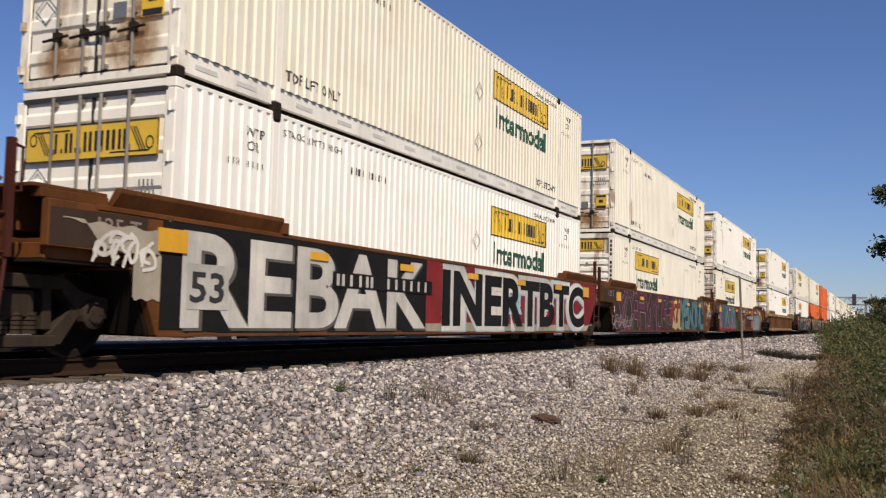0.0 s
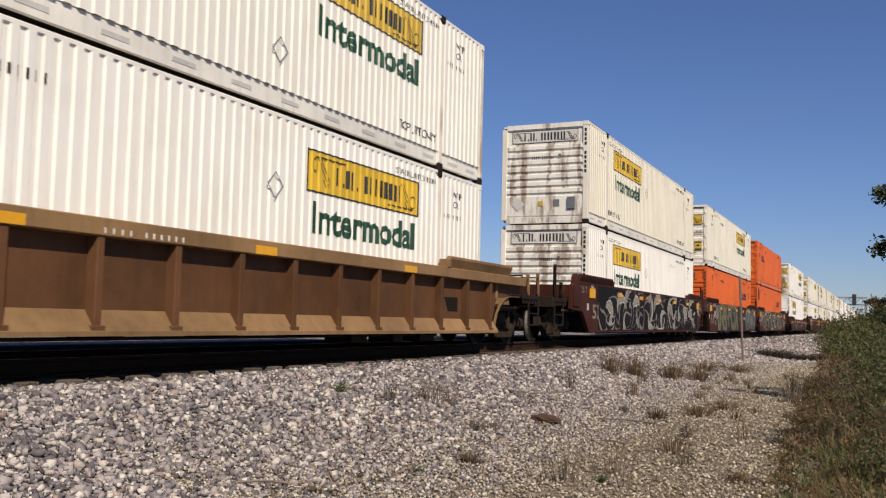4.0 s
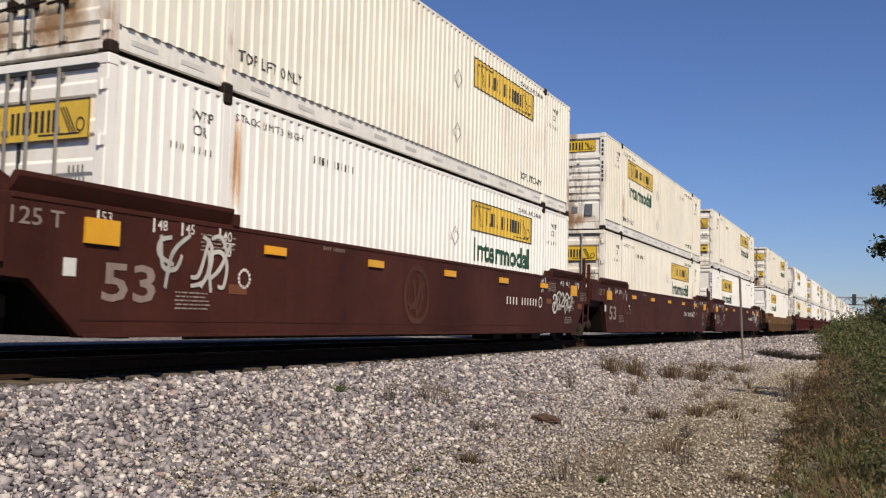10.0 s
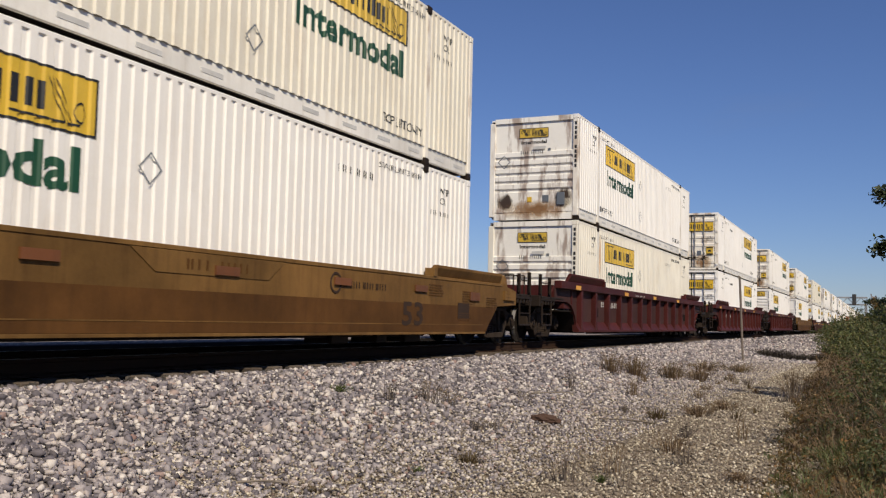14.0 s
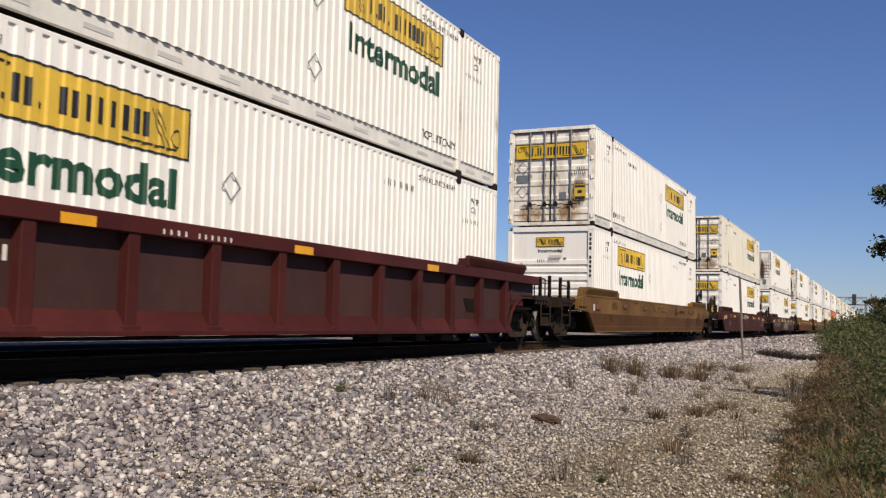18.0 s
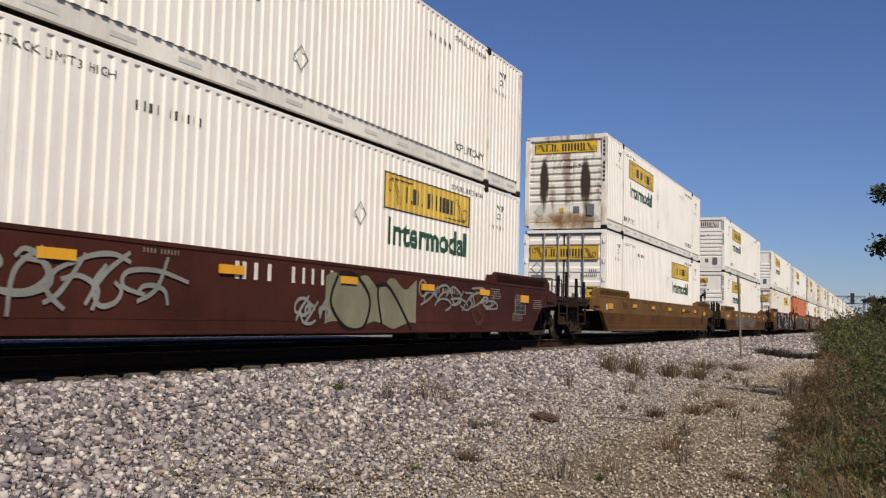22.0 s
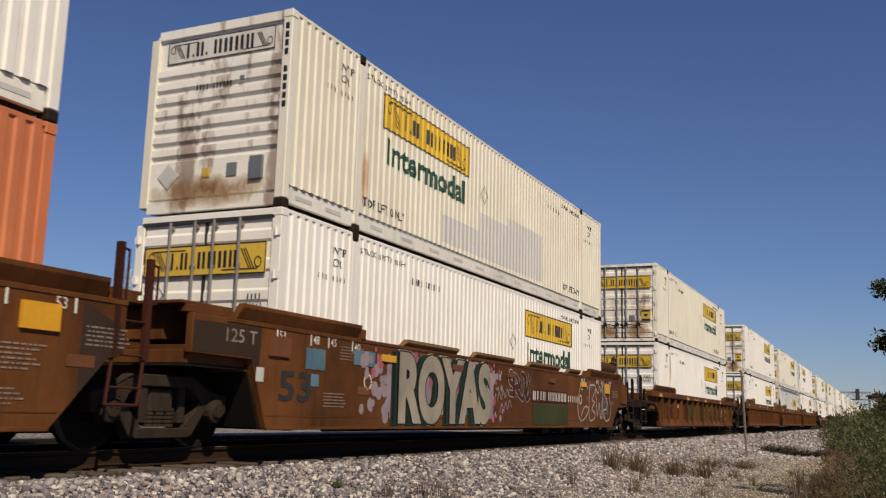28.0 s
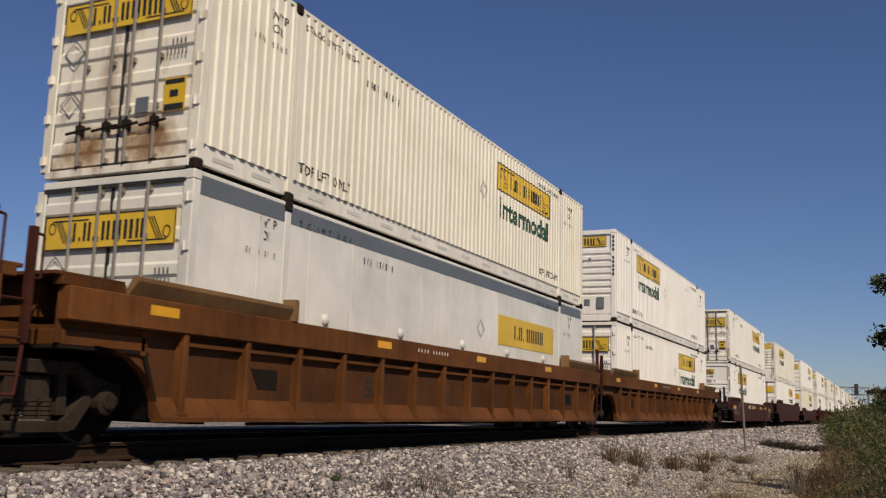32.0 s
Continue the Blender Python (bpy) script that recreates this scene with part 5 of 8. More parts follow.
RUSTBLOTCH = stain_mat("rust_blotch", (0.15, 0.075, 0.030), 0, (3, 3, 2.2), 0.55)
SOOTSTREAK = stain_mat("soot_streak", (0.030, 0.018, 0.013), 0, (6, 6, 1.2), 0.35)
SIDESOOT = stain_mat("soot_on_side", (0.030, 0.016, 0.012), 1, (4, 4, 1.0), 0.40)
SIDERUST = stain_mat("rust_run_on_side", (0.30, 0.17, 0.095), 1, (9, 9, 0.8), 0.55)


def end_stain(box_, x0, x1, z0, z1, material, off=0.002):
    bm = bmesh.new()
    bm.faces.new([bm.verts.new((x, -CL / 2 + off, z)) for x, z in ((x0, z0), (x1, z0), (x1, z1), (x0, z1))])
    ob = part("stain", bm, material, box_, "rusty dirt streak on the paint")
    ob.visible_shadow = False


def side_stain(box_, y0, y1, z0, z1, material):
    bm = bmesh.new()
    wave(bm, y0, y1, z0, z1, out=0.004)
    ob = part("stain", bm, material, box_, "dark streak on the paint")
    ob.visible_shadow = False


def weather():
    low, up = (lambda k: LOADS[k][0]), (lambda k: LOADS[k][1])
    for k in (1, 2, 4, 8, 9, 12, 14, 15, 16, 17, 24, 25, 26):
        end_stain(up(k), -1.12, 0.0, 0.0, 0.75, RUSTBLOTCH)
        end_stain(up(k), 0.0, 1.12, 0.0, 0.85, RUSTBLOTCH)
    for k in (4, 9, 19, 20, 26):
        end_stain(low(k), -1.1, 1.1, 0.05, 0.9, RUSTBLOTCH)
    end_stain(up(1), 0.3, 1.2, 0.2, 1.1, RUSTBLOTCH)
    end_stain(up(4), -1.1, -0.7, 0.35, 1.35, SOOTSTREAK), end_stain(low(4), -1.1, -0.7, 0.2, 1.2, SOOTSTREAK)
    end_stain(up(8), 0.3, 1.1, 0.5, 2.0, RUSTBLOTCH)
    end_stain(low(17), 0.5, 0.98, 0.55, 1.75, SOOTSTREAK), end_stain(up(16), 0.55, 1.1, 0.4, 1.5, SOOTSTREAK)
    for k in (18, 19):
        end_stain(up(k), -0.85, -0.45, 0.5, 2.35, SOOTSTREAK, -0.002), end_stain(up(k), 0.45, 0.85, 0.5, 2.35, SOOTSTREAK, -0.002)
    for k in (10, 13, 19, 23):
        end_stain(up(k), -1.28, 1.28, 0.0, 0.6, RUSTBLOTCH, -0.002)
    end_stain(up(13), 0.6, 1.2, 0.25, 0.95, SOOTSTREAK, -0.002), end_stain(up(13), -1.1, -0.5, 0.25, 0.8, SOOTSTREAK, -0.002)
    side_stain(low(7), -CL / 2 + 0.14, -CL / 2 + 1.3, 1.75, 2.84, SIDESOOT)
    for k in (2, 10, 17, 23):
        side_stain(up(k), -CL / 2 + 2.08, -CL / 2 + 2.36, 0.34, 1.5, SIDERUST)
    for k in (9, 13, 24):
        side_stain(low(k), -CL / 2 + 2.08, -CL / 2 + 2.36, 1.3, 2.80, SIDERUST)
    for k in (5, 11, 23):
        side_stain(up(k), CL / 2 - 2.3, CL / 2 - 2.08, 1.2, 2.84, SIDERUST)


weather()

# ---- spray paint on the car sides ----


def spray(name, c, rough=0.75):
    return paint(name, c, tuple(v * 0.85 for v in c), tuple(v * 0.40 + 0.008 for v in c), 0.6, rough, grain=60, vary=0.45, spec=0.12)


SPRAY = {n: spray("spray_" + n, c) for n, c in dict(
    black=(0.014, 0.013, 0.014), white=(0.60, 0.58, 0.55), grey=(0.25, 0.26, 0.25), slate=(0.10, 0.13, 0.14), lilac=(0.34, 0.27, 0.31), plum=(0.055, 0.018, 0.034),
    blue=(0.10, 0.22, 0.32), pink=(0.40, 0.12, 0.17), cream=(0.46, 0.42, 0.34), green=(0.05, 0.075, 0.03),
    olive=(0.22, 0.22, 0.15), red=(0.25, 0.05, 0.045), umber=(0.085, 0.035, 0.026), sand=(0.34, 0.24, 0.14), ash=(0.125, 0.115, 0.105), mist=(0.22, 0.28, 0.30), leaf=(0.04, 0.15, 0.05), moss=(0.055, 0.062, 0.026), bottle=(0.022, 0.050, 0.038), salmon=(0.36, 0.13, 0.10), sky=(0.30, 0.47, 0.58), soil=(0.050, 0.034, 0.024),
    violet=(0.12, 0.09, 0.27), wine=(0.105, 0.036, 0.058), steel=(0.125, 0.235, 0.32), ink=(0.022, 0.042, 0.062), lagoon=(0.105, 0.19, 0.20), khaki=(0.20, 0.18, 0.115), tan=(0.50, 0.36, 0.20), stone=(0.37, 0.33, 0.27), crimson=(0.24, 0.028, 0.032)).items()}


def smooth_line(pts, n=7):
    out = []
    p = [pts[0]] + list(pts) + [pts[-1]]
    for a, b, c, d in zip(p, p[1:], p[2:], p[3:]):
        for i in range(n):
            t = i / n
            out.append(tuple(0.5 * (2 * b[j] + (c[j] - a[j]) * t + (2 * a[j] - 5 * b[j] + 4 * c[j] - d[j]) * t * t + (3 * b[j] - a[j] - 3 * c[j] + d[j]) * t ** 3) for j in (0, 1)))
    return out + [tuple(pts[-1])]


def ribbon(bm, pts, w, x, zlo, zhi, taper=0.0):
    a, b = [], []
    for i, (y, z) in enumerate(pts):
        p, q = pts[max(0, i - 1)], pts[min(len(pts) - 1, i + 1)]
        dy, dz = q[0] - p[0], q[1] - p[1]
        d = math.hypot(dy, dz) or 1
        ww = w * (1 - taper * abs(2 * i / (len(pts) - 1) - 1))
        for lst, s in ((a, 1), (b, -1)):
            lst.append(bm.verts.new((x, y - s * dz / d * ww, min(zhi, max(zlo, z + s * dy / d * ww)))))
    for i in range(len(pts) - 1):
        try:
            bm.faces.new((a[i], a[i + 1], b[i + 1], b[i]))
        except ValueError:
            pass


def foot(y):
    """The lower edge of a smooth car's side at y, which slopes up over the trucks."""
    return 0.285 + 1.07 * max(0.0, y - F0 - 0.05, N0 - 0.42 - y)


def blob(bm, y0, y1, z0, z1, x, r, rough=0.12):
    """An uneven painted patch."""
    n, ph = 40, r.uniform(0, 6)
    up = [(y0 + (y1 - y0) * i / n, z1 - rough * (0.5 + 0.4 * math.sin(i * 0.5 + ph) + 0.1 * r.random()) * (z1 - z0)) for i in range(n + 1)]
    dn = [(y0 + (y1 - y0) * i / n, z0 + rough * (0.3 + 0.25 * math.sin(i * 0.37 + 2 * ph) + 0.05 * r.random()) * (z1 - z0)) for i in range(n + 1)]
    a = [bm.verts.new((x, y, z)) for y, z in up]
    b = [bm.verts.new((x, y, min(z1, max(z, foot(y))))) for y, z in dn]
    for i in range(n):
        bm.faces.new((b[i], b[i + 1], a[i + 1], a[i]))


def letter_forms(r, y0, y1, z0, z1, count, swirl):
    """Abstract sprayed strokes: interlocking hooks, curls and darts, none of them a letter."""
    out = []
    w = (y1 - y0) / count
    h = z1 - z0
    for i in range(count):
        a = y0 + (i + 0.5) * w
        for k in range(3):
            t, n = r.uniform(0, 6.28), r.randrange(4, 7)
            turn = r.choice((-1, 1)) * r.uniform(0.7, 1.25)
            ry, rz = w * r.uniform(0.35, 0.75) * (1 + swirl), h * r.uniform(0.22, 0.5)
            cz = z0 + h * r.uniform(0.3, 0.7)
            pts = []
            for j in range(n):
                q = 1 - 0.13 * j + r.uniform(-0.12, 0.12)
                pts.append((a + ry * q * math.cos(t + turn * j), min(z1, max(z0, cz + rz * q * math.sin(t + turn * j)))))
            if k == 2:
                pts = [(a + w * r.uniform(-0.6, -0.2), z0 + h * r.uniform(0, 0.3)), (a + w * r.uniform(-0.2, 0.2), cz), (a + w * r.uniform(0.3, 0.8), z1 - h * r.uniform(0, 0.3))]
            out.append(smooth_line(pts))
    return out


def graffiti(car, seed, y0, y1, z0, z1, fill, line, back=None, count=6, weight=0.1, x=1.509, swirl=0.1, edge=0.045):
    r = random.Random(seed)
    if back:
        bm = bmesh.new()
        blob(bm, y0 - 0.3, y1 + 0.3, max(0.29, z0 - 0.12), z1 + 0.06, x, r)
        part("painted_backing", bm, SPRAY[back], car, "spray-painted backing of the graffiti")
    forms = letter_forms(r, y0, y1, z0, z1, count, swirl)
    weight = weight * 0.72 if weight > 0.05 else weight
    if line:
        bm = bmesh.new()
        for i, f in enumerate(forms):
            ribbon(bm, f, weight + edge, x + 0.002 + 0.0002 * (i % 7), 0.28, z1 + 0.08)
        tagged(part("graffiti_outline", bm, SPRAY[line], car), kind="stuff")
    bm = bmesh.new()
    for i, f in enumerate(forms):
        ribbon(bm, f, weight, x + 0.005 + 0.0002 * (i % 7), 0.30, z1 + 0.04, 0.25)
    tagged(part("graffiti", bm, SPRAY[fill], car, "spray-painted graffiti strokes"), kind="stuff")


# hooked strokes on a ten by ten field: two digits a point, a dash between points, a blank between strokes
FORMS = ["00-29-39-50 13-53 50-80", "10-18-48-90 08-38", "80-20-05-29-89 89-86", "00-09-55-99-90", "89-29-05-85-80-10 85-99", "00-09-80-89 09-29",
         "00-09-69-85-25-90 04-34", "09-45-89 45-40 20-60", "29-04-20-70-94-69-29", "09-89 49-40 20-60", "09-20-46-70-99", "00-09 09-89-86 05-75", "19-10-80-83 10-44-99", "00-39-69-90 24-74 69-99"]


def band(bm, pts, lo, hi, x, zlo, zhi, slot=0):
    """A strip along a bent line, between two offsets from it, with mitred corners."""
    rows_ = []
    for i, (y, z) in enumerate(pts):
        p, q = pts[max(0, i - 1)], pts[min(len(pts) - 1, i + 1)]
        d1, d2 = Vector((y - p[0], z - p[1])), Vector((q[0] - y, q[1] - z))
        d1, d2 = (d1 if d1.length > 1e-6 else d2).normalized(), (d2 if d2.length > 1e-6 else d1).normalized()
        n1, n2 = Vector((-d1.y, d1.x)), Vector((-d2.y, d2.x))
        m = (n1 + n2).normalized() if (n1 + n2).length > 1e-3 else n1
        k = 1 / max(0.55, m.dot(n1))
        rows_.append([bm.verts.new((x, y + m.x * o * k, min(zhi, max(zlo, foot(y + m.x * o * k), z + m.y * o * k)))) for o in (lo, hi)])
    for a, b in zip(rows_, rows_[1:]):
        bm.faces.new((a[0], b[0], b[1], a[1])).material_index = slot


def wild(car, seed, count, y0, y1, z0, z1, w, layers, x=1.509, lap=0.18, curl=0.0, name="graffiti_letter", label="spray-painted wild graffiti letter", squash=1.0, top=1.575):
    """A row of overlapping hooked letter shapes; layers: inner and outer offset, in half widths plus metres, and the colour."""
    r = random.Random(seed)
    step = (y1 - y0) / count
    forms = r.sample(FORMS, min(count, len(FORMS))) + [r.choice(FORMS) for _ in range(max(0, count - len(FORMS)))]
    for i in range(count):
        bm = bmesh.new()
        a, lean, lift = y0 + (i - 0.5 * lap) * step, r.uniform(-0.25, 0.25) * step, r.uniform(-0.05, 0.05) * (z1 - z0)
        wide = step * (1 + lap)
        for j, line in enumerate(forms[i].split()):
            pts = []
            for q in line.split("-"):
                u, v = int(q[0]) / 9, int(q[1]) / 9
                pts.append((a + wide * (0.1 + 0.8 * u) + lean * (v - 0.5) + r.uniform(-0.09, 0.09) * wide, z0 + w * 0.6 + lift + (z1 - z0 - 1.2 * w) * v + r.uniform(-0.07, 0.07)))
            if curl:
                pts = smooth_line(pts, 5)
            ww = w * r.uniform(0.85, 1.2)
            # each stroke ends in a flared dart
            (ya, za), (yb, zb) = pts[-2], pts[-1]
            d = Vector((yb - ya, zb - za)).normalized() * ww
            for slot, (lo, ilo, hi, ihi, _) in enumerate(layers):
                xx = x + 0.0016 * slot + 0.00012 * ((i * 3 + j) % 9)
                p, q = lo * ww + ilo, hi * ww + ihi
                band(bm, pts, p, q, xx, 0.285, top, slot)
                if not curl and hi - lo > 1.6:
                    e = q
                    v = [bm.verts.new((xx, yb + d.x * t - d.y / ww * o, min(top, max(foot(yb + d.x * t - d.y / ww * o), zb + d.y * t + d.x / ww * o)))) for t, o in ((-0.2, e * 1.7), (-0.2, -e * 1.7), (0.75 + (e - ww) / ww, 0))]
                    bm.faces.new(v).material_index = slot
        ob = part(name, bm, SPRAY[layers[0][4]], car, label if i == 0 else "")
        for layer in layers[1:]:
            ob.data.materials.append(SPRAY[layer[4]])


def shards(car, seed, count, y0, y1, z0, z1, w, colours, x=1.511):
    """Curved, pointed slivers of paint, each in two or three colours one inside the other."""
    r = random.Random(seed)
    for i in range(count):
        y, z = y0 + (y1 - y0) * (i + r.uniform(0.1, 0.9)) / count, r.uniform(z0 + 0.25, z1 - 0.25)
        t, q = r.uniform(0, 6.28), r.uniform(0.35, 0.75)
        turn = r.choice((-1, 1)) * r.uniform(0.5, 0.9)
        pts = [(y + 1.35 * q * (1 - 0.1 * j) * math.cos(t + turn * j), z + q * 0.75 * math.sin(t + turn * j)) for j in range(5)]
        bm = bmesh.new()
        ww = w * r.uniform(0.7, 1.3)
        line = smooth_line(pts)
        for slot, (k, fill) in enumerate(colours):
            ribbon(bm, line, ww * k, x + 0.0015 * slot + 0.0001 * (i % 9), z0, z1, 0.96)
            bm.faces.ensure_lookup_table()
            for f in bm.faces[slot * (len(line) - 1):]:
                f.material_index = slot
        ob = part("graffiti_stroke", bm, SPRAY[colours[0][1]], car, "pointed curved stroke of spray paint" if i == 0 else "")
        for k, fill in colours[1:]:
            ob.data.materials.append(SPRAY[fill])


def fat_word(car, key, text, height, width, at, layers, x=1.511):
    """Fat letters in layers: growth, shift along and down, colour."""
    for i, (grow, dy, dz, fill) in enumerate(layers):
        face = i == len(layers) - 1
        me = lettering(f"word/{key}/{i}", text, height, SPRAY[fill], width, grow, 0, wrap_flat(x + 0.002 * i), (at[0] + dy, at[1] + dz), 6)
        tagged(part("graffiti_word" if face else "graffiti_outline", me, SPRAY[fill], car, "graffiti word in fat outlined letters" if face else ""), kind="" if face else "stuff")


def spots(car, seed, count, y0, y1, z0, z1, lo, hi, fill, x=1.511, label=""):
    """Round dabs from a spray can."""
    r = random.Random(seed)
    bm = bmesh.new()
    for i in range(count):
        y, z, q = r.uniform(y0, y1), r.uniform(z0, z1), r.uniform(lo, hi)
        bm.faces.new([bm.verts.new((x + 0.0001 * i, y + q * math.cos(a), z + q * 1.15 * math.sin(a))) for a in np.arange(12) * math.pi / 6])
    tagged(part("sprayed_dots", bm, SPRAY[fill], car, label), kind="stuff")


def backing(car, seed, y0, y1, z0, z1, fill, x=1.5075, rough=0.12, label="spray-painted backing of the graffiti"):
    bm = bmesh.new()
    blob(bm, y0, y1, z0, z1, x, random.Random(seed), rough)
    part("painted_backing", bm, SPRAY[fill], car, label)


def outline_of(bm, pts, w, x):
    ribbon(bm, smooth_line(pts), w, x, 0.29, 1.56)


def scribble(car, seed, y0, y1, z0, z1, fill, count=4, weight=0.022, x=1.512):
    graffiti(car, seed, y0, y1, z0, z1, fill, None, None, count, weight, x, 0.4)


def words_on(car, key, text, height, fill, width, at, bold=0.02, x=1.513):
    part("graffiti_word", lettering(key, text, height, SPRAY[fill], width, bold, 0, wrap_flat(x), at), SPRAY[fill], car, "graffiti word in blocky letters")


def ghost(car, y, z, q, seed):
    """A worn-off round tag: a faded ring with strokes across it."""
    r = random.Random(seed)
    bm = bmesh.new()
    ribbon(bm, smooth_line([(y + q * 0.8 * math.cos(a), z + q * 0.85 * math.sin(a) * r.uniform(0.92, 1.05)) for a in np.arange(13) * math.pi / 6]), 0.05, 1.5085, 0.3, 1.5)
    for i in range(4):
        a = r.uniform(0, 6.28)
        ribbon(bm, smooth_line([(y + 0.7 * q * math.cos(a), z + 0.7 * q * math.sin(a)), (y + r.uniform(-0.2, 0.2), z + r.uniform(-0.2, 0.2)), (y - 0.6 * q * math.cos(a + 0.6), z - 0.6 * q * math.sin(a + 0.6))]), 0.035, 1.509 + 0.0003 * i, 0.3, 1.5)
    part("graffiti", bm, SPRAY["umber"], car, "faded round tag nearly worn off")


def plain_patch(car, name, fill, y0, y1, z0, z1, x=1.515, label=""):
    bm = bmesh.new()
    box(bm, x - 0.004, x, y0, y1, z0, z1)
    part(name, bm, SPRAY[fill], car, label)


def decorate():
    c = lambda i: CARRIERS[i + 1]
    r = random.Random(3)
    # black and white block letters
    car = c(0)
    backing(car, 1, N0 - 0.35, N0 + 6.9, 0.275, 1.60, "black", 1.5075, 0.06, "black spray-painted backing")
    backing(car, 2, N0 + 6.3, F0 + 0.75, 0.40, 1.56, "crimson", 1.5085, 0.05, "dark red spray-painted backing")
    backing(car, 4, N0 + 6.3, F0 + 0.45, 0.275, 0.46, "stone", 1.5095, 0.2, "pale band sprayed along the sill")
    fat_word(car, "w0", "REBAK", 1.10, 6.3, (N0 - 0.02, 0.38), ((0.10, 0.10, -0.04, "black"), (0.032, 0.05, -0.03, "ash"), (0.028, 0, 0, "white")))
    fat_word(car, "w1", "INERTBTC", 0.98, 8.9, (N0 + 6.95, 0.44), ((0.125, 0.0, -0.01, "sky"), (0.105, 0, 0, "white"), (0.04, 0, 0, "black")))
    scribble(car, 72, N0 - 1.35, N0 - 0.5, 0.95, 1.35, "white", 4, 0.025, 1.514)
    plain_patch(car, "paint_patch", "white", N0 + 0.08, N0 + 0.82, 0.55, 1.08, 1.521, "white patch behind the stencil")
    part("size_number", lettering("size_number/patch", "53", 0.36, GASKET, 0.62, 0.02, 0, wrap_flat(1.523), (N0 + 0.12, 0.64)), GASKET, car)
    plain_patch(car, "paint_patch", "black", N0 + 3.2, N0 + 6.5, 0.93, 1.16, 1.521)
    bm = bmesh.new()
    bars(bm, N0 + 3.3, N0 + 6.4, 0.96, 1.13, (0.6, 0.5, 0.5, 0.6, -0.6, 0.5, 0.5, 0.5, 0.5, 0.5, 0.5), 1.524, False)
    tagged(part("car_number", bm, SPRAY["white"], car), kind="stuff")
    backing(car, 5, N0 - 1.75, N0 - 0.38, 1.12, 1.42, "stone", 1.511, 0.15, "pale sprayed patch")
    backing(car, 6, N0 - 0.78, N0 - 0.36, 0.62, 1.14, "stone", 1.5115, 0.1, "pale sprayed patch")
    # wine-coloured wild letters with thin pale edges, then a tan ground and teal letters
    car = c(1)
    backing(car, 7, N0 - 0.6, N0 + 8.2, 0.275, 1.56, "soil", 1.5075, 0.04, "dark brown spray-painted backing")
    spots(car, 8, 26, N0 - 0.2, N0 + 7.8, 0.4, 1.4, 0.08, 0.2, "moss", 1.509)
    wild(car, 11, 9, N0 - 0.2, N0 + 7.9, 0.30, 1.54, 0.115, ((-1, -0.024, 1, 0.024, "lilac"), (-1, 0, 1, 0, "wine"), (-0.9, 0, -0.5, 0, "plum")), 1.511, 0.45)
    scribble(car, 73, N0 - 0.9, N0 + 1.6, 0.32, 0.8, "lilac", 8, 0.018, 1.520)
    backing(car, 9, N0 + 7.7, N0 + 9.8, 0.29, 1.52, "tan", 1.5085, 0.14, "tan spray-painted ground")
    wild(car, 74, 2, N0 + 7.3, N0 + 9.2, 0.62, 1.22, 0.10, ((-1, 0, 1, 0, "red"),), 1.520, 0.1)
    backing(car, 10, N0 + 9.4, N0 + 14.6, 0.29, 1.50, "ink", 1.5095, 0.2)
    wild(car, 12, 6, N0 + 9.4, N0 + 14.5, 0.30, 1.48, 0.15, ((-1, -0.05, 1, 0.05, "ink"), (-1, 0, 1, 0, "lagoon"), (0.5, 0, 0.75, 0, "steel")), 1.513, 0.25)
    scribble(car, 49, F0 - 0.6, F0 + 0.4, 0.8, 1.35, "white", 4, 0.018)
    # blue hatched letters over pink, tags, grey bubble letters
    car = c(2)
    backing(car, 13, N0 - 0.3, N0 + 5.0, 0.29, 1.56, "pink", 1.5075, 0.16)
    wild(car, 13, 6, N0 + 0.2, N0 + 4.8, 0.36, 1.56, 0.20, ((-1, -0.03, 1, 0.03, "ink"), (-1, 0, 1, 0, "steel"), (-0.78, 0, -0.6, 0, "ink"), (-0.3, 0, -0.12, 0, "ink"), (0.15, 0, 0.32, 0, "ink"), (0.6, 0, 0.8, 0, "slate")), 1.509, 0.5)
    spots(car, 81, 9, N0 + 0.4, N0 + 4.2, 0.55, 1.35, 0.08, 0.22, "mist", 1.521)
    spots(car, 14, 26, N0 - 0.2, N0 + 4.9, 0.29, 0.37, 0.05, 0.11, "crimson", 1.522)
    backing(car, 15, N0 + 5.0, N0 + 5.7, 0.3, 0.92, "leaf", 1.509, 0.2, "green sprayed patch")
    backing(car, 16, N0 + 5.9, N0 + 7.9, 0.32, 0.82, "moss", 1.508, 0.2, "dull green sprayed patch")
    scribble(car, 65, N0 + 5.1, N0 + 5.9, 0.85, 1.4, "black", 4, 0.016)
    wild(car, 66, 2, N0 + 7.0, N0 + 8.3, 0.85, 1.44, 0.022, ((-1, 0, 1, 0, "black"),), 1.512, 0.3, 0, "graffiti_tag", "thin black sprayed tag")
    wild(car, 67, 4, N0 + 8.3, N0 + 10.3, 1.08, 1.52, 0.022, ((-1, 0, 1, 0, "white"),), 1.512, 0.2, 0, "graffiti_tag", "thin white sprayed tag")
    wild(car, 68, 4, N0 + 7.5, N0 + 8.9, 0.36, 0.86, 0.018, ((-1, 0, 1, 0, "white"),), 1.512, 0.3, 0, "graffiti_tag", "thin white sprayed tag")
    scribble(car, 47, N0 + 9.2, N0 + 11.6, 0.35, 0.85, "umber", 5, 0.04)
    backing(car, 17, F0 - 4.3, F0 + 0.35, 0.30, 1.54, "salmon", 1.5085, 0.16, "faded salmon spray-painted backing")
    spots(car, 18, 12, F0 - 4.4, F0 + 0.3, 0.35, 1.5, 0.06, 0.16, "red", 1.5092)
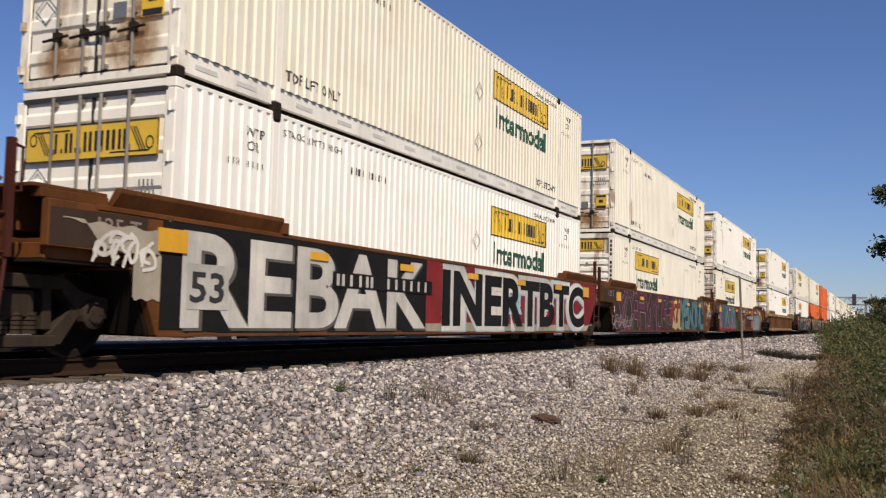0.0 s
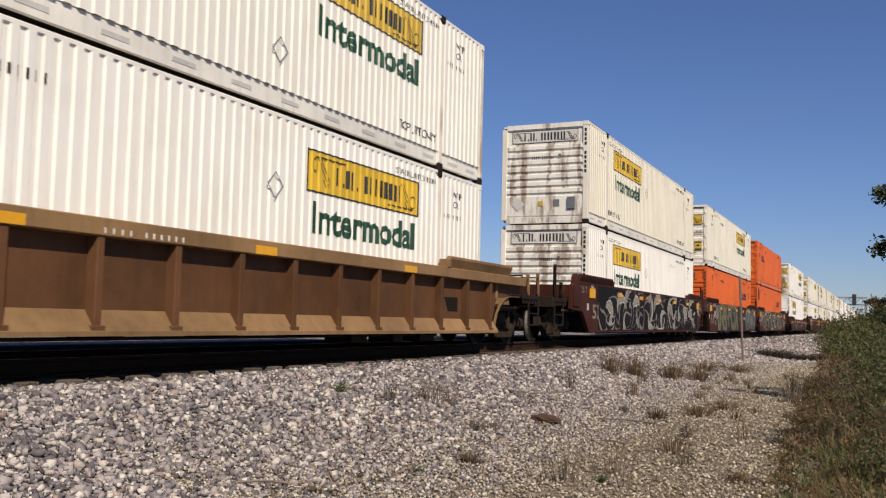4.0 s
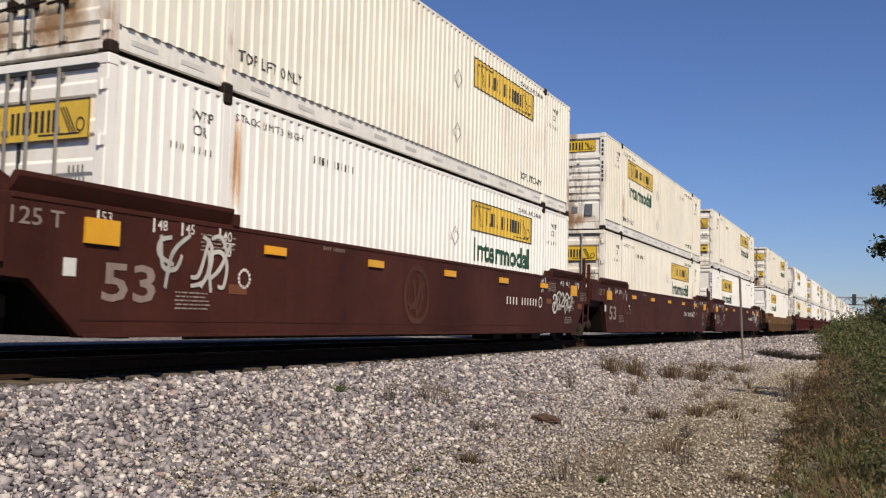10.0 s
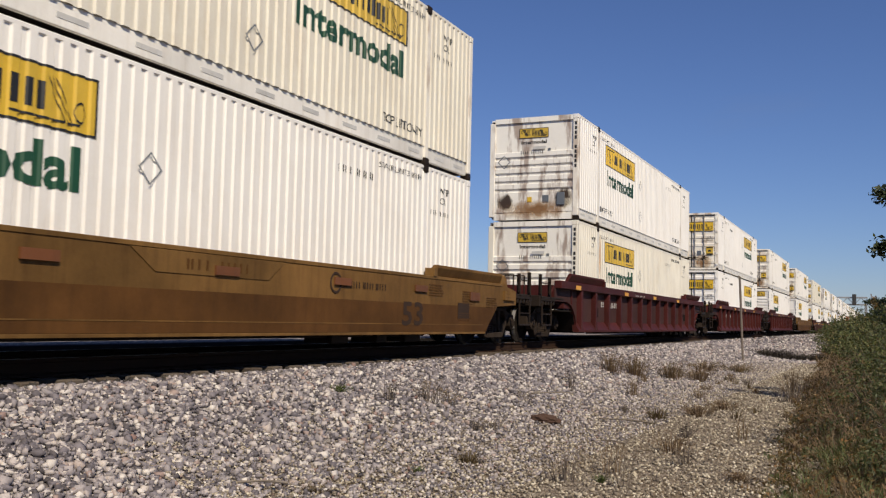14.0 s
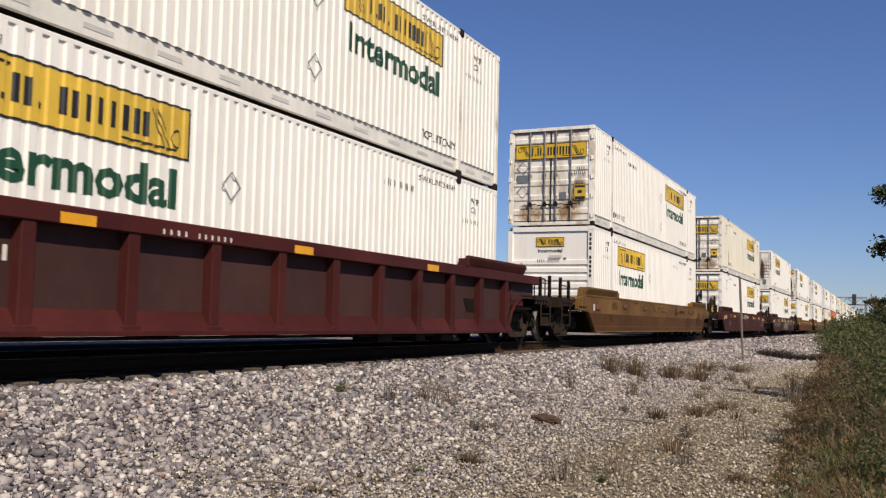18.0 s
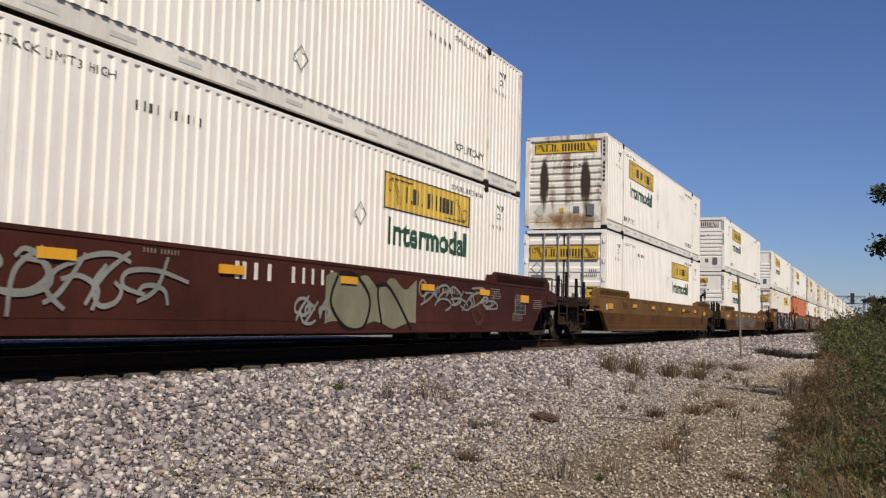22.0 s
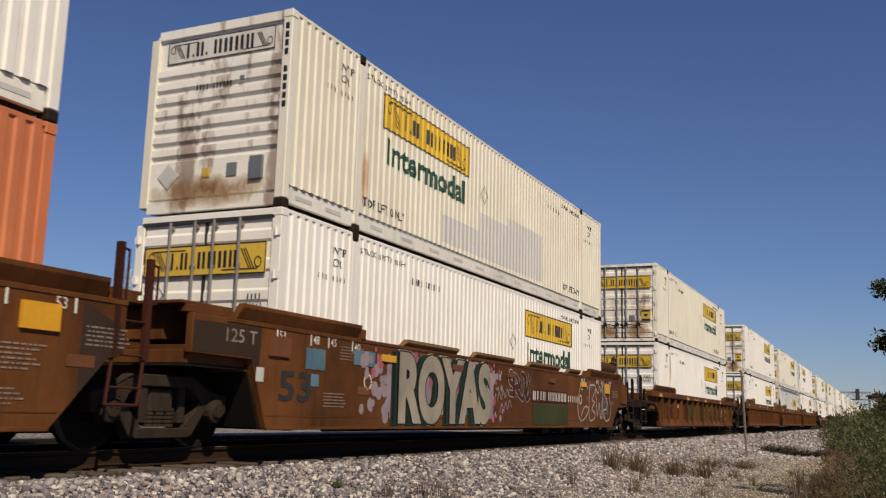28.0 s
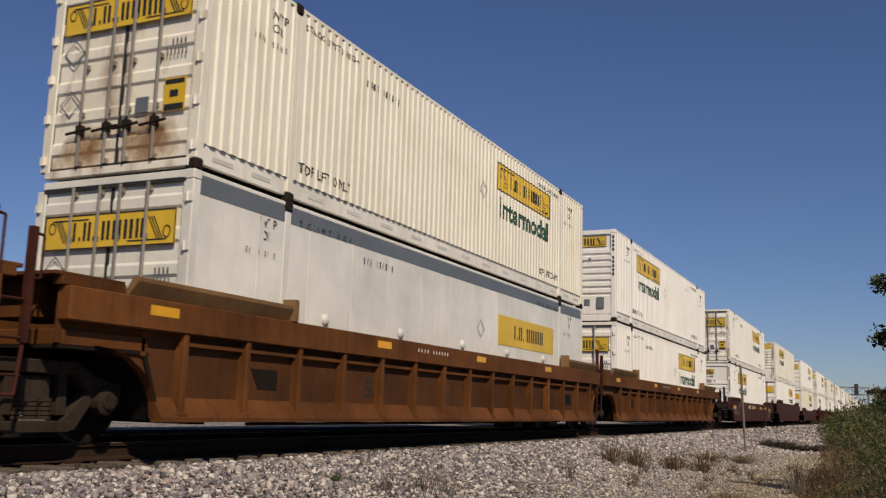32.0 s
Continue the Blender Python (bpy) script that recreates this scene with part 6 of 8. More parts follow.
    fat_word(car, "meks", "meks", 1.18, 3.3, (F0 - 3.55, 0.36), ((0.135, 0, 0, "black"), (0.085, 0, 0, "slate"), (0.06, -0.02, 0.02, "mist")), 1.512)
    plain_patch(car, "paint_patch", "black", F0 - 6.6, F0 - 3.3, 0.86, 1.16, 1.522)
    bm = bmesh.new()
    bars(bm, F0 - 6.3, F0 - 3.45, 0.91, 1.11, (0.55, 0.55, 0.55, 0.6, -0.3, 0.6, 0.6, 0.6, 0.6, 0.6, 0.6), 1.525, False)
    tagged(part("car_number", bm, SPRAY["white"], car), kind="stuff")
    scribble(car, 48, F0 + 0.3, F0 + 0.9, 0.8, 1.1, "white", 3, 0.016)
    # black swooping letters with pale edges
    car = c(4)
    backing(car, 19, N0 + 0.4, F0 - 0.2, 0.29, 1.56, "black", 1.5075, 0.05, "black spray-painted backing")
    backing(car, 20, N0 + 4.6, N0 + 8.8, 1.2, 1.56, "umber", 1.5085, 0.3, "rust-brown showing through the paint")
    shards(car, 16, 22, N0 + 0.9, F0 - 0.6, 0.30, 1.55, 0.34, ((1.0, "ash"), (0.8, "lilac"), (0.66, "black")), 1.5095)
    shards(car, 62, 24, N0 + 0.9, F0 - 0.5, 0.32, 1.54, 0.19, ((1.0, "white"), (0.72, "grey"), (0.4, "stone")), 1.515)
    shards(car, 63, 16, N0 + 1.2, F0 - 0.7, 0.32, 1.50, 0.14, ((1.0, "lilac"), (0.75, "black")), 1.521)
    spots(car, 21, 6, N0 + 2.0, F0 - 2.0, 0.6, 1.3, 0.06, 0.12, "mist", 1.5275)
    words_on(car, "word/la", "L.A.", 0.15, "white", 0.34, (F0 + 0.22, 1.34), 0.0)
    words_on(car, "word/kids", "KIDS", 0.16, "white", 0.52, (F0 + 0.20, 1.14), 0.0)
    scribble(car, 20, F0 - 0.3, F0 + 0.1, 0.9, 1.4, "white", 2)
    # olive wild letters, grey bubble letters
    car = c(5)
    backing(car, 22, N0 + 1.8, N0 + 9.1, 0.29, 1.55, "ink", 1.5075, 0.08)
    spots(car, 23, 10, N0 + 2.4, N0 + 8.8, 0.4, 1.5, 0.06, 0.14, "salmon", 1.509)
    wild(car, 17, 8, N0 + 1.9, N0 + 9.0, 0.30, 1.55, 0.165, ((-1, -0.055, 1, 0.055, "black"), (-1, -0.02, 1, 0.02, "stone"), (-1, 0, 1, 0, "khaki"), (-1, 0, -0.6, 0, "moss")), 1.511, 0.45)
    scribble(car, 76, N0 + 9.3, N0 + 10.6, 0.7, 1.3, "stone", 5, 0.012)
    backing(car, 24, F0 - 3.9, F0 + 0.35, 0.30, 1.40, "lagoon", 1.5085, 0.2)
    wild(car, 18, 4, F0 - 3.9, F0 + 0.4, 0.32, 1.42, 0.23, ((-1, -0.045, 1, 0.045, "ink"), (-1, 0, 1, 0, "ash"), (0.35, 0, 0.8, 0, "mist")), 1.510, 0.25, 1.0)
    scribble(car, 19, N0 + 0.7, N0 + 1.9, 0.8, 1.3, "white", 4, 0.02)
    # cream and bottle-green wild letters
    car = c(6)
    wild(car, 21, 10, N0 + 2.5, F0 - 2.3, 0.31, 1.52, 0.14, ((-1, -0.12, 1, 0.12, "umber"), (-1, -0.095, 1, 0.095, "lilac"), (-1, -0.07, 1, 0.07, "black"), (-1, 0, 1, 0, "stone"), (-1, 0, -0.15, 0, "bottle"), (0.45, 0, 0.7, 0, "white")), 1.509, 0.4)
    spots(car, 25, 14, N0 + 1.4, N0 + 2.5, 0.35, 1.5, 0.05, 0.10, "sand", 1.5085, "beige sprayed dots")
    spots(car, 26, 16, N0 + 2.8, F0 - 2.0, 1.36, 1.52, 0.03, 0.06, "sand", 1.5085)
    scribble(car, 22, N0 - 0.1, N0 + 1.1, 0.85, 1.35, "white", 5, 0.02)
    scribble(car, 77, F0 - 1.7, F0 - 0.2, 0.5, 1.1, "white", 4, 0.014)
    # worn grey piece and a heart-shaped tag
    backing(c(7), 27, N0 + 6.9, N0 + 9.5, 0.34, 0.72, "black", 1.5085, 0.25)
    for y in (N0 + 7.5, N0 + 8.9):
        spots(c(7), 28, 1, y, y + 0.01, 0.84, 0.86, 0.32, 0.33, "ash", 1.509)
        scribble(c(7), 83, y - 0.25, y + 0.25, 0.7, 1.05, "black", 2, 0.012, 1.511)
    wild(c(7), 23, 5, N0 + 6.8, N0 + 9.6, 0.32, 0.72, 0.085, ((-1, -0.03, 1, 0.03, "black"), (-1, 0, 1, 0, "ash")), 1.511, 0.1, 1.0)
    wild(c(7), 78, 4, N0 + 2.6, N0 + 4.6, 0.72, 1.10, 0.02, ((-1, 0, 1, 0, "grey"),), 1.512, 0.3, 0, "graffiti_tag", "thin grey sprayed tag")
    bm = bmesh.new()
    outline_of(bm, [(N0 + 2.8, 0.82), (N0 + 3.1, 0.62), (N0 + 3.6, 0.42), (N0 + 4.0, 0.62), (N0 + 4.2, 0.80), (N0 + 3.9, 0.72), (N0 + 3.5, 0.60), (N0 + 3.2, 0.72), (N0 + 2.8, 0.82)], 0.016, 1.513)
    part("graffiti", bm, SPRAY["grey"], c(7), "heart-shaped sprayed outline")
    scribble(c(7), 24, N0 + 3.9, N0 + 5.2, 0.4, 0.8, "white", 4, 0.014)
    scribble(c(7), 25, N0 + 9.8, N0 + 11.6, 0.5, 0.9, "white", 3, 0.014)
    scribble(c(8), 26, N0 + 0.7, N0 + 1.9, 0.7, 1.5, "white", 3, 0.03)
    scribble(c(8), 27, F0 - 1.9, F0 - 0.3, 0.7, 1.3, "white", 5, 0.03)
    ghost(c(9), N0 + 4.6, 0.9, 0.6, 58), ghost(c(9), N0 + 6.1, 0.85, 0.55, 59)
    ghost(c(9), N0 + 2.0, 0.95, 0.62, 51), ghost(c(10), N0 + 3.6, 0.9, 0.6, 52), ghost(c(10), N0 + 11.2, 0.95, 0.45, 53)
    ghost(c(17), F0 - 2.8, 0.75, 0.4, 54), ghost(c(16), N0 + 4.0, 0.75, 0.42, 55), ghost(c(8), N0 + 7.0, 0.9, 0.55, 56), ghost(c(7), N0 + 2.2, 0.75, 0.38, 57)
    scribble(c(10), 28, F0 - 2.4, F0 - 0.6, 0.7, 1.45, "white", 5, 0.03)
    backing(c(17), 29, N0 + 7.7, N0 + 10.6, 0.29, 1.16, "olive", 1.5085, 0.25, "dull olive-grey sprayed bubble shape")
    wild(c(17), 29, 2, N0 + 7.8, N0 + 10.4, 0.32, 1.08, 0.03, ((-1, 0, 1, 0, "black"),), 1.511, 0.1, 1.0, "graffiti_tag", "black lines of a bubble letter")
    scribble(c(17), 30, N0 + 1.0, N0 + 4.4, 0.4, 1.15, "grey", 6, 0.03)
    scribble(c(17), 31, N0 + 10.8, N0 + 14.2, 0.6, 1.1, "grey", 6, 0.025)
    scribble(c(17), 32, N0 + 6.9, N0 + 7.8, 0.35, 0.8, "grey", 3, 0.025)
    graffiti(c(19), 33, N0 + 3.0, N0 + 7.6, 0.34, 1.06, "ash", "grey", None, 6, 0.10, 1.511, 0.2, 0.03)
    graffiti(c(19), 34, N0 + 8.4, N0 + 11.4, 0.34, 0.98, "ash", "grey", None, 4, 0.08, 1.511, 0.2, 0.03)
    car = c(20)
    backing(car, 35, N0 + 1.6, F0 + 0.55, 0.285, 1.56, "black", 1.5075, 0.05, "black spray-painted backing")
    shards(car, 35, 16, N0 + 1.9, F0 + 0.1, 0.30, 1.55, 0.30, ((1.0, "stone"), (0.72, "violet"), (0.4, "black")), 1.5095)
    shards(car, 39, 11, N0 + 2.2, F0 + 0.0, 0.32, 1.54, 0.21, ((1.0, "white"), (0.6, "stone")), 1.516)
    spots(car, 36, 14, N0 + 2.0, F0 + 0.0, 0.4, 1.4, 0.03, 0.07, "plum", 1.518)
    car = c(21)
    backing(car, 37, N0 + 1.9, N0 + 9.6, 0.285, 1.52, "ink", 1.5075, 0.15)
    spots(car, 38, 14, N0 + 1.4, N0 + 9.6, 0.35, 1.3, 0.12, 0.3, "lagoon", 1.5085)
    wild(car, 36, 8, N0 + 1.8, N0 + 9.4, 0.30, 1.54, 0.15, ((-1, -0.08, 1, 0.08, "black"), (-1, 0, 1, 0, "ash"), (-1, 0, -0.55, 0, "slate"), (0.4, 0, 0.75, 0, "grey")), 1.511, 0.5)
    plain_patch(car, "paint_patch", "black", N0 + 9.6, N0 + 11.0, 0.72, 1.20, 1.519, "black patch")
    wild(car, 79, 1, N0 + 10.1, N0 + 10.8, 0.76, 1.16, 0.08, ((-1, 0, 1, 0, "white"),), 1.521, 0.0)
    wild(car, 37, 4, N0 + 11.2, F0 - 0.7, 0.40, 1.36, 0.024, ((-1, 0, 1, 0, "leaf"),), 1.511, 0.1, 1.0)
    # cream block letters with bottle-green sides on pink
    car = c(22)
    backing(car, 39, N0 + 2.8, N0 + 7.35, 0.40, 1.55, "lilac", 1.5075, 0.2, "pale pink spray-painted halo")
    spots(car, 40, 54, N0 + 2.3, N0 + 7.7, 0.4, 1.5, 0.03, 0.08, "pink", 1.5085, "pink sprayed dots")
    spots(car, 41, 30, N0 + 2.0, N0 + 3.0, 0.4, 1.4, 0.04, 0.11, "lilac", 1.5085)
    spots(car, 45, 16, N0 + 7.3, N0 + 7.9, 0.4, 1.4, 0.03, 0.08, "lilac", 1.5085)
    fat_word(car, "royas", "ROYAS", 1.08, 3.95, (N0 + 3.2, 0.40), ((0.075, -0.03, 0, "white"), (0.06, -0.25, -0.02, "bottle"), (0.045, -0.20, -0.01, "black"), (0.055, -0.13, 0, "bottle"), (0.05, -0.06, 0, "black"), (0.068, 0, 0, "black"), (0.052, 0, 0, "stone")), 1.510)
    for y in (3.4, 6.35, 9.5, 12.4):
        bm = bmesh.new()
        guide(bm, N0 + y, N0 + y + (2.2 if y < 12 else 1.0), 1.575, 1.70, 1)
        part("container_guide", bm, GUIDEDUST, car)
    bm = bmesh.new()
    for y, z in ((7.55, 0.78), (7.7, 0.55)):
        ribbon(bm, smooth_line([(N0 + y + 0.11 * k, z + (0.16 if k % 2 else 0) + 0.02 * k) for k in range(7)]), 0.014, 1.513, 0.3, 1.52)
    part("graffiti", bm, SPRAY["lilac"], car, "thin pink sprayed scrawl")
    wild(car, 80, 4, N0 + 8.2, N0 + 9.5, 0.92, 1.36, 0.05, ((-1, -0.015, 1, 0.015, "white"), (-1, 0, 1, 0, "umber")), 1.512, 0.1, 1.0, "graffiti_tag", "thin white outlined tag")
    backing(car, 42, N0 + 9.7, N0 + 12.3, 0.29, 0.80, "moss", 1.508, 0.08, "dull green painted-over patch")
    plain_patch(car, "paint_patch", "umber", N0 + 9.6, N0 + 12.3, 0.82, 1.10, 1.513)
    bm = bmesh.new()
    bars(bm, N0 + 9.7, N0 + 12.2, 0.86, 1.06, (0.6, 0.55, 0.55, 0.6, -0.3, 0.6, 0.6, 0.6, 0.6, 0.6, 0.6), 1.516, False)
    tagged(part("car_number", bm, SPRAY["white"], car), kind="stuff")
    bm = bmesh.new()
    a = F0 - 3.5
    loops = [[(1.0, 1.25), (0.6, 1.42), (0.2, 1.2), (0.05, 0.7), (0.3, 0.42), (0.8, 0.5), (1.1, 0.72), (0.75, 0.78), (0.45, 0.62), (0.35, 0.5)],
             [(1.2, 1.35), (1.15, 0.5), (1.6, 0.45), (1.75, 0.6), (1.45, 0.72), (1.7, 0.9), (1.45, 0.98), (1.75, 1.2), (1.7, 1.36), (1.2, 1.35)],
             [(1.85, 1.3), (2.0, 0.55), (2.2, 0.9), (2.35, 0.5), (2.55, 0.62), (2.6, 1.38), (2.4, 1.2), (2.25, 1.36), (2.1, 1.15), (1.85, 1.3)],
             [(3.35, 1.3), (3.0, 1.45), (2.75, 1.2), (3.1, 0.95), (3.0, 0.75), (2.7, 0.7), (2.9, 0.42), (3.4, 0.5), (3.55, 0.85), (3.35, 1.0), (3.4, 1.3)]]
    for i, p in enumerate(loops):
        ribbon(bm, smooth_line([(a + 0.45 + y * 0.92, z) for y, z in p]), 0.016, 1.516 + 0.0004 * i, 0.3, 1.52)
    part("graffiti", bm, SPRAY["white"], c(22), "thin white spray-painted outline letters")
    for i, (y0, y1, z0, z1) in enumerate(((0.45, 0.95, 1.05, 1.36), (0.6, 0.8, 0.82, 1.0), (1.75, 2.4, 1.18, 1.42))):
        backing(c(22), 44 + 3 * i, N0 + y0, N0 + y1, z0, z1, "steel", 1.5085 + 0.0004 * i, 0.07, "dull blue paint-over patch")
    wild(c(23), 41, 7, N0 + 5.4, N0 + 13.0, 0.36, 1.24, 0.17, ((-1, -0.05, 1, 0.05, "sand"), (-1, 0, 1, 0, "green")), 1.370, 0.1, 1.0)
    scribble(c(23), 42, N0 + 13.4, F0 - 1.0, 0.6, 1.1, "white", 4, 0.02, 1.372)
    for k in (11, 15):
        for ob in c(k).children:
            if ob.name.startswith("reflector"):
                ob.material_slots[0].link = "OBJECT"
                ob.material_slots[0].material = DULLAMBER
    plates_22 = sorted((ob for ob in c(22).children if ob.name.startswith("reflector")), key=lambda ob: sum(v.co.y for v in ob.data.vertices) / len(ob.data.vertices) + ob.location.y)
    for i in (0, 3, 4, 5):
        if i < len(plates_22):
            plates_22[i].material_slots[0].link = "OBJECT"
            plates_22[i].material_slots[0].material = DULLAMBER


decorate()

# ---- ground and track ----


def lie(x):
    """Height of the ground at x: the ballast bed, its shoulder and the gravel beside it."""
    d = abs(x - TRACK_X)
    if x < TRACK_X - 1.8:
        return min(-0.10, -0.26 + (TRACK_X - 1.8 - x) * 0.2) if x > -24 else max(-1.0, -0.10 + (x + 24) * 0.3)
    pts = [(0, -0.24), (1.55, -0.24), (1.8, -0.26), (3.6, -0.86), (4.6, -0.98), (7.5, -1.02), (40, -1.0), (4000, -1.0)]
    for (a, p), (b, q) in zip(pts, pts[1:]):
        if d <= b:
            return p + (q - p) * (d - a) / (b - a)
    return -1.0


def ground_mat():
    m, n, l, bs = nodes_of("ballast_and_gravel")
    co = n.new("ShaderNodeTexCoord").outputs["Object"]
    sep = n.new("ShaderNodeSeparateXYZ")
    l.new(co, sep.inputs[0])

    def cells(scale, stops):
        v = n.new("ShaderNodeTexVoronoi")
        v.inputs["Scale"].default_value = scale
        l.new(co, v.inputs["Vector"])
        s = n.new("ShaderNodeSeparateColor")
        l.new(v.outputs["Color"], s.inputs[0])
        return ramp(n, l, s.outputs[0], stops), v.outputs["Distance"]
    big, bd = cells(16, [(0.0, (0.065, 0.056, 0.060)), (0.4, (0.166, 0.150, 0.154)), (0.75, (0.277, 0.253, 0.248)), (1.0, (0.445, 0.412, 0.385))])
    small, sd = cells(48, [(0.0, (0.115, 0.090, 0.072)), (0.5, (0.240, 0.198, 0.157)), (1.0, (0.420, 0.355, 0.288))])
    wob = noise_of(n, l, 0.7, 4, co)
    ma = n.new("ShaderNodeMath")
    ma.operation = "MULTIPLY_ADD"
    ma.inputs[1].default_value, ma.inputs[2].default_value = 3.0, -1.5
    l.new(wob, ma.inputs[0])
    add = n.new("ShaderNodeMath")
    l.new(sep.outputs[0], add.inputs[0])
    l.new(ma.outputs[0], add.inputs[1])
    mr = n.new("ShaderNodeMapRange")
    mr.inputs["From Min"].default_value, mr.inputs["From Max"].default_value = -5.6, -4.0
    l.new(add.outputs[0], mr.inputs[0])
    c = mixed(n, l, mr.outputs[0], big, small)
    dirt = ramp(n, l, noise_of(n, l, 0.45, 6, co), [(0.50, (0, 0, 0)), (0.68, (1, 1, 1))])
    c = mixed(n, l, mixed(n, l, 1.0, dirt, mr.outputs[0], "MULTIPLY"), c, (0.22, 0.17, 0.12))
    far = n.new("ShaderNodeMapRange")
    far.inputs["From Min"].default_value, far.inputs["From Max"].default_value = 1.5, 4.0
    l.new(sep.outputs[0], far.inputs[0])
    c = mixed(n, l, far.outputs[0], c, mixed(n, l, noise_of(n, l, 2.0, 5, co), (0.12, 0.11, 0.05), (0.26, 0.20, 0.11)))
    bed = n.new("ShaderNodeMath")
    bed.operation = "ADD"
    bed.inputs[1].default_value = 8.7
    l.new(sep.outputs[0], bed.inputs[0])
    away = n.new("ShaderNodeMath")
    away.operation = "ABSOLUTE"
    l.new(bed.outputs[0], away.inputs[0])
    # Bed darkened under the cars: oil, and the train's shade painted in.
    oil_shade = n.new("ShaderNodeMapRange")
    oil_shade.inputs["From Min"].default_value, oil_shade.inputs["From Max"].default_value = 1.15, 1.55
    l.new(away.outputs[0], oil_shade.inputs[0])
    # The train's shade on its far side, put into the ground colour as near-black.
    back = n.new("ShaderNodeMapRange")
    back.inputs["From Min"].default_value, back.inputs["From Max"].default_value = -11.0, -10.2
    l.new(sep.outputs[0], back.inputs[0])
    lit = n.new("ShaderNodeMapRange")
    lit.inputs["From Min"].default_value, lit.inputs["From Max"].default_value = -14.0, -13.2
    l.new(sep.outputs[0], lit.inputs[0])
    far_shade = n.new("ShaderNodeMath")
    far_shade.operation = "MULTIPLY"
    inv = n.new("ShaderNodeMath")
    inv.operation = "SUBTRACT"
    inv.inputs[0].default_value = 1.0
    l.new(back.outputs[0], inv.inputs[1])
    l.new(inv.outputs[0], far_shade.inputs[0])
    l.new(lit.outputs[0], far_shade.inputs[1])
    c = mixed(n, l, far_shade.outputs[0], c, mixed(n, l, noise_of(n, l, 1.2, 5, co), (0.010, 0.0085, 0.007), (0.024, 0.020, 0.017)))
    c = mixed(n, l, oil_shade.outputs[0], (0.026, 0.021, 0.018), c)
    l.new(c, bs.inputs["Base Color"])
    bs.inputs["Roughness"].default_value = 0.95
    bs.inputs["Specular IOR Level"].default_value = 0.0
    h = mixed(n, l, mr.outputs[0], bd, sd)
    bumped(n, l, bs, h, 0.9, 0.03)
    return m


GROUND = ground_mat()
xs = sorted({-3000, -600, -120, -40, 40, 120, 600, 3000} | {round(TRACK_X + s * d, 3) for s in (-1, 1) for d in (0, 1.55, 1.8, 2.4, 2.62, 3.0, 3.6, 4.6, 6, 7.5, 9, 11, 13.3, 15.3, 17.3, 18.4, 20)})
ys = [-600, -60, -10, 0, 3, 6, 9, 12, 16, 20, 25, 32, 40, 52, 70, 100, 160, 300, 800, 4500]
bm = bmesh.new()
grid = [[bm.verts.new((x, y, lie(x) - 0.015)) for x in xs] for y in ys]
for r, s in zip(grid, grid[1:]):
    for i in range(len(xs) - 1):
        bm.faces.new((r[i], r[i + 1], s[i + 1], s[i]))
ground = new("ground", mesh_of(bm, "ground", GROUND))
tagged(ground, "gravel ground with a raised ballast bed under the track", "ground", "", "structure")


def rail_profile(bm, x):
    pts = [(-0.075, -0.185), (0.075, -0.185), (0.07, -0.165), (0.012, -0.145), (0.01, -0.05), (0.036, -0.035), (0.036, -0.004), (0.03, 0.0), (-0.03, 0.0), (-0.036, -0.004), (-0.036, -0.035), (-0.01, -0.05), (-0.012, -0.145), (-0.07, -0.165)]
    a = [bm.verts.new((x + p, -60, q)) for p, q in pts]
    b = [bm.verts.new((x + p, 900, q)) for p, q in pts]
    for i in range(len(pts)):
        j = (i + 1) % len(pts)
        bm.faces.new((a[i], a[j], b[j], b[i]))


for s in (-1, 1):
    bm = bmesh.new()
    rail_profile(bm, TRACK_X + s * 0.753)
    r = new("rail", mesh_of(bm, "rail", RAILSIDE))
    tagged(r, "long rusty steel rail with a polished head, spiked to the ties", "rail", "rails of the track", "structure")
    bm = bmesh.new()
    box(bm, TRACK_X + s * 0.753 - 0.026, TRACK_X + s * 0.753 + 0.026, -60, 900, -0.001, 0.002)
    part("rail_head", bm, TREAD, r)
TIEBED = new("tie_bed", made("tie_plates", lambda bm: [box(bm, TRACK_X + s * 0.753 - 0.15, TRACK_X + s * 0.753 + 0.15, y - 0.09, y + 0.09, -0.19, -0.176) for s in (-1, 1) for y in np.arange(3, 60, 0.51)], RAILSIDE))
tagged(TIEBED, "row of weathered wooden ties under the rails", "railway ties", "", "structure")
tie = made("tie", lambda bm: box(bm, -1.30, 1.30, -0.115, 0.115, -0.09, 0.09), TIE, 0.012)
for i in range(112):
    t = part("tie", tie, TIE, TIEBED)
    t.location = (TRACK_X + dice.uniform(-0.03, 0.03), 3 + i * 0.51, -0.282 + dice.uniform(-0.006, 0.006))
    t.rotation_euler = (0, 0, dice.uniform(-0.012, 0.012))


def stone_mat(name, stops):
    m, n, l, bs = nodes_of(name)
    g = n.new("ShaderNodeNewGeometry")
    c = ramp(n, l, g.outputs["Random Per Island"], stops)
    co = n.new("ShaderNodeTexCoord").outputs["Object"]
    c = mixed(n, l, 0.35, c, noise_of(n, l, 60, 4, co), "OVERLAY")
    l.new(c, bs.inputs["Base Color"])
    bs.inputs["Roughness"].default_value = 0.85
    return m


def crushed():
    """A crushed stone: a block with its corners knocked about."""
    v = np.array([(x, y, z) for x in (-0.8, 0.8) for y in (-0.8, 0.8) for z in (-0.8, 0.8)])
    f = np.array([(0, 1, 3), (0, 3, 2), (4, 6, 7), (4, 7, 5), (0, 4, 5), (0, 5, 1), (2, 3, 7), (2, 7, 6), (0, 2, 6), (0, 6, 4), (1, 5, 7), (1, 7, 3)])
    return v, f


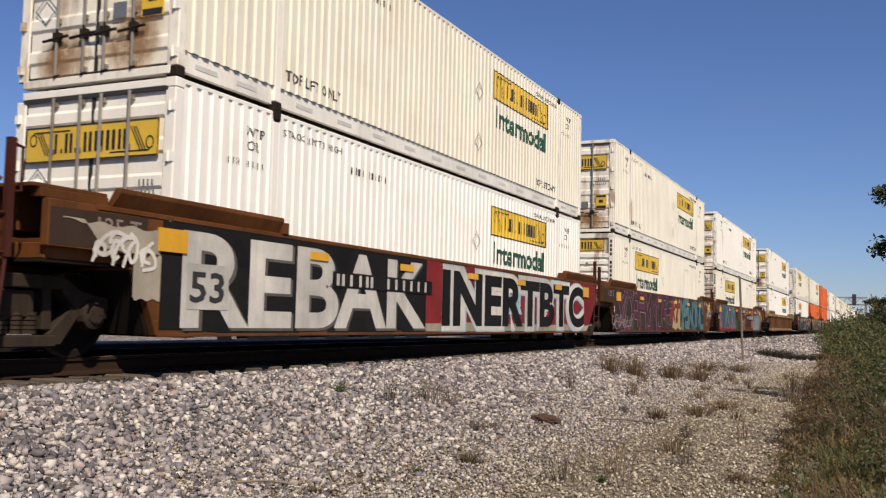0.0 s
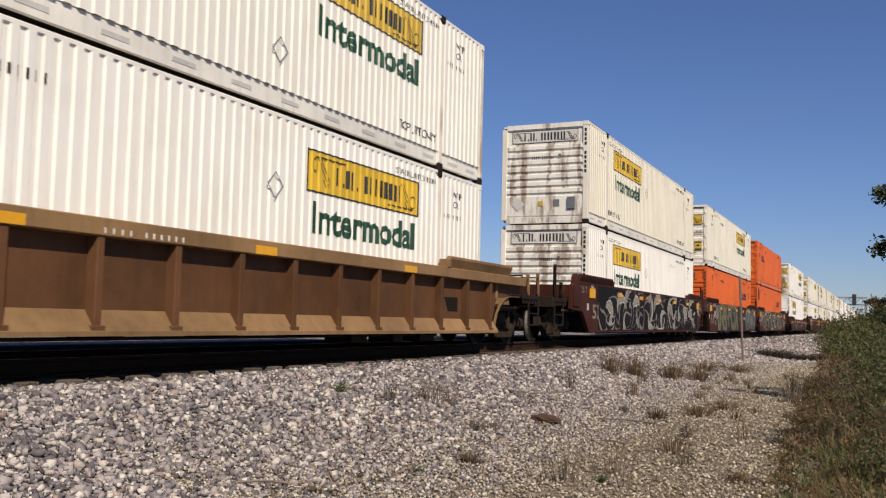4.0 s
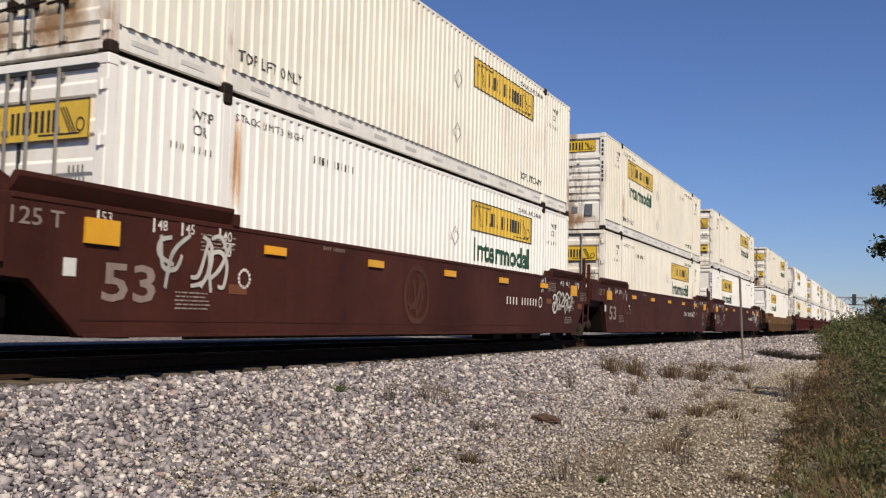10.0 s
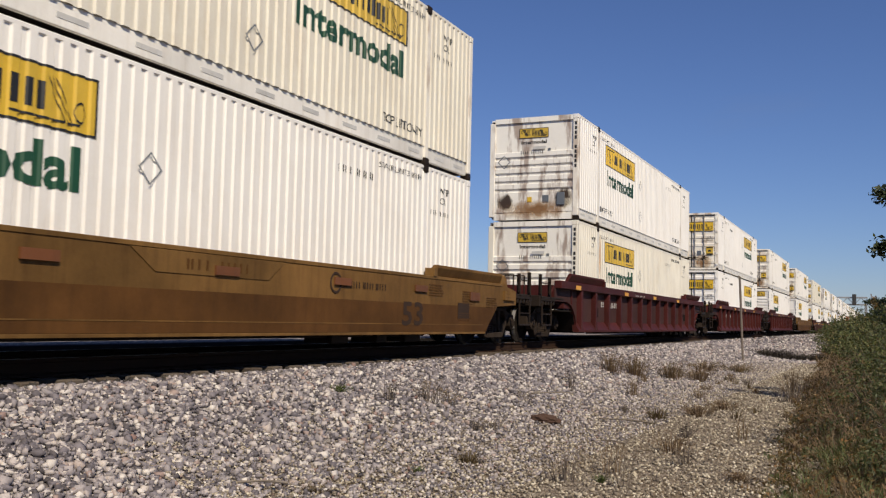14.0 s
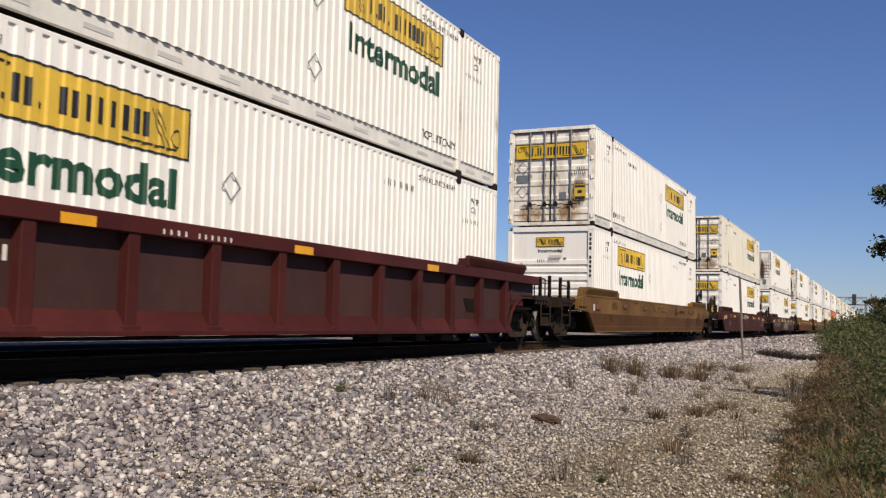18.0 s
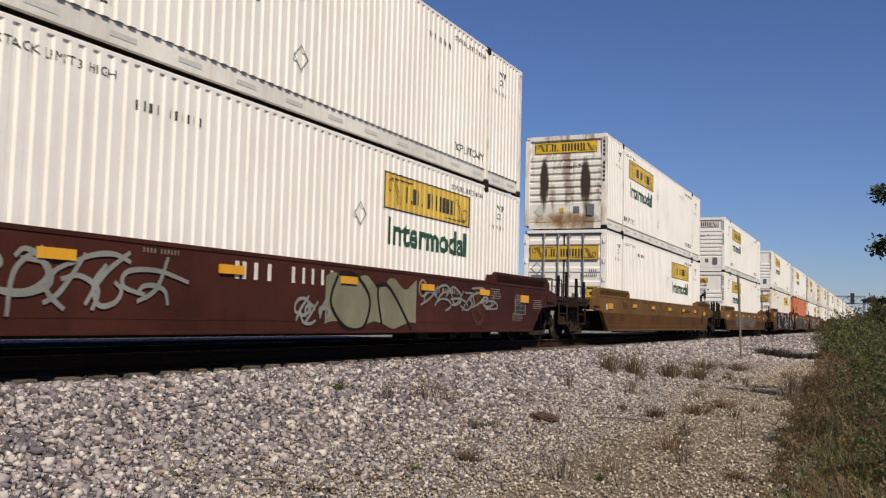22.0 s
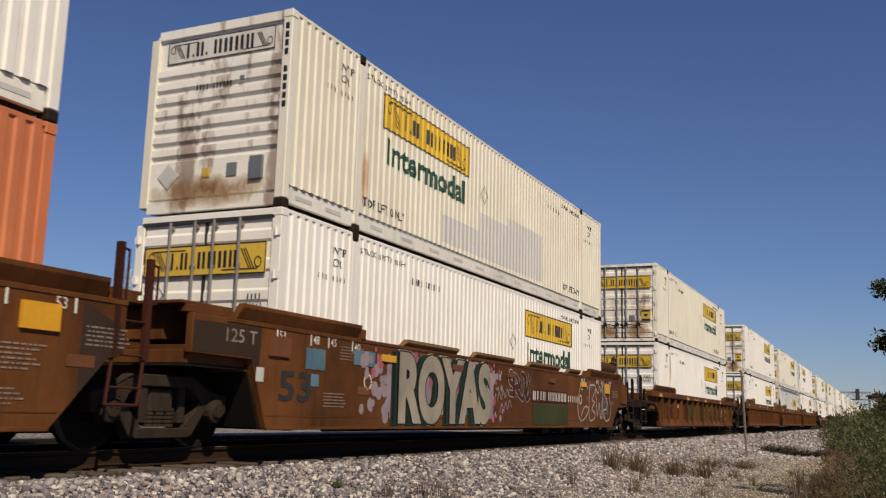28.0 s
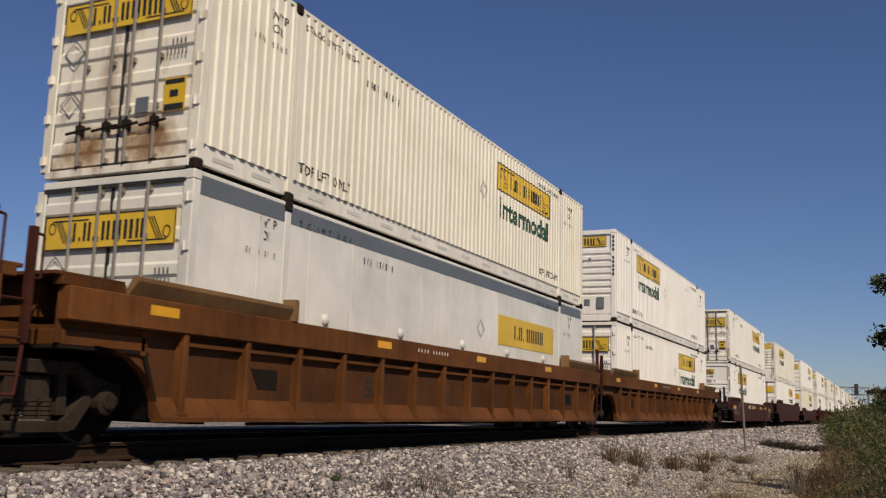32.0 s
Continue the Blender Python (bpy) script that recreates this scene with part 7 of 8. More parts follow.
def scatter_stones(name, xy, sizes, material, rng, sink=0.25, flat=0.7):
    """Loose angular stones lying on the ground, one mesh."""
    v, f = crushed()
    count = len(xy)
    variants = [v + rng.uniform(-0.5, 0.5, v.shape) for _ in range(24)]
    pick = rng.integers(0, 24, count)
    base = np.array(variants)[pick]
    base = base * np.stack([rng.uniform(0.7, 1.3, count), rng.uniform(0.6, 1.1, count), rng.uniform(0.45, 0.9, count) * flat / 0.7], 1)[:, None, :]
    a, b = rng.uniform(0, 2 * np.pi, count), rng.normal(0, 0.7, count)
    ca, sa, cb, sb = np.cos(a), np.sin(a), np.cos(b), np.sin(b)
    x = base[..., 0] * cb[:, None] + base[..., 2] * sb[:, None]
    z = -base[..., 0] * sb[:, None] + base[..., 2] * cb[:, None]
    y = base[..., 1]
    out = np.stack([x * ca[:, None] - y * sa[:, None], x * sa[:, None] + y * ca[:, None], z], 2) * sizes[:, None, None]
    zz = np.array([lie(q) for q in xy[:, 0]])
    out += np.stack([xy[:, 0], xy[:, 1], zz + sizes * sink], 1)[:, None, :]
    faces = (f[None] + (np.arange(count) * len(v))[:, None, None]).reshape(-1, 3)
    me = bpy.data.meshes.new(name)
    me.vertices.add(count * len(v))
    me.vertices.foreach_set("co", out.reshape(-1))
    me.loops.add(len(faces) * 3)
    me.loops.foreach_set("vertex_index", faces.reshape(-1).astype(np.int32))
    me.polygons.add(len(faces))
    me.polygons.foreach_set("loop_start", np.arange(len(faces), dtype=np.int32) * 3)
    me.update(calc_edges=True)
    me.materials.append(material)
    return new(name, me)


rng = np.random.default_rng(5)
BALLAST = stone_mat("ballast_stone", [(0.0, (0.058, 0.050, 0.054)), (0.25, (0.148, 0.131, 0.146)), (0.5, (0.245, 0.220, 0.228)), (0.72, (0.357, 0.313, 0.305)), (0.9, (0.575, 0.530, 0.490)), (1.0, (0.205, 0.125, 0.108))])
# Stones under the train: oil plus the shade there, both in the base colour.
OILSHADE = stone_mat("oily_shaded_ballast", [(0.0, (0.02, 0.017, 0.015)), (0.6, (0.05, 0.042, 0.036)), (1.0, (0.10, 0.085, 0.07))])
PEBBLE = stone_mat("gravel_pebble", [(0.0, (0.120, 0.096, 0.078)), (0.4, (0.262, 0.222, 0.170)), (0.8, (0.425, 0.368, 0.282)), (1.0, (0.630, 0.570, 0.455))])


def along(count, lo, hi, power):
    return lo + (hi - lo) * rng.random(count) ** power


n1 = 68000
xy = np.stack([-7.22 + 4.2 * rng.random(n1) ** 1.35, along(n1, 3.5, 50, 1.75)], 1)
size = np.clip(rng.lognormal(-3.95, 0.36, n1), 0.009, 0.045) * (1 + 0.008 * xy[:, 1]) * np.clip(1.0 - (xy[:, 0] + 5.6) * 0.22, 0.5, 1.0)
tagged(scatter_stones("ballast_stones", xy, size, BALLAST, rng), "loose grey and buff crushed ballast stones beside the track", "ballast", "", "stuff")
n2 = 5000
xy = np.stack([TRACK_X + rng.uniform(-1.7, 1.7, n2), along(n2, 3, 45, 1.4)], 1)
tagged(scatter_stones("track_ballast", xy, rng.uniform(0.022, 0.04, n2), OILSHADE, rng), "ballast stones between the ties under the train", "ballast", "", "stuff")
n3 = 40000
xy = np.stack([-5.9 + 5.9 * rng.random(n3) ** 0.85, along(n3, 6, 42, 1.9)], 1)
tagged(scatter_stones("gravel", xy, rng.uniform(0.005, 0.0145, n3) * (1 + 0.02 * xy[:, 1]), PEBBLE, rng), "fine pale gravel scattered over dusty ground", "gravel", "", "stuff")
n4 = 9000
xy = np.stack([-7.2 + 5.6 * rng.random(n4), along(n4, 42, 170, 1.5)], 1)
tagged(scatter_stones("far_ballast", xy, rng.uniform(0.035, 0.07, n4) * (1 + 0.004 * xy[:, 1]), BALLAST, rng), "crushed ballast stones further along the track", "ballast", "", "stuff")

# ---- plants ----


def leaf_mat(name, stops, rough=0.6, through=0.25):
    m, n, l, bs = nodes_of(name)
    g = n.new("ShaderNodeNewGeometry")
    c = ramp(n, l, g.outputs["Random Per Island"], stops)
    l.new(c, bs.inputs["Base Color"])
    bs.inputs["Roughness"].default_value = rough
    tr = n.new("ShaderNodeBsdfTranslucent")
    l.new(c, tr.inputs[0])
    mx = n.new("ShaderNodeMixShader")
    mx.inputs[0].default_value = through
    l.new(bs.outputs[0], mx.inputs[1])
    l.new(tr.outputs[0], mx.inputs[2])
    l.new(mx.outputs[0], n["Material Output"].inputs["Surface"])
    return m


LEAF = leaf_mat("shrub_leaf", [(0.0, (0.035, 0.045, 0.012)), (0.5, (0.085, 0.105, 0.026)), (0.85, (0.15, 0.155, 0.045)), (1.0, (0.22, 0.15, 0.055))])
HEDGE = leaf_mat("hedge_leaf", [(0.0, (0.025, 0.036, 0.011)), (0.45, (0.060, 0.080, 0.024)), (0.75, (0.095, 0.098, 0.034)), (1.0, (0.15, 0.095, 0.035))])
DARKLEAF = leaf_mat("tree_leaf", [(0.0, (0.012, 0.020, 0.008)), (0.7, (0.03, 0.045, 0.015)), (1.0, (0.06, 0.07, 0.02))])
RUSTLEAF = leaf_mat("turning_leaf", [(0.0, (0.05, 0.06, 0.02)), (0.5, (0.13, 0.09, 0.03)), (1.0, (0.22, 0.11, 0.035))])
STRAW = leaf_mat("dry_grass", [(0.0, (0.045, 0.03, 0.014)), (0.5, (0.11, 0.075, 0.034)), (0.85, (0.21, 0.15, 0.07)), (1.0, (0.05, 0.06, 0.02))])
RUSSET = leaf_mat("russet_weed", [(0.0, (0.10, 0.064, 0.036)), (0.6, (0.185, 0.122, 0.068)), (1.0, (0.27, 0.20, 0.12))])
TWIG = leaf_mat("dead_twig", [(0.0, (0.07, 0.055, 0.045)), (0.6, (0.14, 0.11, 0.09)), (1.0, (0.21, 0.18, 0.145))], 0.85, 0.0)
CHAR = leaf_mat("dark_brush", [(0.0, (0.02, 0.016, 0.013)), (1.0, (0.07, 0.055, 0.04))], 0.9, 0.0)
GREENWEED = leaf_mat("green_weed", [(0.0, (0.05, 0.07, 0.02)), (1.0, (0.12, 0.15, 0.04))])
BARK = paint("bark", (0.07, 0.055, 0.042), (0.09, 0.07, 0.055), (0.03, 0.025, 0.02), 0.5, 0.9)


def mesh_raw(name, co, faces, material):
    me = bpy.data.meshes.new(name)
    k = faces.shape[1]
    me.vertices.add(len(co))
    me.vertices.foreach_set("co", np.asarray(co, dtype=np.float32).reshape(-1))
    me.loops.add(faces.size)
    me.loops.foreach_set("vertex_index", faces.reshape(-1).astype(np.int32))
    me.polygons.add(len(faces))
    me.polygons.foreach_set("loop_start", np.arange(len(faces), dtype=np.int32) * k)
    me.update(calc_edges=True)
    me.materials.append(material)
    return me


def blades(base, tip, width):
    """Grass blades: a bent strip of two quads each, from base points to tips."""
    n = len(base)
    d = tip - base
    side = np.stack([-d[:, 1], d[:, 0], np.zeros(n)], 1)
    ln = np.linalg.norm(side, axis=1, keepdims=True)
    a = rng.uniform(0, 2 * np.pi, n)
    side = np.where(ln > 1e-5, side / np.maximum(ln, 1e-5), np.stack([np.cos(a), np.sin(a), 0 * a], 1)) * width[:, None]
    mid = base + d * np.array([0.35, 0.35, 0.6])
    co = np.stack([base - side, base + side, mid + side * 0.8, mid - side * 0.8, tip + side * 0.15, tip - side * 0.15], 1).reshape(-1, 3)
    o = (np.arange(n) * 6)[:, None]
    return co, np.concatenate([o + np.array([[0, 1, 2, 3]]), o + np.array([[3, 2, 4, 5]])])


def leaves(centres, size, up=0.3):
    """Leaves folded along their midrib, turned at random."""
    n = len(centres)
    nrm = rng.normal(0, 1, (n, 3)) + np.array([0, 0, up])
    nrm /= np.linalg.norm(nrm, axis=1, keepdims=True)
    t = np.cross(nrm, rng.normal(0, 1, (n, 3)))
    t /= np.linalg.norm(t, axis=1, keepdims=True)
    b = np.cross(nrm, t)
    s = size[:, None]
    c = centres
    co = np.stack([c - t * s, c + b * s * 0.45 + nrm * s * 0.16, c + t * s, c - b * s * 0.45 + nrm * s * 0.16], 1).reshape(-1, 3)
    o = (np.arange(n) * 4)[:, None]
    return co, o + np.array([[0, 1, 2, 3]])


def weed(name, label, x, y, h, spread, count, material, width=0.004, heads=None, lean=0.35, category="weed", group=""):
    z = lie(x)
    a, q = rng.uniform(0, 2 * np.pi, count), rng.random(count) ** 0.7 * spread
    base = np.stack([q * 0.5 * np.cos(a), q * 0.5 * np.sin(a), np.zeros(count) - 0.02], 1)
    hh = h * rng.uniform(0.45, 1.0, count)
    tip = np.stack([q * np.cos(a) + rng.normal(0, lean * 0.3, count) * hh, q * np.sin(a) + rng.normal(0, lean * 0.3, count) * hh, hh], 1)
    co, f = blades(base, tip, np.full(count, width))
    root = new(name)
    root.location = (x, y, z)
    tagged(root, label, category, group)
    tagged(part("growth", mesh_raw("growth", co, f, material), material, root), kind="stuff")
    if heads:
        k = count * 4
        pick = rng.integers(0, count, k)
        u = rng.uniform(0.5, 1.0, k)[:, None]
        c = base[pick] * (1 - u) + tip[pick] * u + rng.normal(0, 0.015, (k, 3))
        co, f = leaves(c, rng.uniform(0.006, 0.016, k) * (0.8 + 0.03 * y))
        tagged(part("bloom", mesh_raw("bloom", co, f, heads), heads, root), kind="stuff")
    return root


SHOULDER_WEEDS = [
    ("dry_weed", "dead grey-brown weed standing in the ballast", -5.92, 11.07, 0.42, 0.16, 26, TWIG, TWIG), ("dry_weed", "dead grey-brown weed standing in the ballast", -5.74, 11.82, 0.45, 0.26, 34, TWIG, RUSSET),
    ("dry_weed", "dead grey-brown weed standing in the ballast", -5.6, 12.2, 0.38, 0.2, 24, TWIG, RUSSET),
    ("dry_grass", "clump of dry brown grass on the ballast slope", -5.75, 21.6, 0.62, 0.35, 90, RUSSET, RUSSET), ("dry_grass", "clump of dry brown grass on the ballast slope", -5.45, 22.7, 0.62, 0.45, 110, RUSSET, STRAW),
    ("dry_grass", "clump of dry brown grass on the gravel", -4.9, 24.4, 0.55, 0.4, 110, RUSSET, STRAW), ("dry_grass", "clump of dry brown grass on the gravel", -4.4, 25.3, 0.5, 0.5, 110, RUSSET, RUSSET),
    ("dry_grass", "low dry grass by the marker post", -5.0, 29.6, 0.38, 0.7, 120, RUSSET, STRAW), ("dry_grass", "low dry grass by the marker post", -4.2, 31.5, 0.35, 0.8, 120, STRAW, RUSSET),
    ("dry_weed", "thin dead stalks rising from the gravel", -5.37, 17.3, 0.5, 0.12, 20, TWIG, TWIG), ("dry_weed", "thin dead stalks rising from the gravel", -4.55, 18.8, 0.5, 0.16, 24, RUSSET, RUSSET),
    ("grass_tuft", "small straw-coloured grass tuft on the gravel", -3.24, 15.04, 0.26, 0.2, 90, STRAW, None), ("russet_tuft", "small reddish-brown tuft on the gravel", -2.82, 16.2, 0.22, 0.3, 90, RUSSET, RUSSET),
]
OPEN_WEEDS = [
    ("russet_tuft", "small reddish-brown tuft on the gravel", -2.6, 17.6, 0.22, 0.3, 80, RUSSET, RUSSET), ("dry_weed", "dead weed with a bent stalk on the gravel", -2.4, 12.93, 0.3, 0.16, 26, TWIG, TWIG),
    ("dry_weed", "tall sparse dead weed on the open gravel", -2.76, 8.73, 0.42, 0.22, 30, TWIG, RUSSET), ("dry_weed", "tall sparse dead weed on the open gravel", -2.2, 8.75, 0.45, 0.10, 10, TWIG, TWIG),
    ("dry_weed", "tall sparse dead weed on the open gravel", -2.5, 9.4, 0.4, 0.25, 22, RUSSET, RUSSET), ("russet_tuft", "small reddish-brown tuft on the gravel", -2.28, 11.4, 0.3, 0.24, 50, RUSSET, RUSSET),
    ("russet_tuft", "small reddish-brown tuft on the gravel", -1.29, 9.8, 0.1, 0.14, 60, RUSSET, RUSSET), ("grass_tuft", "small straw-coloured grass tuft on the gravel", -3.91, 9.1, 0.16, 0.16, 90, STRAW, None),
    ("grass_tuft", "flattened straw-coloured tuft among the stones", -4.32, 6.78, 0.08, 0.22, 110, STRAW, None), ("green_sprig", "small green sprig among the stones", -4.1, 8.3, 0.06, 0.08, 40, GREENWEED, None),
    ("green_sprig", "small green sprig in the ballast", -6.3, 10.4, 0.12, 0.14, 50, GREENWEED, GREENWEED), ("green_sprig", "small green sprig among the stones", -2.45, 8.9, 0.08, 0.1, 40, GREENWEED, None),
    ("dry_weed", "thin dead stalks beside the hedge", -1.7, 13.2, 0.45, 0.15, 14, RUSSET, RUSSET), ("dry_weed", "thin dead stalks beside the hedge", -1.9, 23.5, 0.7, 0.4, 50, RUSSET, RUSSET),
    ("dry_weed", "thin dead stalks beside the hedge", -1.7, 20.5, 0.6, 0.35, 50, TWIG, RUSSET), ("dry_grass", "dark matted brush lying across the gravel", -4.9, 46.5, 0.42, 1.2, 400, CHAR, CHAR),
    ("dry_grass", "dark matted brush lying across the gravel", -3.6, 45.6, 0.35, 1.2, 400, CHAR, CHAR), ("dry_grass", "dark matted brush lying across the gravel", -2.6, 45.0, 0.45, 1.0, 300, CHAR, CHAR),
]
for nm, lb, x, y, h, sp, ct, ma, hd in SHOULDER_WEEDS + OPEN_WEEDS:
    weed(nm, lb, x, y, h * 0.85, sp * 1.35, int(ct * 1.3), ma, 0.0028 + 0.00018 * y, hd, 0.6, group="weeds on the gravel")
for i in range(26):
    x, y = rng.uniform(-5.4, -1.5), rng.uniform(10, 30)
    weed("russet_tuft", "low sparse dried weed on the gravel", x, y, rng.uniform(0.08, 0.22), rng.uniform(0.1, 0.22), 30, [RUSSET, TWIG, STRAW][i % 3], 0.005, [RUSSET, TWIG, None][i % 3], group="weeds on the gravel")


def shrub(x, y, r, h, count, size, leaf, dry=0.0, label="dense green hedge shrub beside the gravel"):
    """A shrub: forked stems and a loose, uneven crown of folded leaves."""
    root = new("shrub")
    root.location = (x, y, lie(x))
    tagged(root, label, "shrub", "hedge along the gravel")
    bm = bmesh.new()
    tips = []
    for i in range(9):
        a = 2 * math.pi * i / 9 + dice.uniform(-0.3, 0.3)
        p, q = Vector((0.1 * math.cos(a), 0.1 * math.sin(a), -0.05)), Vector((r * 0.6 * math.cos(a), r * 0.6 * math.sin(a), h * dice.uniform(0.55, 0.85)))
        m = (p + q) / 2 + Vector((0, 0, 0.1))
        rod(bm, p, m, 0.018, 5), rod(bm, m, q, 0.010, 5)
        tips.append(q)
    part("growth", bm, BARK, root)
    lumps = rng.normal(0, 1, (22, 3)) * np.array([r * 0.50, r * 0.50, h * 0.30]) + np.array([0, 0, h * 0.48])
    size_of = rng.uniform(0.08, 0.24, 22)
    pick = rng.integers(0, 22, count)
    c = lumps[pick] + rng.normal(0, 1, (count, 3)) * np.array([r, r, h * 0.8]) * size_of[pick][:, None]
    sprays = count // 7
    way = np.array([np.array(t) for t in tips])[rng.integers(0, len(tips), sprays)]
    out = way + rng.uniform(0.0, 0.55, sprays)[:, None] * way + rng.normal(0, 0.03, (sprays, 3))
    c[:sprays] = out
    c = c[(c[:, 2] > 0.02) & (c[:, 2] < h * 1.45)]
    co, f = leaves(c, rng.uniform(0.6, 1.2, len(c)) * size)
    tagged(part("foliage", mesh_raw("foliage", co, f, leaf), leaf, root), kind="stuff")
    return root


EDGE = [(6, -0.75), (8.9, -0.96), (11.1, -1.12), (16.3, -1.30), (23, -1.62), (27.3, -1.88), (39, -2.31), (61, -3.3), (112, -5.0), (170, -6.2)]


def edge_of(y):
    """Where the open gravel ends and the rough growth begins."""
    return np.interp(y, [p[0] for p in EDGE], [p[1] for p in EDGE])


def rough_growth(y0, y1, deep, tufts, h, material, label, leafy=None, width=0.0035, keep=0.75):
    """Matted growth along the edge of the gravel: bent stems in uneven tufts, low at the edge, with dry leaves in it."""
    ty = rng.uniform(y0, y1, tufts)
    into = rng.random(tufts) ** 0.8 * deep
    tx = edge_of(ty) + into + rng.normal(0, 0.10, tufts)
    th = h * (0.30 + 0.70 * np.minimum(1, into / 0.7)) * rng.uniform(0.35, 1.15, tufts)
    per = 26
    k = tufts * per
    pick = np.repeat(np.arange(tufts), per)
    a, q = rng.uniform(0, 2 * np.pi, k), rng.random(k) ** 0.6
    base = np.stack([tx[pick] + 0.09 * q * np.cos(a), ty[pick] + 0.09 * q * np.sin(a), np.full(k, -1.04)], 1)
    hh = th[pick] * rng.uniform(0.3, 1.0, k)
    lean = rng.normal(0, 0.45, (tufts, 2))[pick] + rng.normal(0, 0.45, (k, 2))
    tip = base + np.stack([lean[:, 0] * hh, lean[:, 1] * hh, hh], 1)
    co, f = blades(base, tip, np.full(k, width))
    tagged(new("rough_grass", mesh_raw("rough_grass", co, f, material)), label, "grass", "", "stuff")
    if leafy:
        m = tufts * 22
        pick = rng.integers(0, k, m)
        u = rng.uniform(0.3, 1.0, m)[:, None]
        c = base[pick] * (1 - u) + tip[pick] * u + rng.normal(0, 0.03, (m, 3))
        co, f = leaves(c, rng.uniform(0.010, 0.026, m) * (1 + 0.02 * c[:, 1]))
        tagged(new("weed_leaves", mesh_raw("weed_leaves", co, f, leafy)), "small dry and green leaves on the " + label.split(" ", 1)[1], "weeds", "", "stuff")


y, k = 8.4, 0
while y < 165:
    # small low bushes close by, larger and taller ones further along, near and deep row in turn
    into = (1.25 if k % 2 else 1.85) + dice.uniform(-0.2, 0.2) + (0.3 if 18 < y < 70 else 0.14 if y < 14 else 0.0) + 0.004 * y
    tall = min(2.4, (0.16 + 0.050 * y) if y < 24 else 1.15 + 0.0095 * y) * (0.78 if k % 2 else 1.12) * dice.uniform(0.88, 1.1)
    wide = min(2.8, 0.42 + 0.021 * y) * dice.uniform(0.9, 1.1)
    shrub(float(edge_of(y)) + into, y, wide, tall, int(1500 + 900 * min(1, y / 25) - 3 * y), 0.017 + 0.00095 * y, LEAF if k > 5 and k % 3 == 0 else HEDGE)
    y += 1.05 + 0.055 * y
    k += 1


rough_growth(6.5, 13, 1.7, 330, 0.30, STRAW, "matted brown grass along the foot of the hedge", RUSTLEAF)
rough_growth(6.5, 16, 1.6, 130, 0.40, GREENWEED, "dull green weeds along the foot of the hedge", HEDGE)
rough_growth(6.5, 11, 1.5, 90, 0.34, RUSSET, "dead russet weeds beside the gravel", RUSTLEAF)
rough_growth(12, 24, 1.5, 520, 0.50, RUSSET, "russet dead weeds along the foot of the hedge", RUSTLEAF, 0.005)
rough_growth(13, 30, 1.3, 380, 0.46, STRAW, "tangled brown grass along the foot of the hedge", STRAW, 0.005)
rough_growth(24, 60, 1.5, 520, 0.62, RUSSET, "russet dead weeds further along the hedge", RUSTLEAF, 0.010)
rough_growth(55, 150, 2.2, 420, 0.9, STRAW, "tangled brown growth far along the hedge", RUSTLEAF, 0.022)


def tree(x, y, h, r, lean_to, leaf, count, size, label):
    """A tapered trunk, forked limbs, twigs, and leaves in clumps round the twig ends."""
    root = new("tree")
    root.location = (x, y, lie(x))
    tagged(root, label, "tree", "trees behind the hedge")
    bm = bmesh.new()
    top = Vector((lean_to[0] * 0.15, lean_to[1] * 0.15, h * 0.62))
    for i in range(5):
        rod(bm, top * (i / 5), top * ((i + 1) / 5), 0.16 * h / 5 * (1 - 0.14 * i), 9)
    part("trunk", bm, BARK, root)
    ends = []
    for i in range(9):
        a = 2 * math.pi * i / 9 + dice.uniform(-0.3, 0.3)
        p = top * dice.uniform(0.55, 1.0)
        q = p + Vector((math.cos(a) * r * dice.uniform(0.6, 1.0), math.sin(a) * r * dice.uniform(0.6, 1.0), h * dice.uniform(0.05, 0.36)))
        bm = bmesh.new()
        m = (p + q) / 2 + Vector((0, 0, 0.12 * h / 5))
        rod(bm, p, m, 0.035 * h / 5, 6), rod(bm, m, q, 0.02 * h / 5, 6)
        for j in range(3):
            e = q + Vector((dice.uniform(-1, 1), dice.uniform(-1, 1), dice.uniform(-0.5, 0.7))) * r * 0.35
            rod(bm, q, e, 0.008 * h / 5, 4)
            ends.append(np.array(e))
        part("limb", bm, BARK, root)
        ends += [np.array(q), np.array(m)]
    if lean_to[2]:
        for dz in (0.0, -1.05):
            q = Vector((lean_to[0], lean_to[1], lean_to[2] + dz))
            bm = bmesh.new()
            rod(bm, top * 0.95, q, 0.022, 6)
            part("limb", bm, BARK, root)
            ends += [np.array(q)] * 2
    ends = np.array(ends)
    c = ends[rng.integers(0, len(ends), count)] + rng.normal(0, 1, (count, 3)) * np.array([0.16, 0.16, 0.13]) * (h / 5 if not lean_to[2] else 0.75)
    co, f = leaves(c, rng.uniform(0.7, 1.25, count) * size, 0.6)
    tagged(part("crown", mesh_raw("crown", co, f, leaf), leaf, root), kind="stuff")
    return root


tree(2.82, 20.0, 6.2, 1.9, (-2.78, 0.0, 4.15), DARKLEAF, 3600, 0.075, "dark leafy tree reaching over the hedge")
# Stands out of view; added so that its crown shades the near hedge.
tree(3.5, 11.5, 4.6, 1.5, (0, 0, 0), DARKLEAF, 3600, 0.06, "unseen leafy tree behind the hedge, added to shade it")
tree(1.0, 45.0, 4.2, 1.3, (0, 0, 0), DARKLEAF, 4200, 0.075, "small dark tree standing in the hedge")
tree(0.75, 62.0, 3.6, 1.3, (0, 0, 0), RUSTLEAF, 3800, 0.085, "small tree with turning leaves in the hedge")
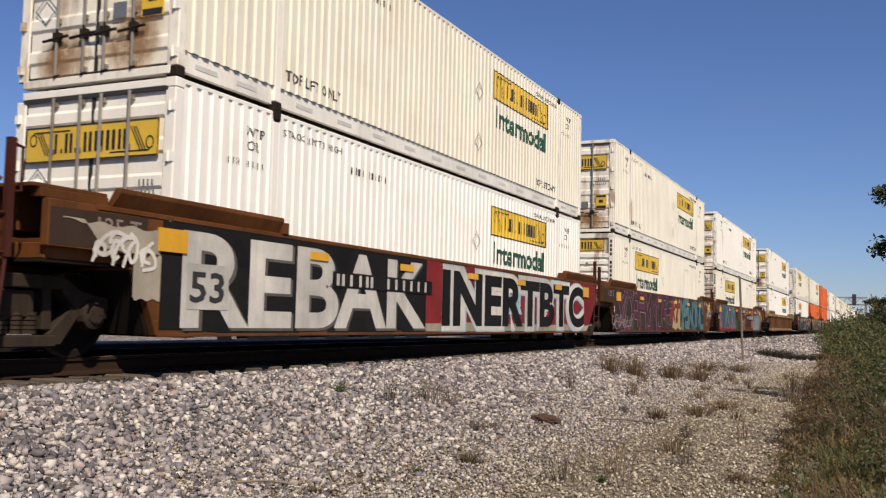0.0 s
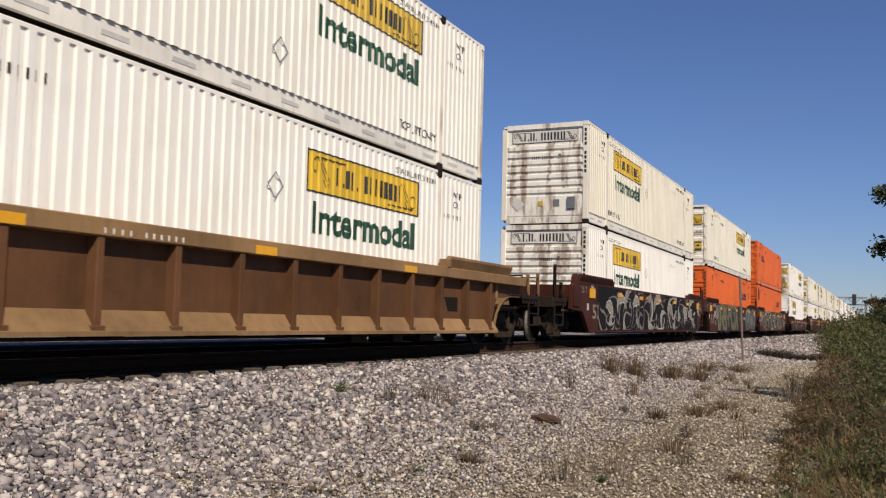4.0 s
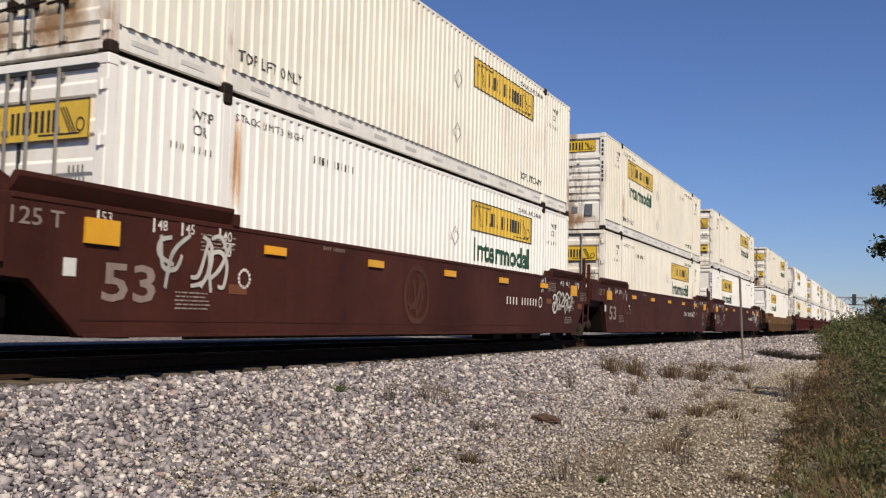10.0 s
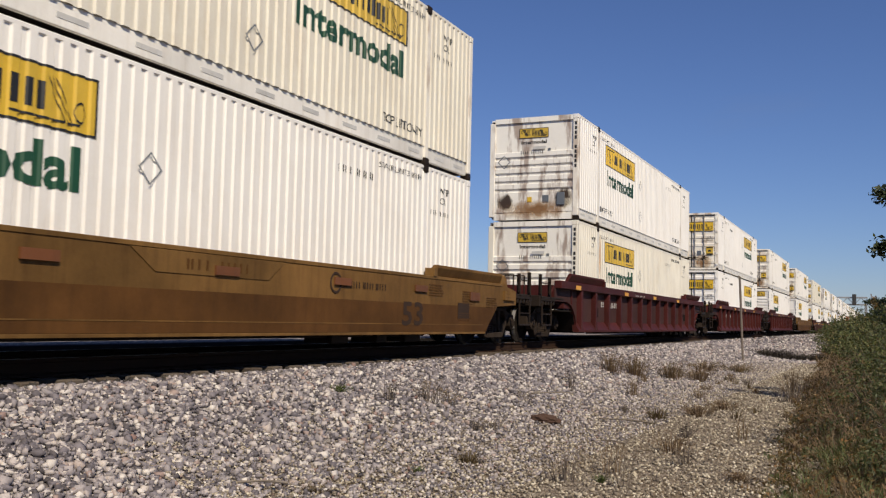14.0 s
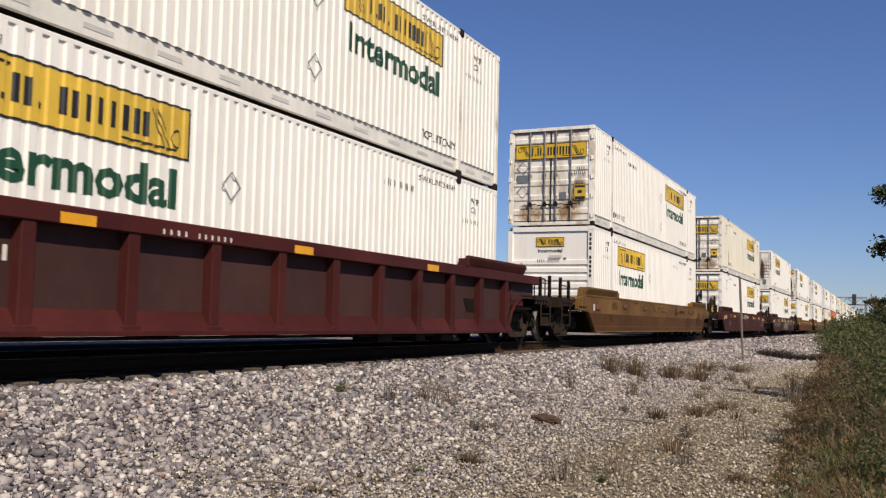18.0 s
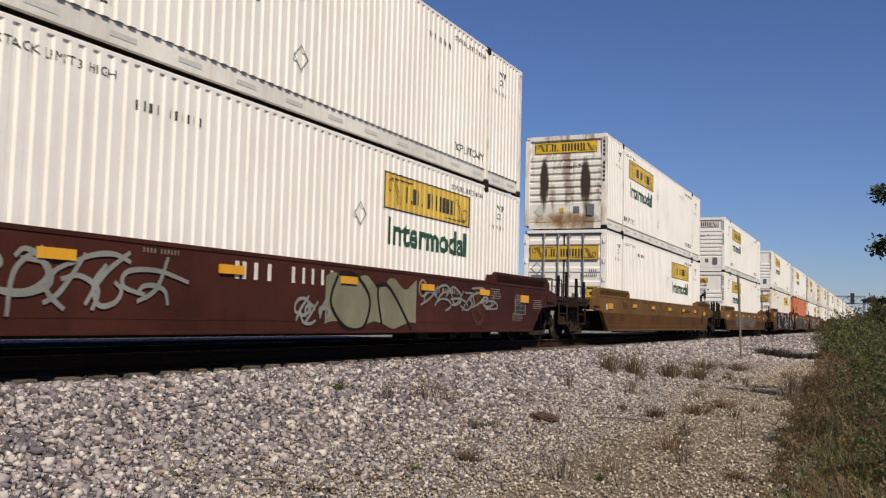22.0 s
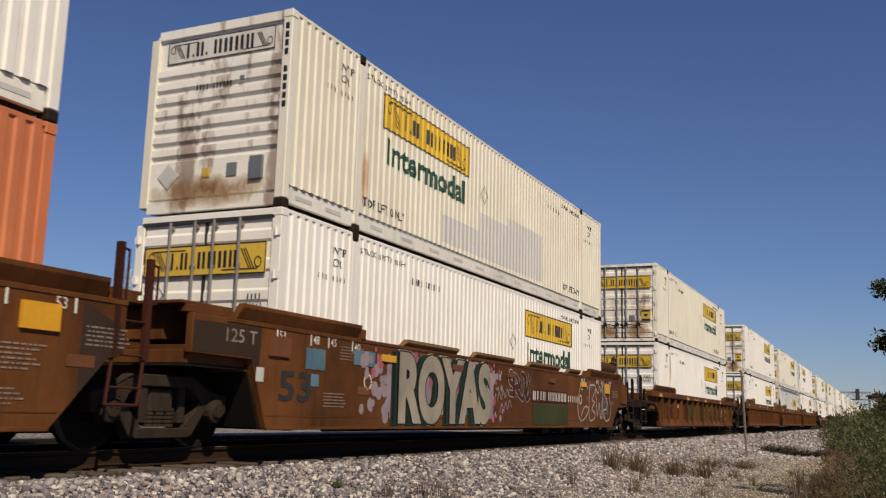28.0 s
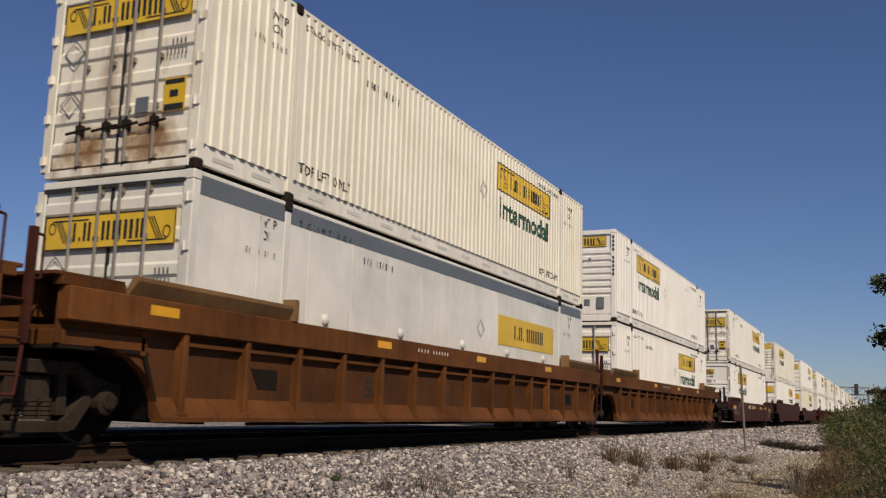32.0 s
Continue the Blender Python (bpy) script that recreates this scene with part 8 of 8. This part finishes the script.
tree(0.6, 88.0, 4.4, 1.8, (0, 0, 0), DARKLEAF, 3400, 0.11, "small dark tree standing in the hedge")

# ---- things lying on the gravel ----
bm = bmesh.new()
bmesh.ops.create_icosphere(bm, subdivisions=3, radius=1)
for v in bm.verts:
    v.co = Vector((v.co.x * 0.21, v.co.y * 0.09, v.co.z * 0.075)) * (1 + 0.35 * noise.noise(v.co * 2.3))
rock = new("wood_chunk", mesh_of(bm, "wood_chunk", CHUNK))
rock.matrix_basis = pose(-4.40, 13.0, lie(-4.4) + 0.045, 0, 6, 25)
tagged(rock, "broken dark brown chunk of tie wood on the gravel", "debris")
for x, y, ln, a in ((-4.79, 6.36, 0.42, 20), (-5.43, 15.24, 0.75, 35), (-3.93, 14.12, 0.9, -15), (-4.3, 12.2, 0.3, 60), (-3.2, 11.6, 0.4, -30), (-6.2, 13.0, 0.6, 100)):
    bm = bmesh.new()
    rods(bm, [(0, 0, 0), (ln * 0.4, 0.02, 0.012), (ln * 0.75, -0.015, 0.02), (ln, 0.01, 0.008)], 0.011, 6)
    st = new("stick", mesh_of(bm, "stick", TWIG))
    st.matrix_basis = pose(x, y, lie(x) + 0.035, 0, 0, a)
    tagged(st, "bare grey stick lying on the gravel", "stick", "sticks on the gravel")
bm = bmesh.new()
bmesh.ops.create_icosphere(bm, subdivisions=2, radius=0.06)
for v in bm.verts:
    v.co *= 1 + 0.5 * noise.noise(v.co * 18)
litter = new("crumpled_paper", mesh_of(bm, "crumpled_paper", PALE))
litter.location = (-1.0, 13.5, lie(-1.0) + 0.05)
tagged(litter, "crumpled white scrap of litter by the hedge", "litter")

# ---- far things ----
GALV = paint("galvanised_steel", (0.30, 0.31, 0.32), (0.33, 0.34, 0.35), (0.18, 0.17, 0.16), 0.4, 0.5, 0.3)
POSTSTEEL = paint("weathered_post_steel", (0.15, 0.125, 0.105), (0.16, 0.13, 0.11), (0.08, 0.05, 0.035), 0.5, 0.7)
POLEWOOD = paint("pole_wood", (0.13, 0.10, 0.08), (0.15, 0.12, 0.09), (0.07, 0.05, 0.04), 0.5, 0.9)
# ---- marker post ----
post = new("marker_post")
post.location = (-4.98, 38.6, lie(-4.98))
tagged(post, "thin dark steel marker post leaning slightly on the ballast shoulder", "post")
bm = bmesh.new()
rod(bm, (0, 0, -0.05), (-0.12, 0, 3.32), 0.045, 8)
part("pipe", bm, POSTSTEEL, post)
bm = bmesh.new()
rod(bm, (-0.12, 0, 3.30), (-0.19, 0, 3.34), 0.05, 8)
part("cap", bm, POSTSTEEL, post)

gan = new("signal_bridge")
gan.location = (0, 250, 0)
tagged(gan, "grey steel signal bridge spanning the track far ahead", "signal bridge")
for z in (6.4, 8.1):
    for y in (-0.6, 0.6):
        bm = bmesh.new()
        box(bm, -24, -3.2, y - 0.15, y + 0.15, z - 0.18, z + 0.18)
        part("chord", bm, GALV, gan)
bm = bmesh.new()
for i in range(14):
    a = -24 + i * 1.485
    rod(bm, (a, -0.6, 6.4 + 1.7 * (i % 2)), (a + 1.485, -0.6, 8.1 - 1.7 * (i % 2)), 0.09, 5)
part("lattice", bm, GALV, gan)
for x in (-23.6, -3.6):
    bm = bmesh.new()
    box(bm, x - 0.3, x + 0.3, -0.5, 0.5, -1.1, 6.3)
    part("leg", bm, GALV, gan)
bm = bmesh.new()
box(bm, -6.6, -5.7, -1.5, -0.9, 6.2, 8.9)
turned(bm, [(-6.15, 0.2), (-6.14, 0.1)], 8, 0, -1.6, 7.8)
part("signal_head", bm, GASKET, gan)

tow = new("power_pylon")
tow.location = (-138.8, 144.0, -1)
tagged(tow, "grey steel lattice power pylon far behind the train", "pylon")
H = 29.0


def lattice(bm):
    def w(z):
        return 2.6 - 2.0 * min(1, z / (H * 0.72))
    lev = [0, 5, 9.5, 13.5, 17, 20, 22.5, 25, 27, H]
    for a, b in zip(lev, lev[1:]):
        for sx, sy in ((1, 1), (1, -1), (-1, -1), (-1, 1)):
            p, q = (sx * w(a), sy * w(a), a), (sx * w(b), sy * w(b), b)
            rod(bm, p, q, 0.12, 4)
            tx, ty = (-sx, sy) if sx == sy else (sx, -sy)
            rod(bm, p, (tx * w(b), ty * w(b), b), 0.07, 4)
            rod(bm, q, (tx * w(b), ty * w(b), b), 0.06, 4)


bm = bmesh.new()
lattice(bm)
part("lattice", bm, GALV, tow)
for z, l in ((24.6, 5.0), (20.5, 3.6)):
    bm = bmesh.new()
    for s in (-1, 1):
        rod(bm, (0, 0, z + 0.6), (s * l * 0.7, s * l * 0.7, z), 0.12, 4)
        rod(bm, (0, 0, z - 0.4), (s * l * 0.7, s * l * 0.7, z), 0.1, 4)
        rod(bm, (s * l * 0.7, s * l * 0.7, z), (s * l * 0.7, s * l * 0.7, z - 1.4), 0.12, 5)
    part("cross_arm", bm, GALV, tow)

pol = new("utility_pole")
pol.location = (-46.0, 38.5, -1)
tagged(pol, "weathered wooden utility pole with two cross-arms beyond the track", "utility pole")
bm = bmesh.new()
rod(bm, (0, 0, 0), (0, 0, 8.25), 0.17, 10)
part("pole", bm, POLEWOOD, pol)
for z in (7.72, 6.72):
    bm = bmesh.new()
    box(bm, -1.6, 1.6, -0.06, 0.06, z - 0.07, z + 0.07)
    arm = part("cross_arm", bm, POLEWOOD, pol)
    arm.rotation_euler = (0, 0, radians(45))
    for i in range(6):
        bm = bmesh.new()
        rod(bm, (-1.5 + i * 0.6, 0, z + 0.07), (-1.5 + i * 0.6, 0, z + 0.25), 0.045, 6)
        part("insulator", bm, SLATE, arm)
FARWOOD = leaf_mat("far_woods", [(0.0, (0.03, 0.045, 0.018)), (0.6, (0.06, 0.075, 0.03)), (1.0, (0.13, 0.10, 0.04))])
n = 9000
cx = np.concatenate([rng.uniform(-420, -30, n // 2), rng.uniform(-6, 260, n // 2)])
cy = np.concatenate([rng.uniform(420, 520, n // 2), rng.uniform(260, 420, n // 2)])
cz = -1 + rng.random(n) * (4 + 3 * np.sin(cx * 0.11) ** 2)
co, f = leaves(np.stack([cx, cy, cz], 1), rng.uniform(0.8, 1.8, n))
tagged(new("far_woods", mesh_raw("far_woods", co, f, FARWOOD)), "low line of distant woods along the horizon", "woods", "", "stuff")


def motions():
    for ob, y, z in MOVERS:
        walk(ob, [(t, pose(TRACK_X, y - s, z)) for t, s in TRIP])


motions()
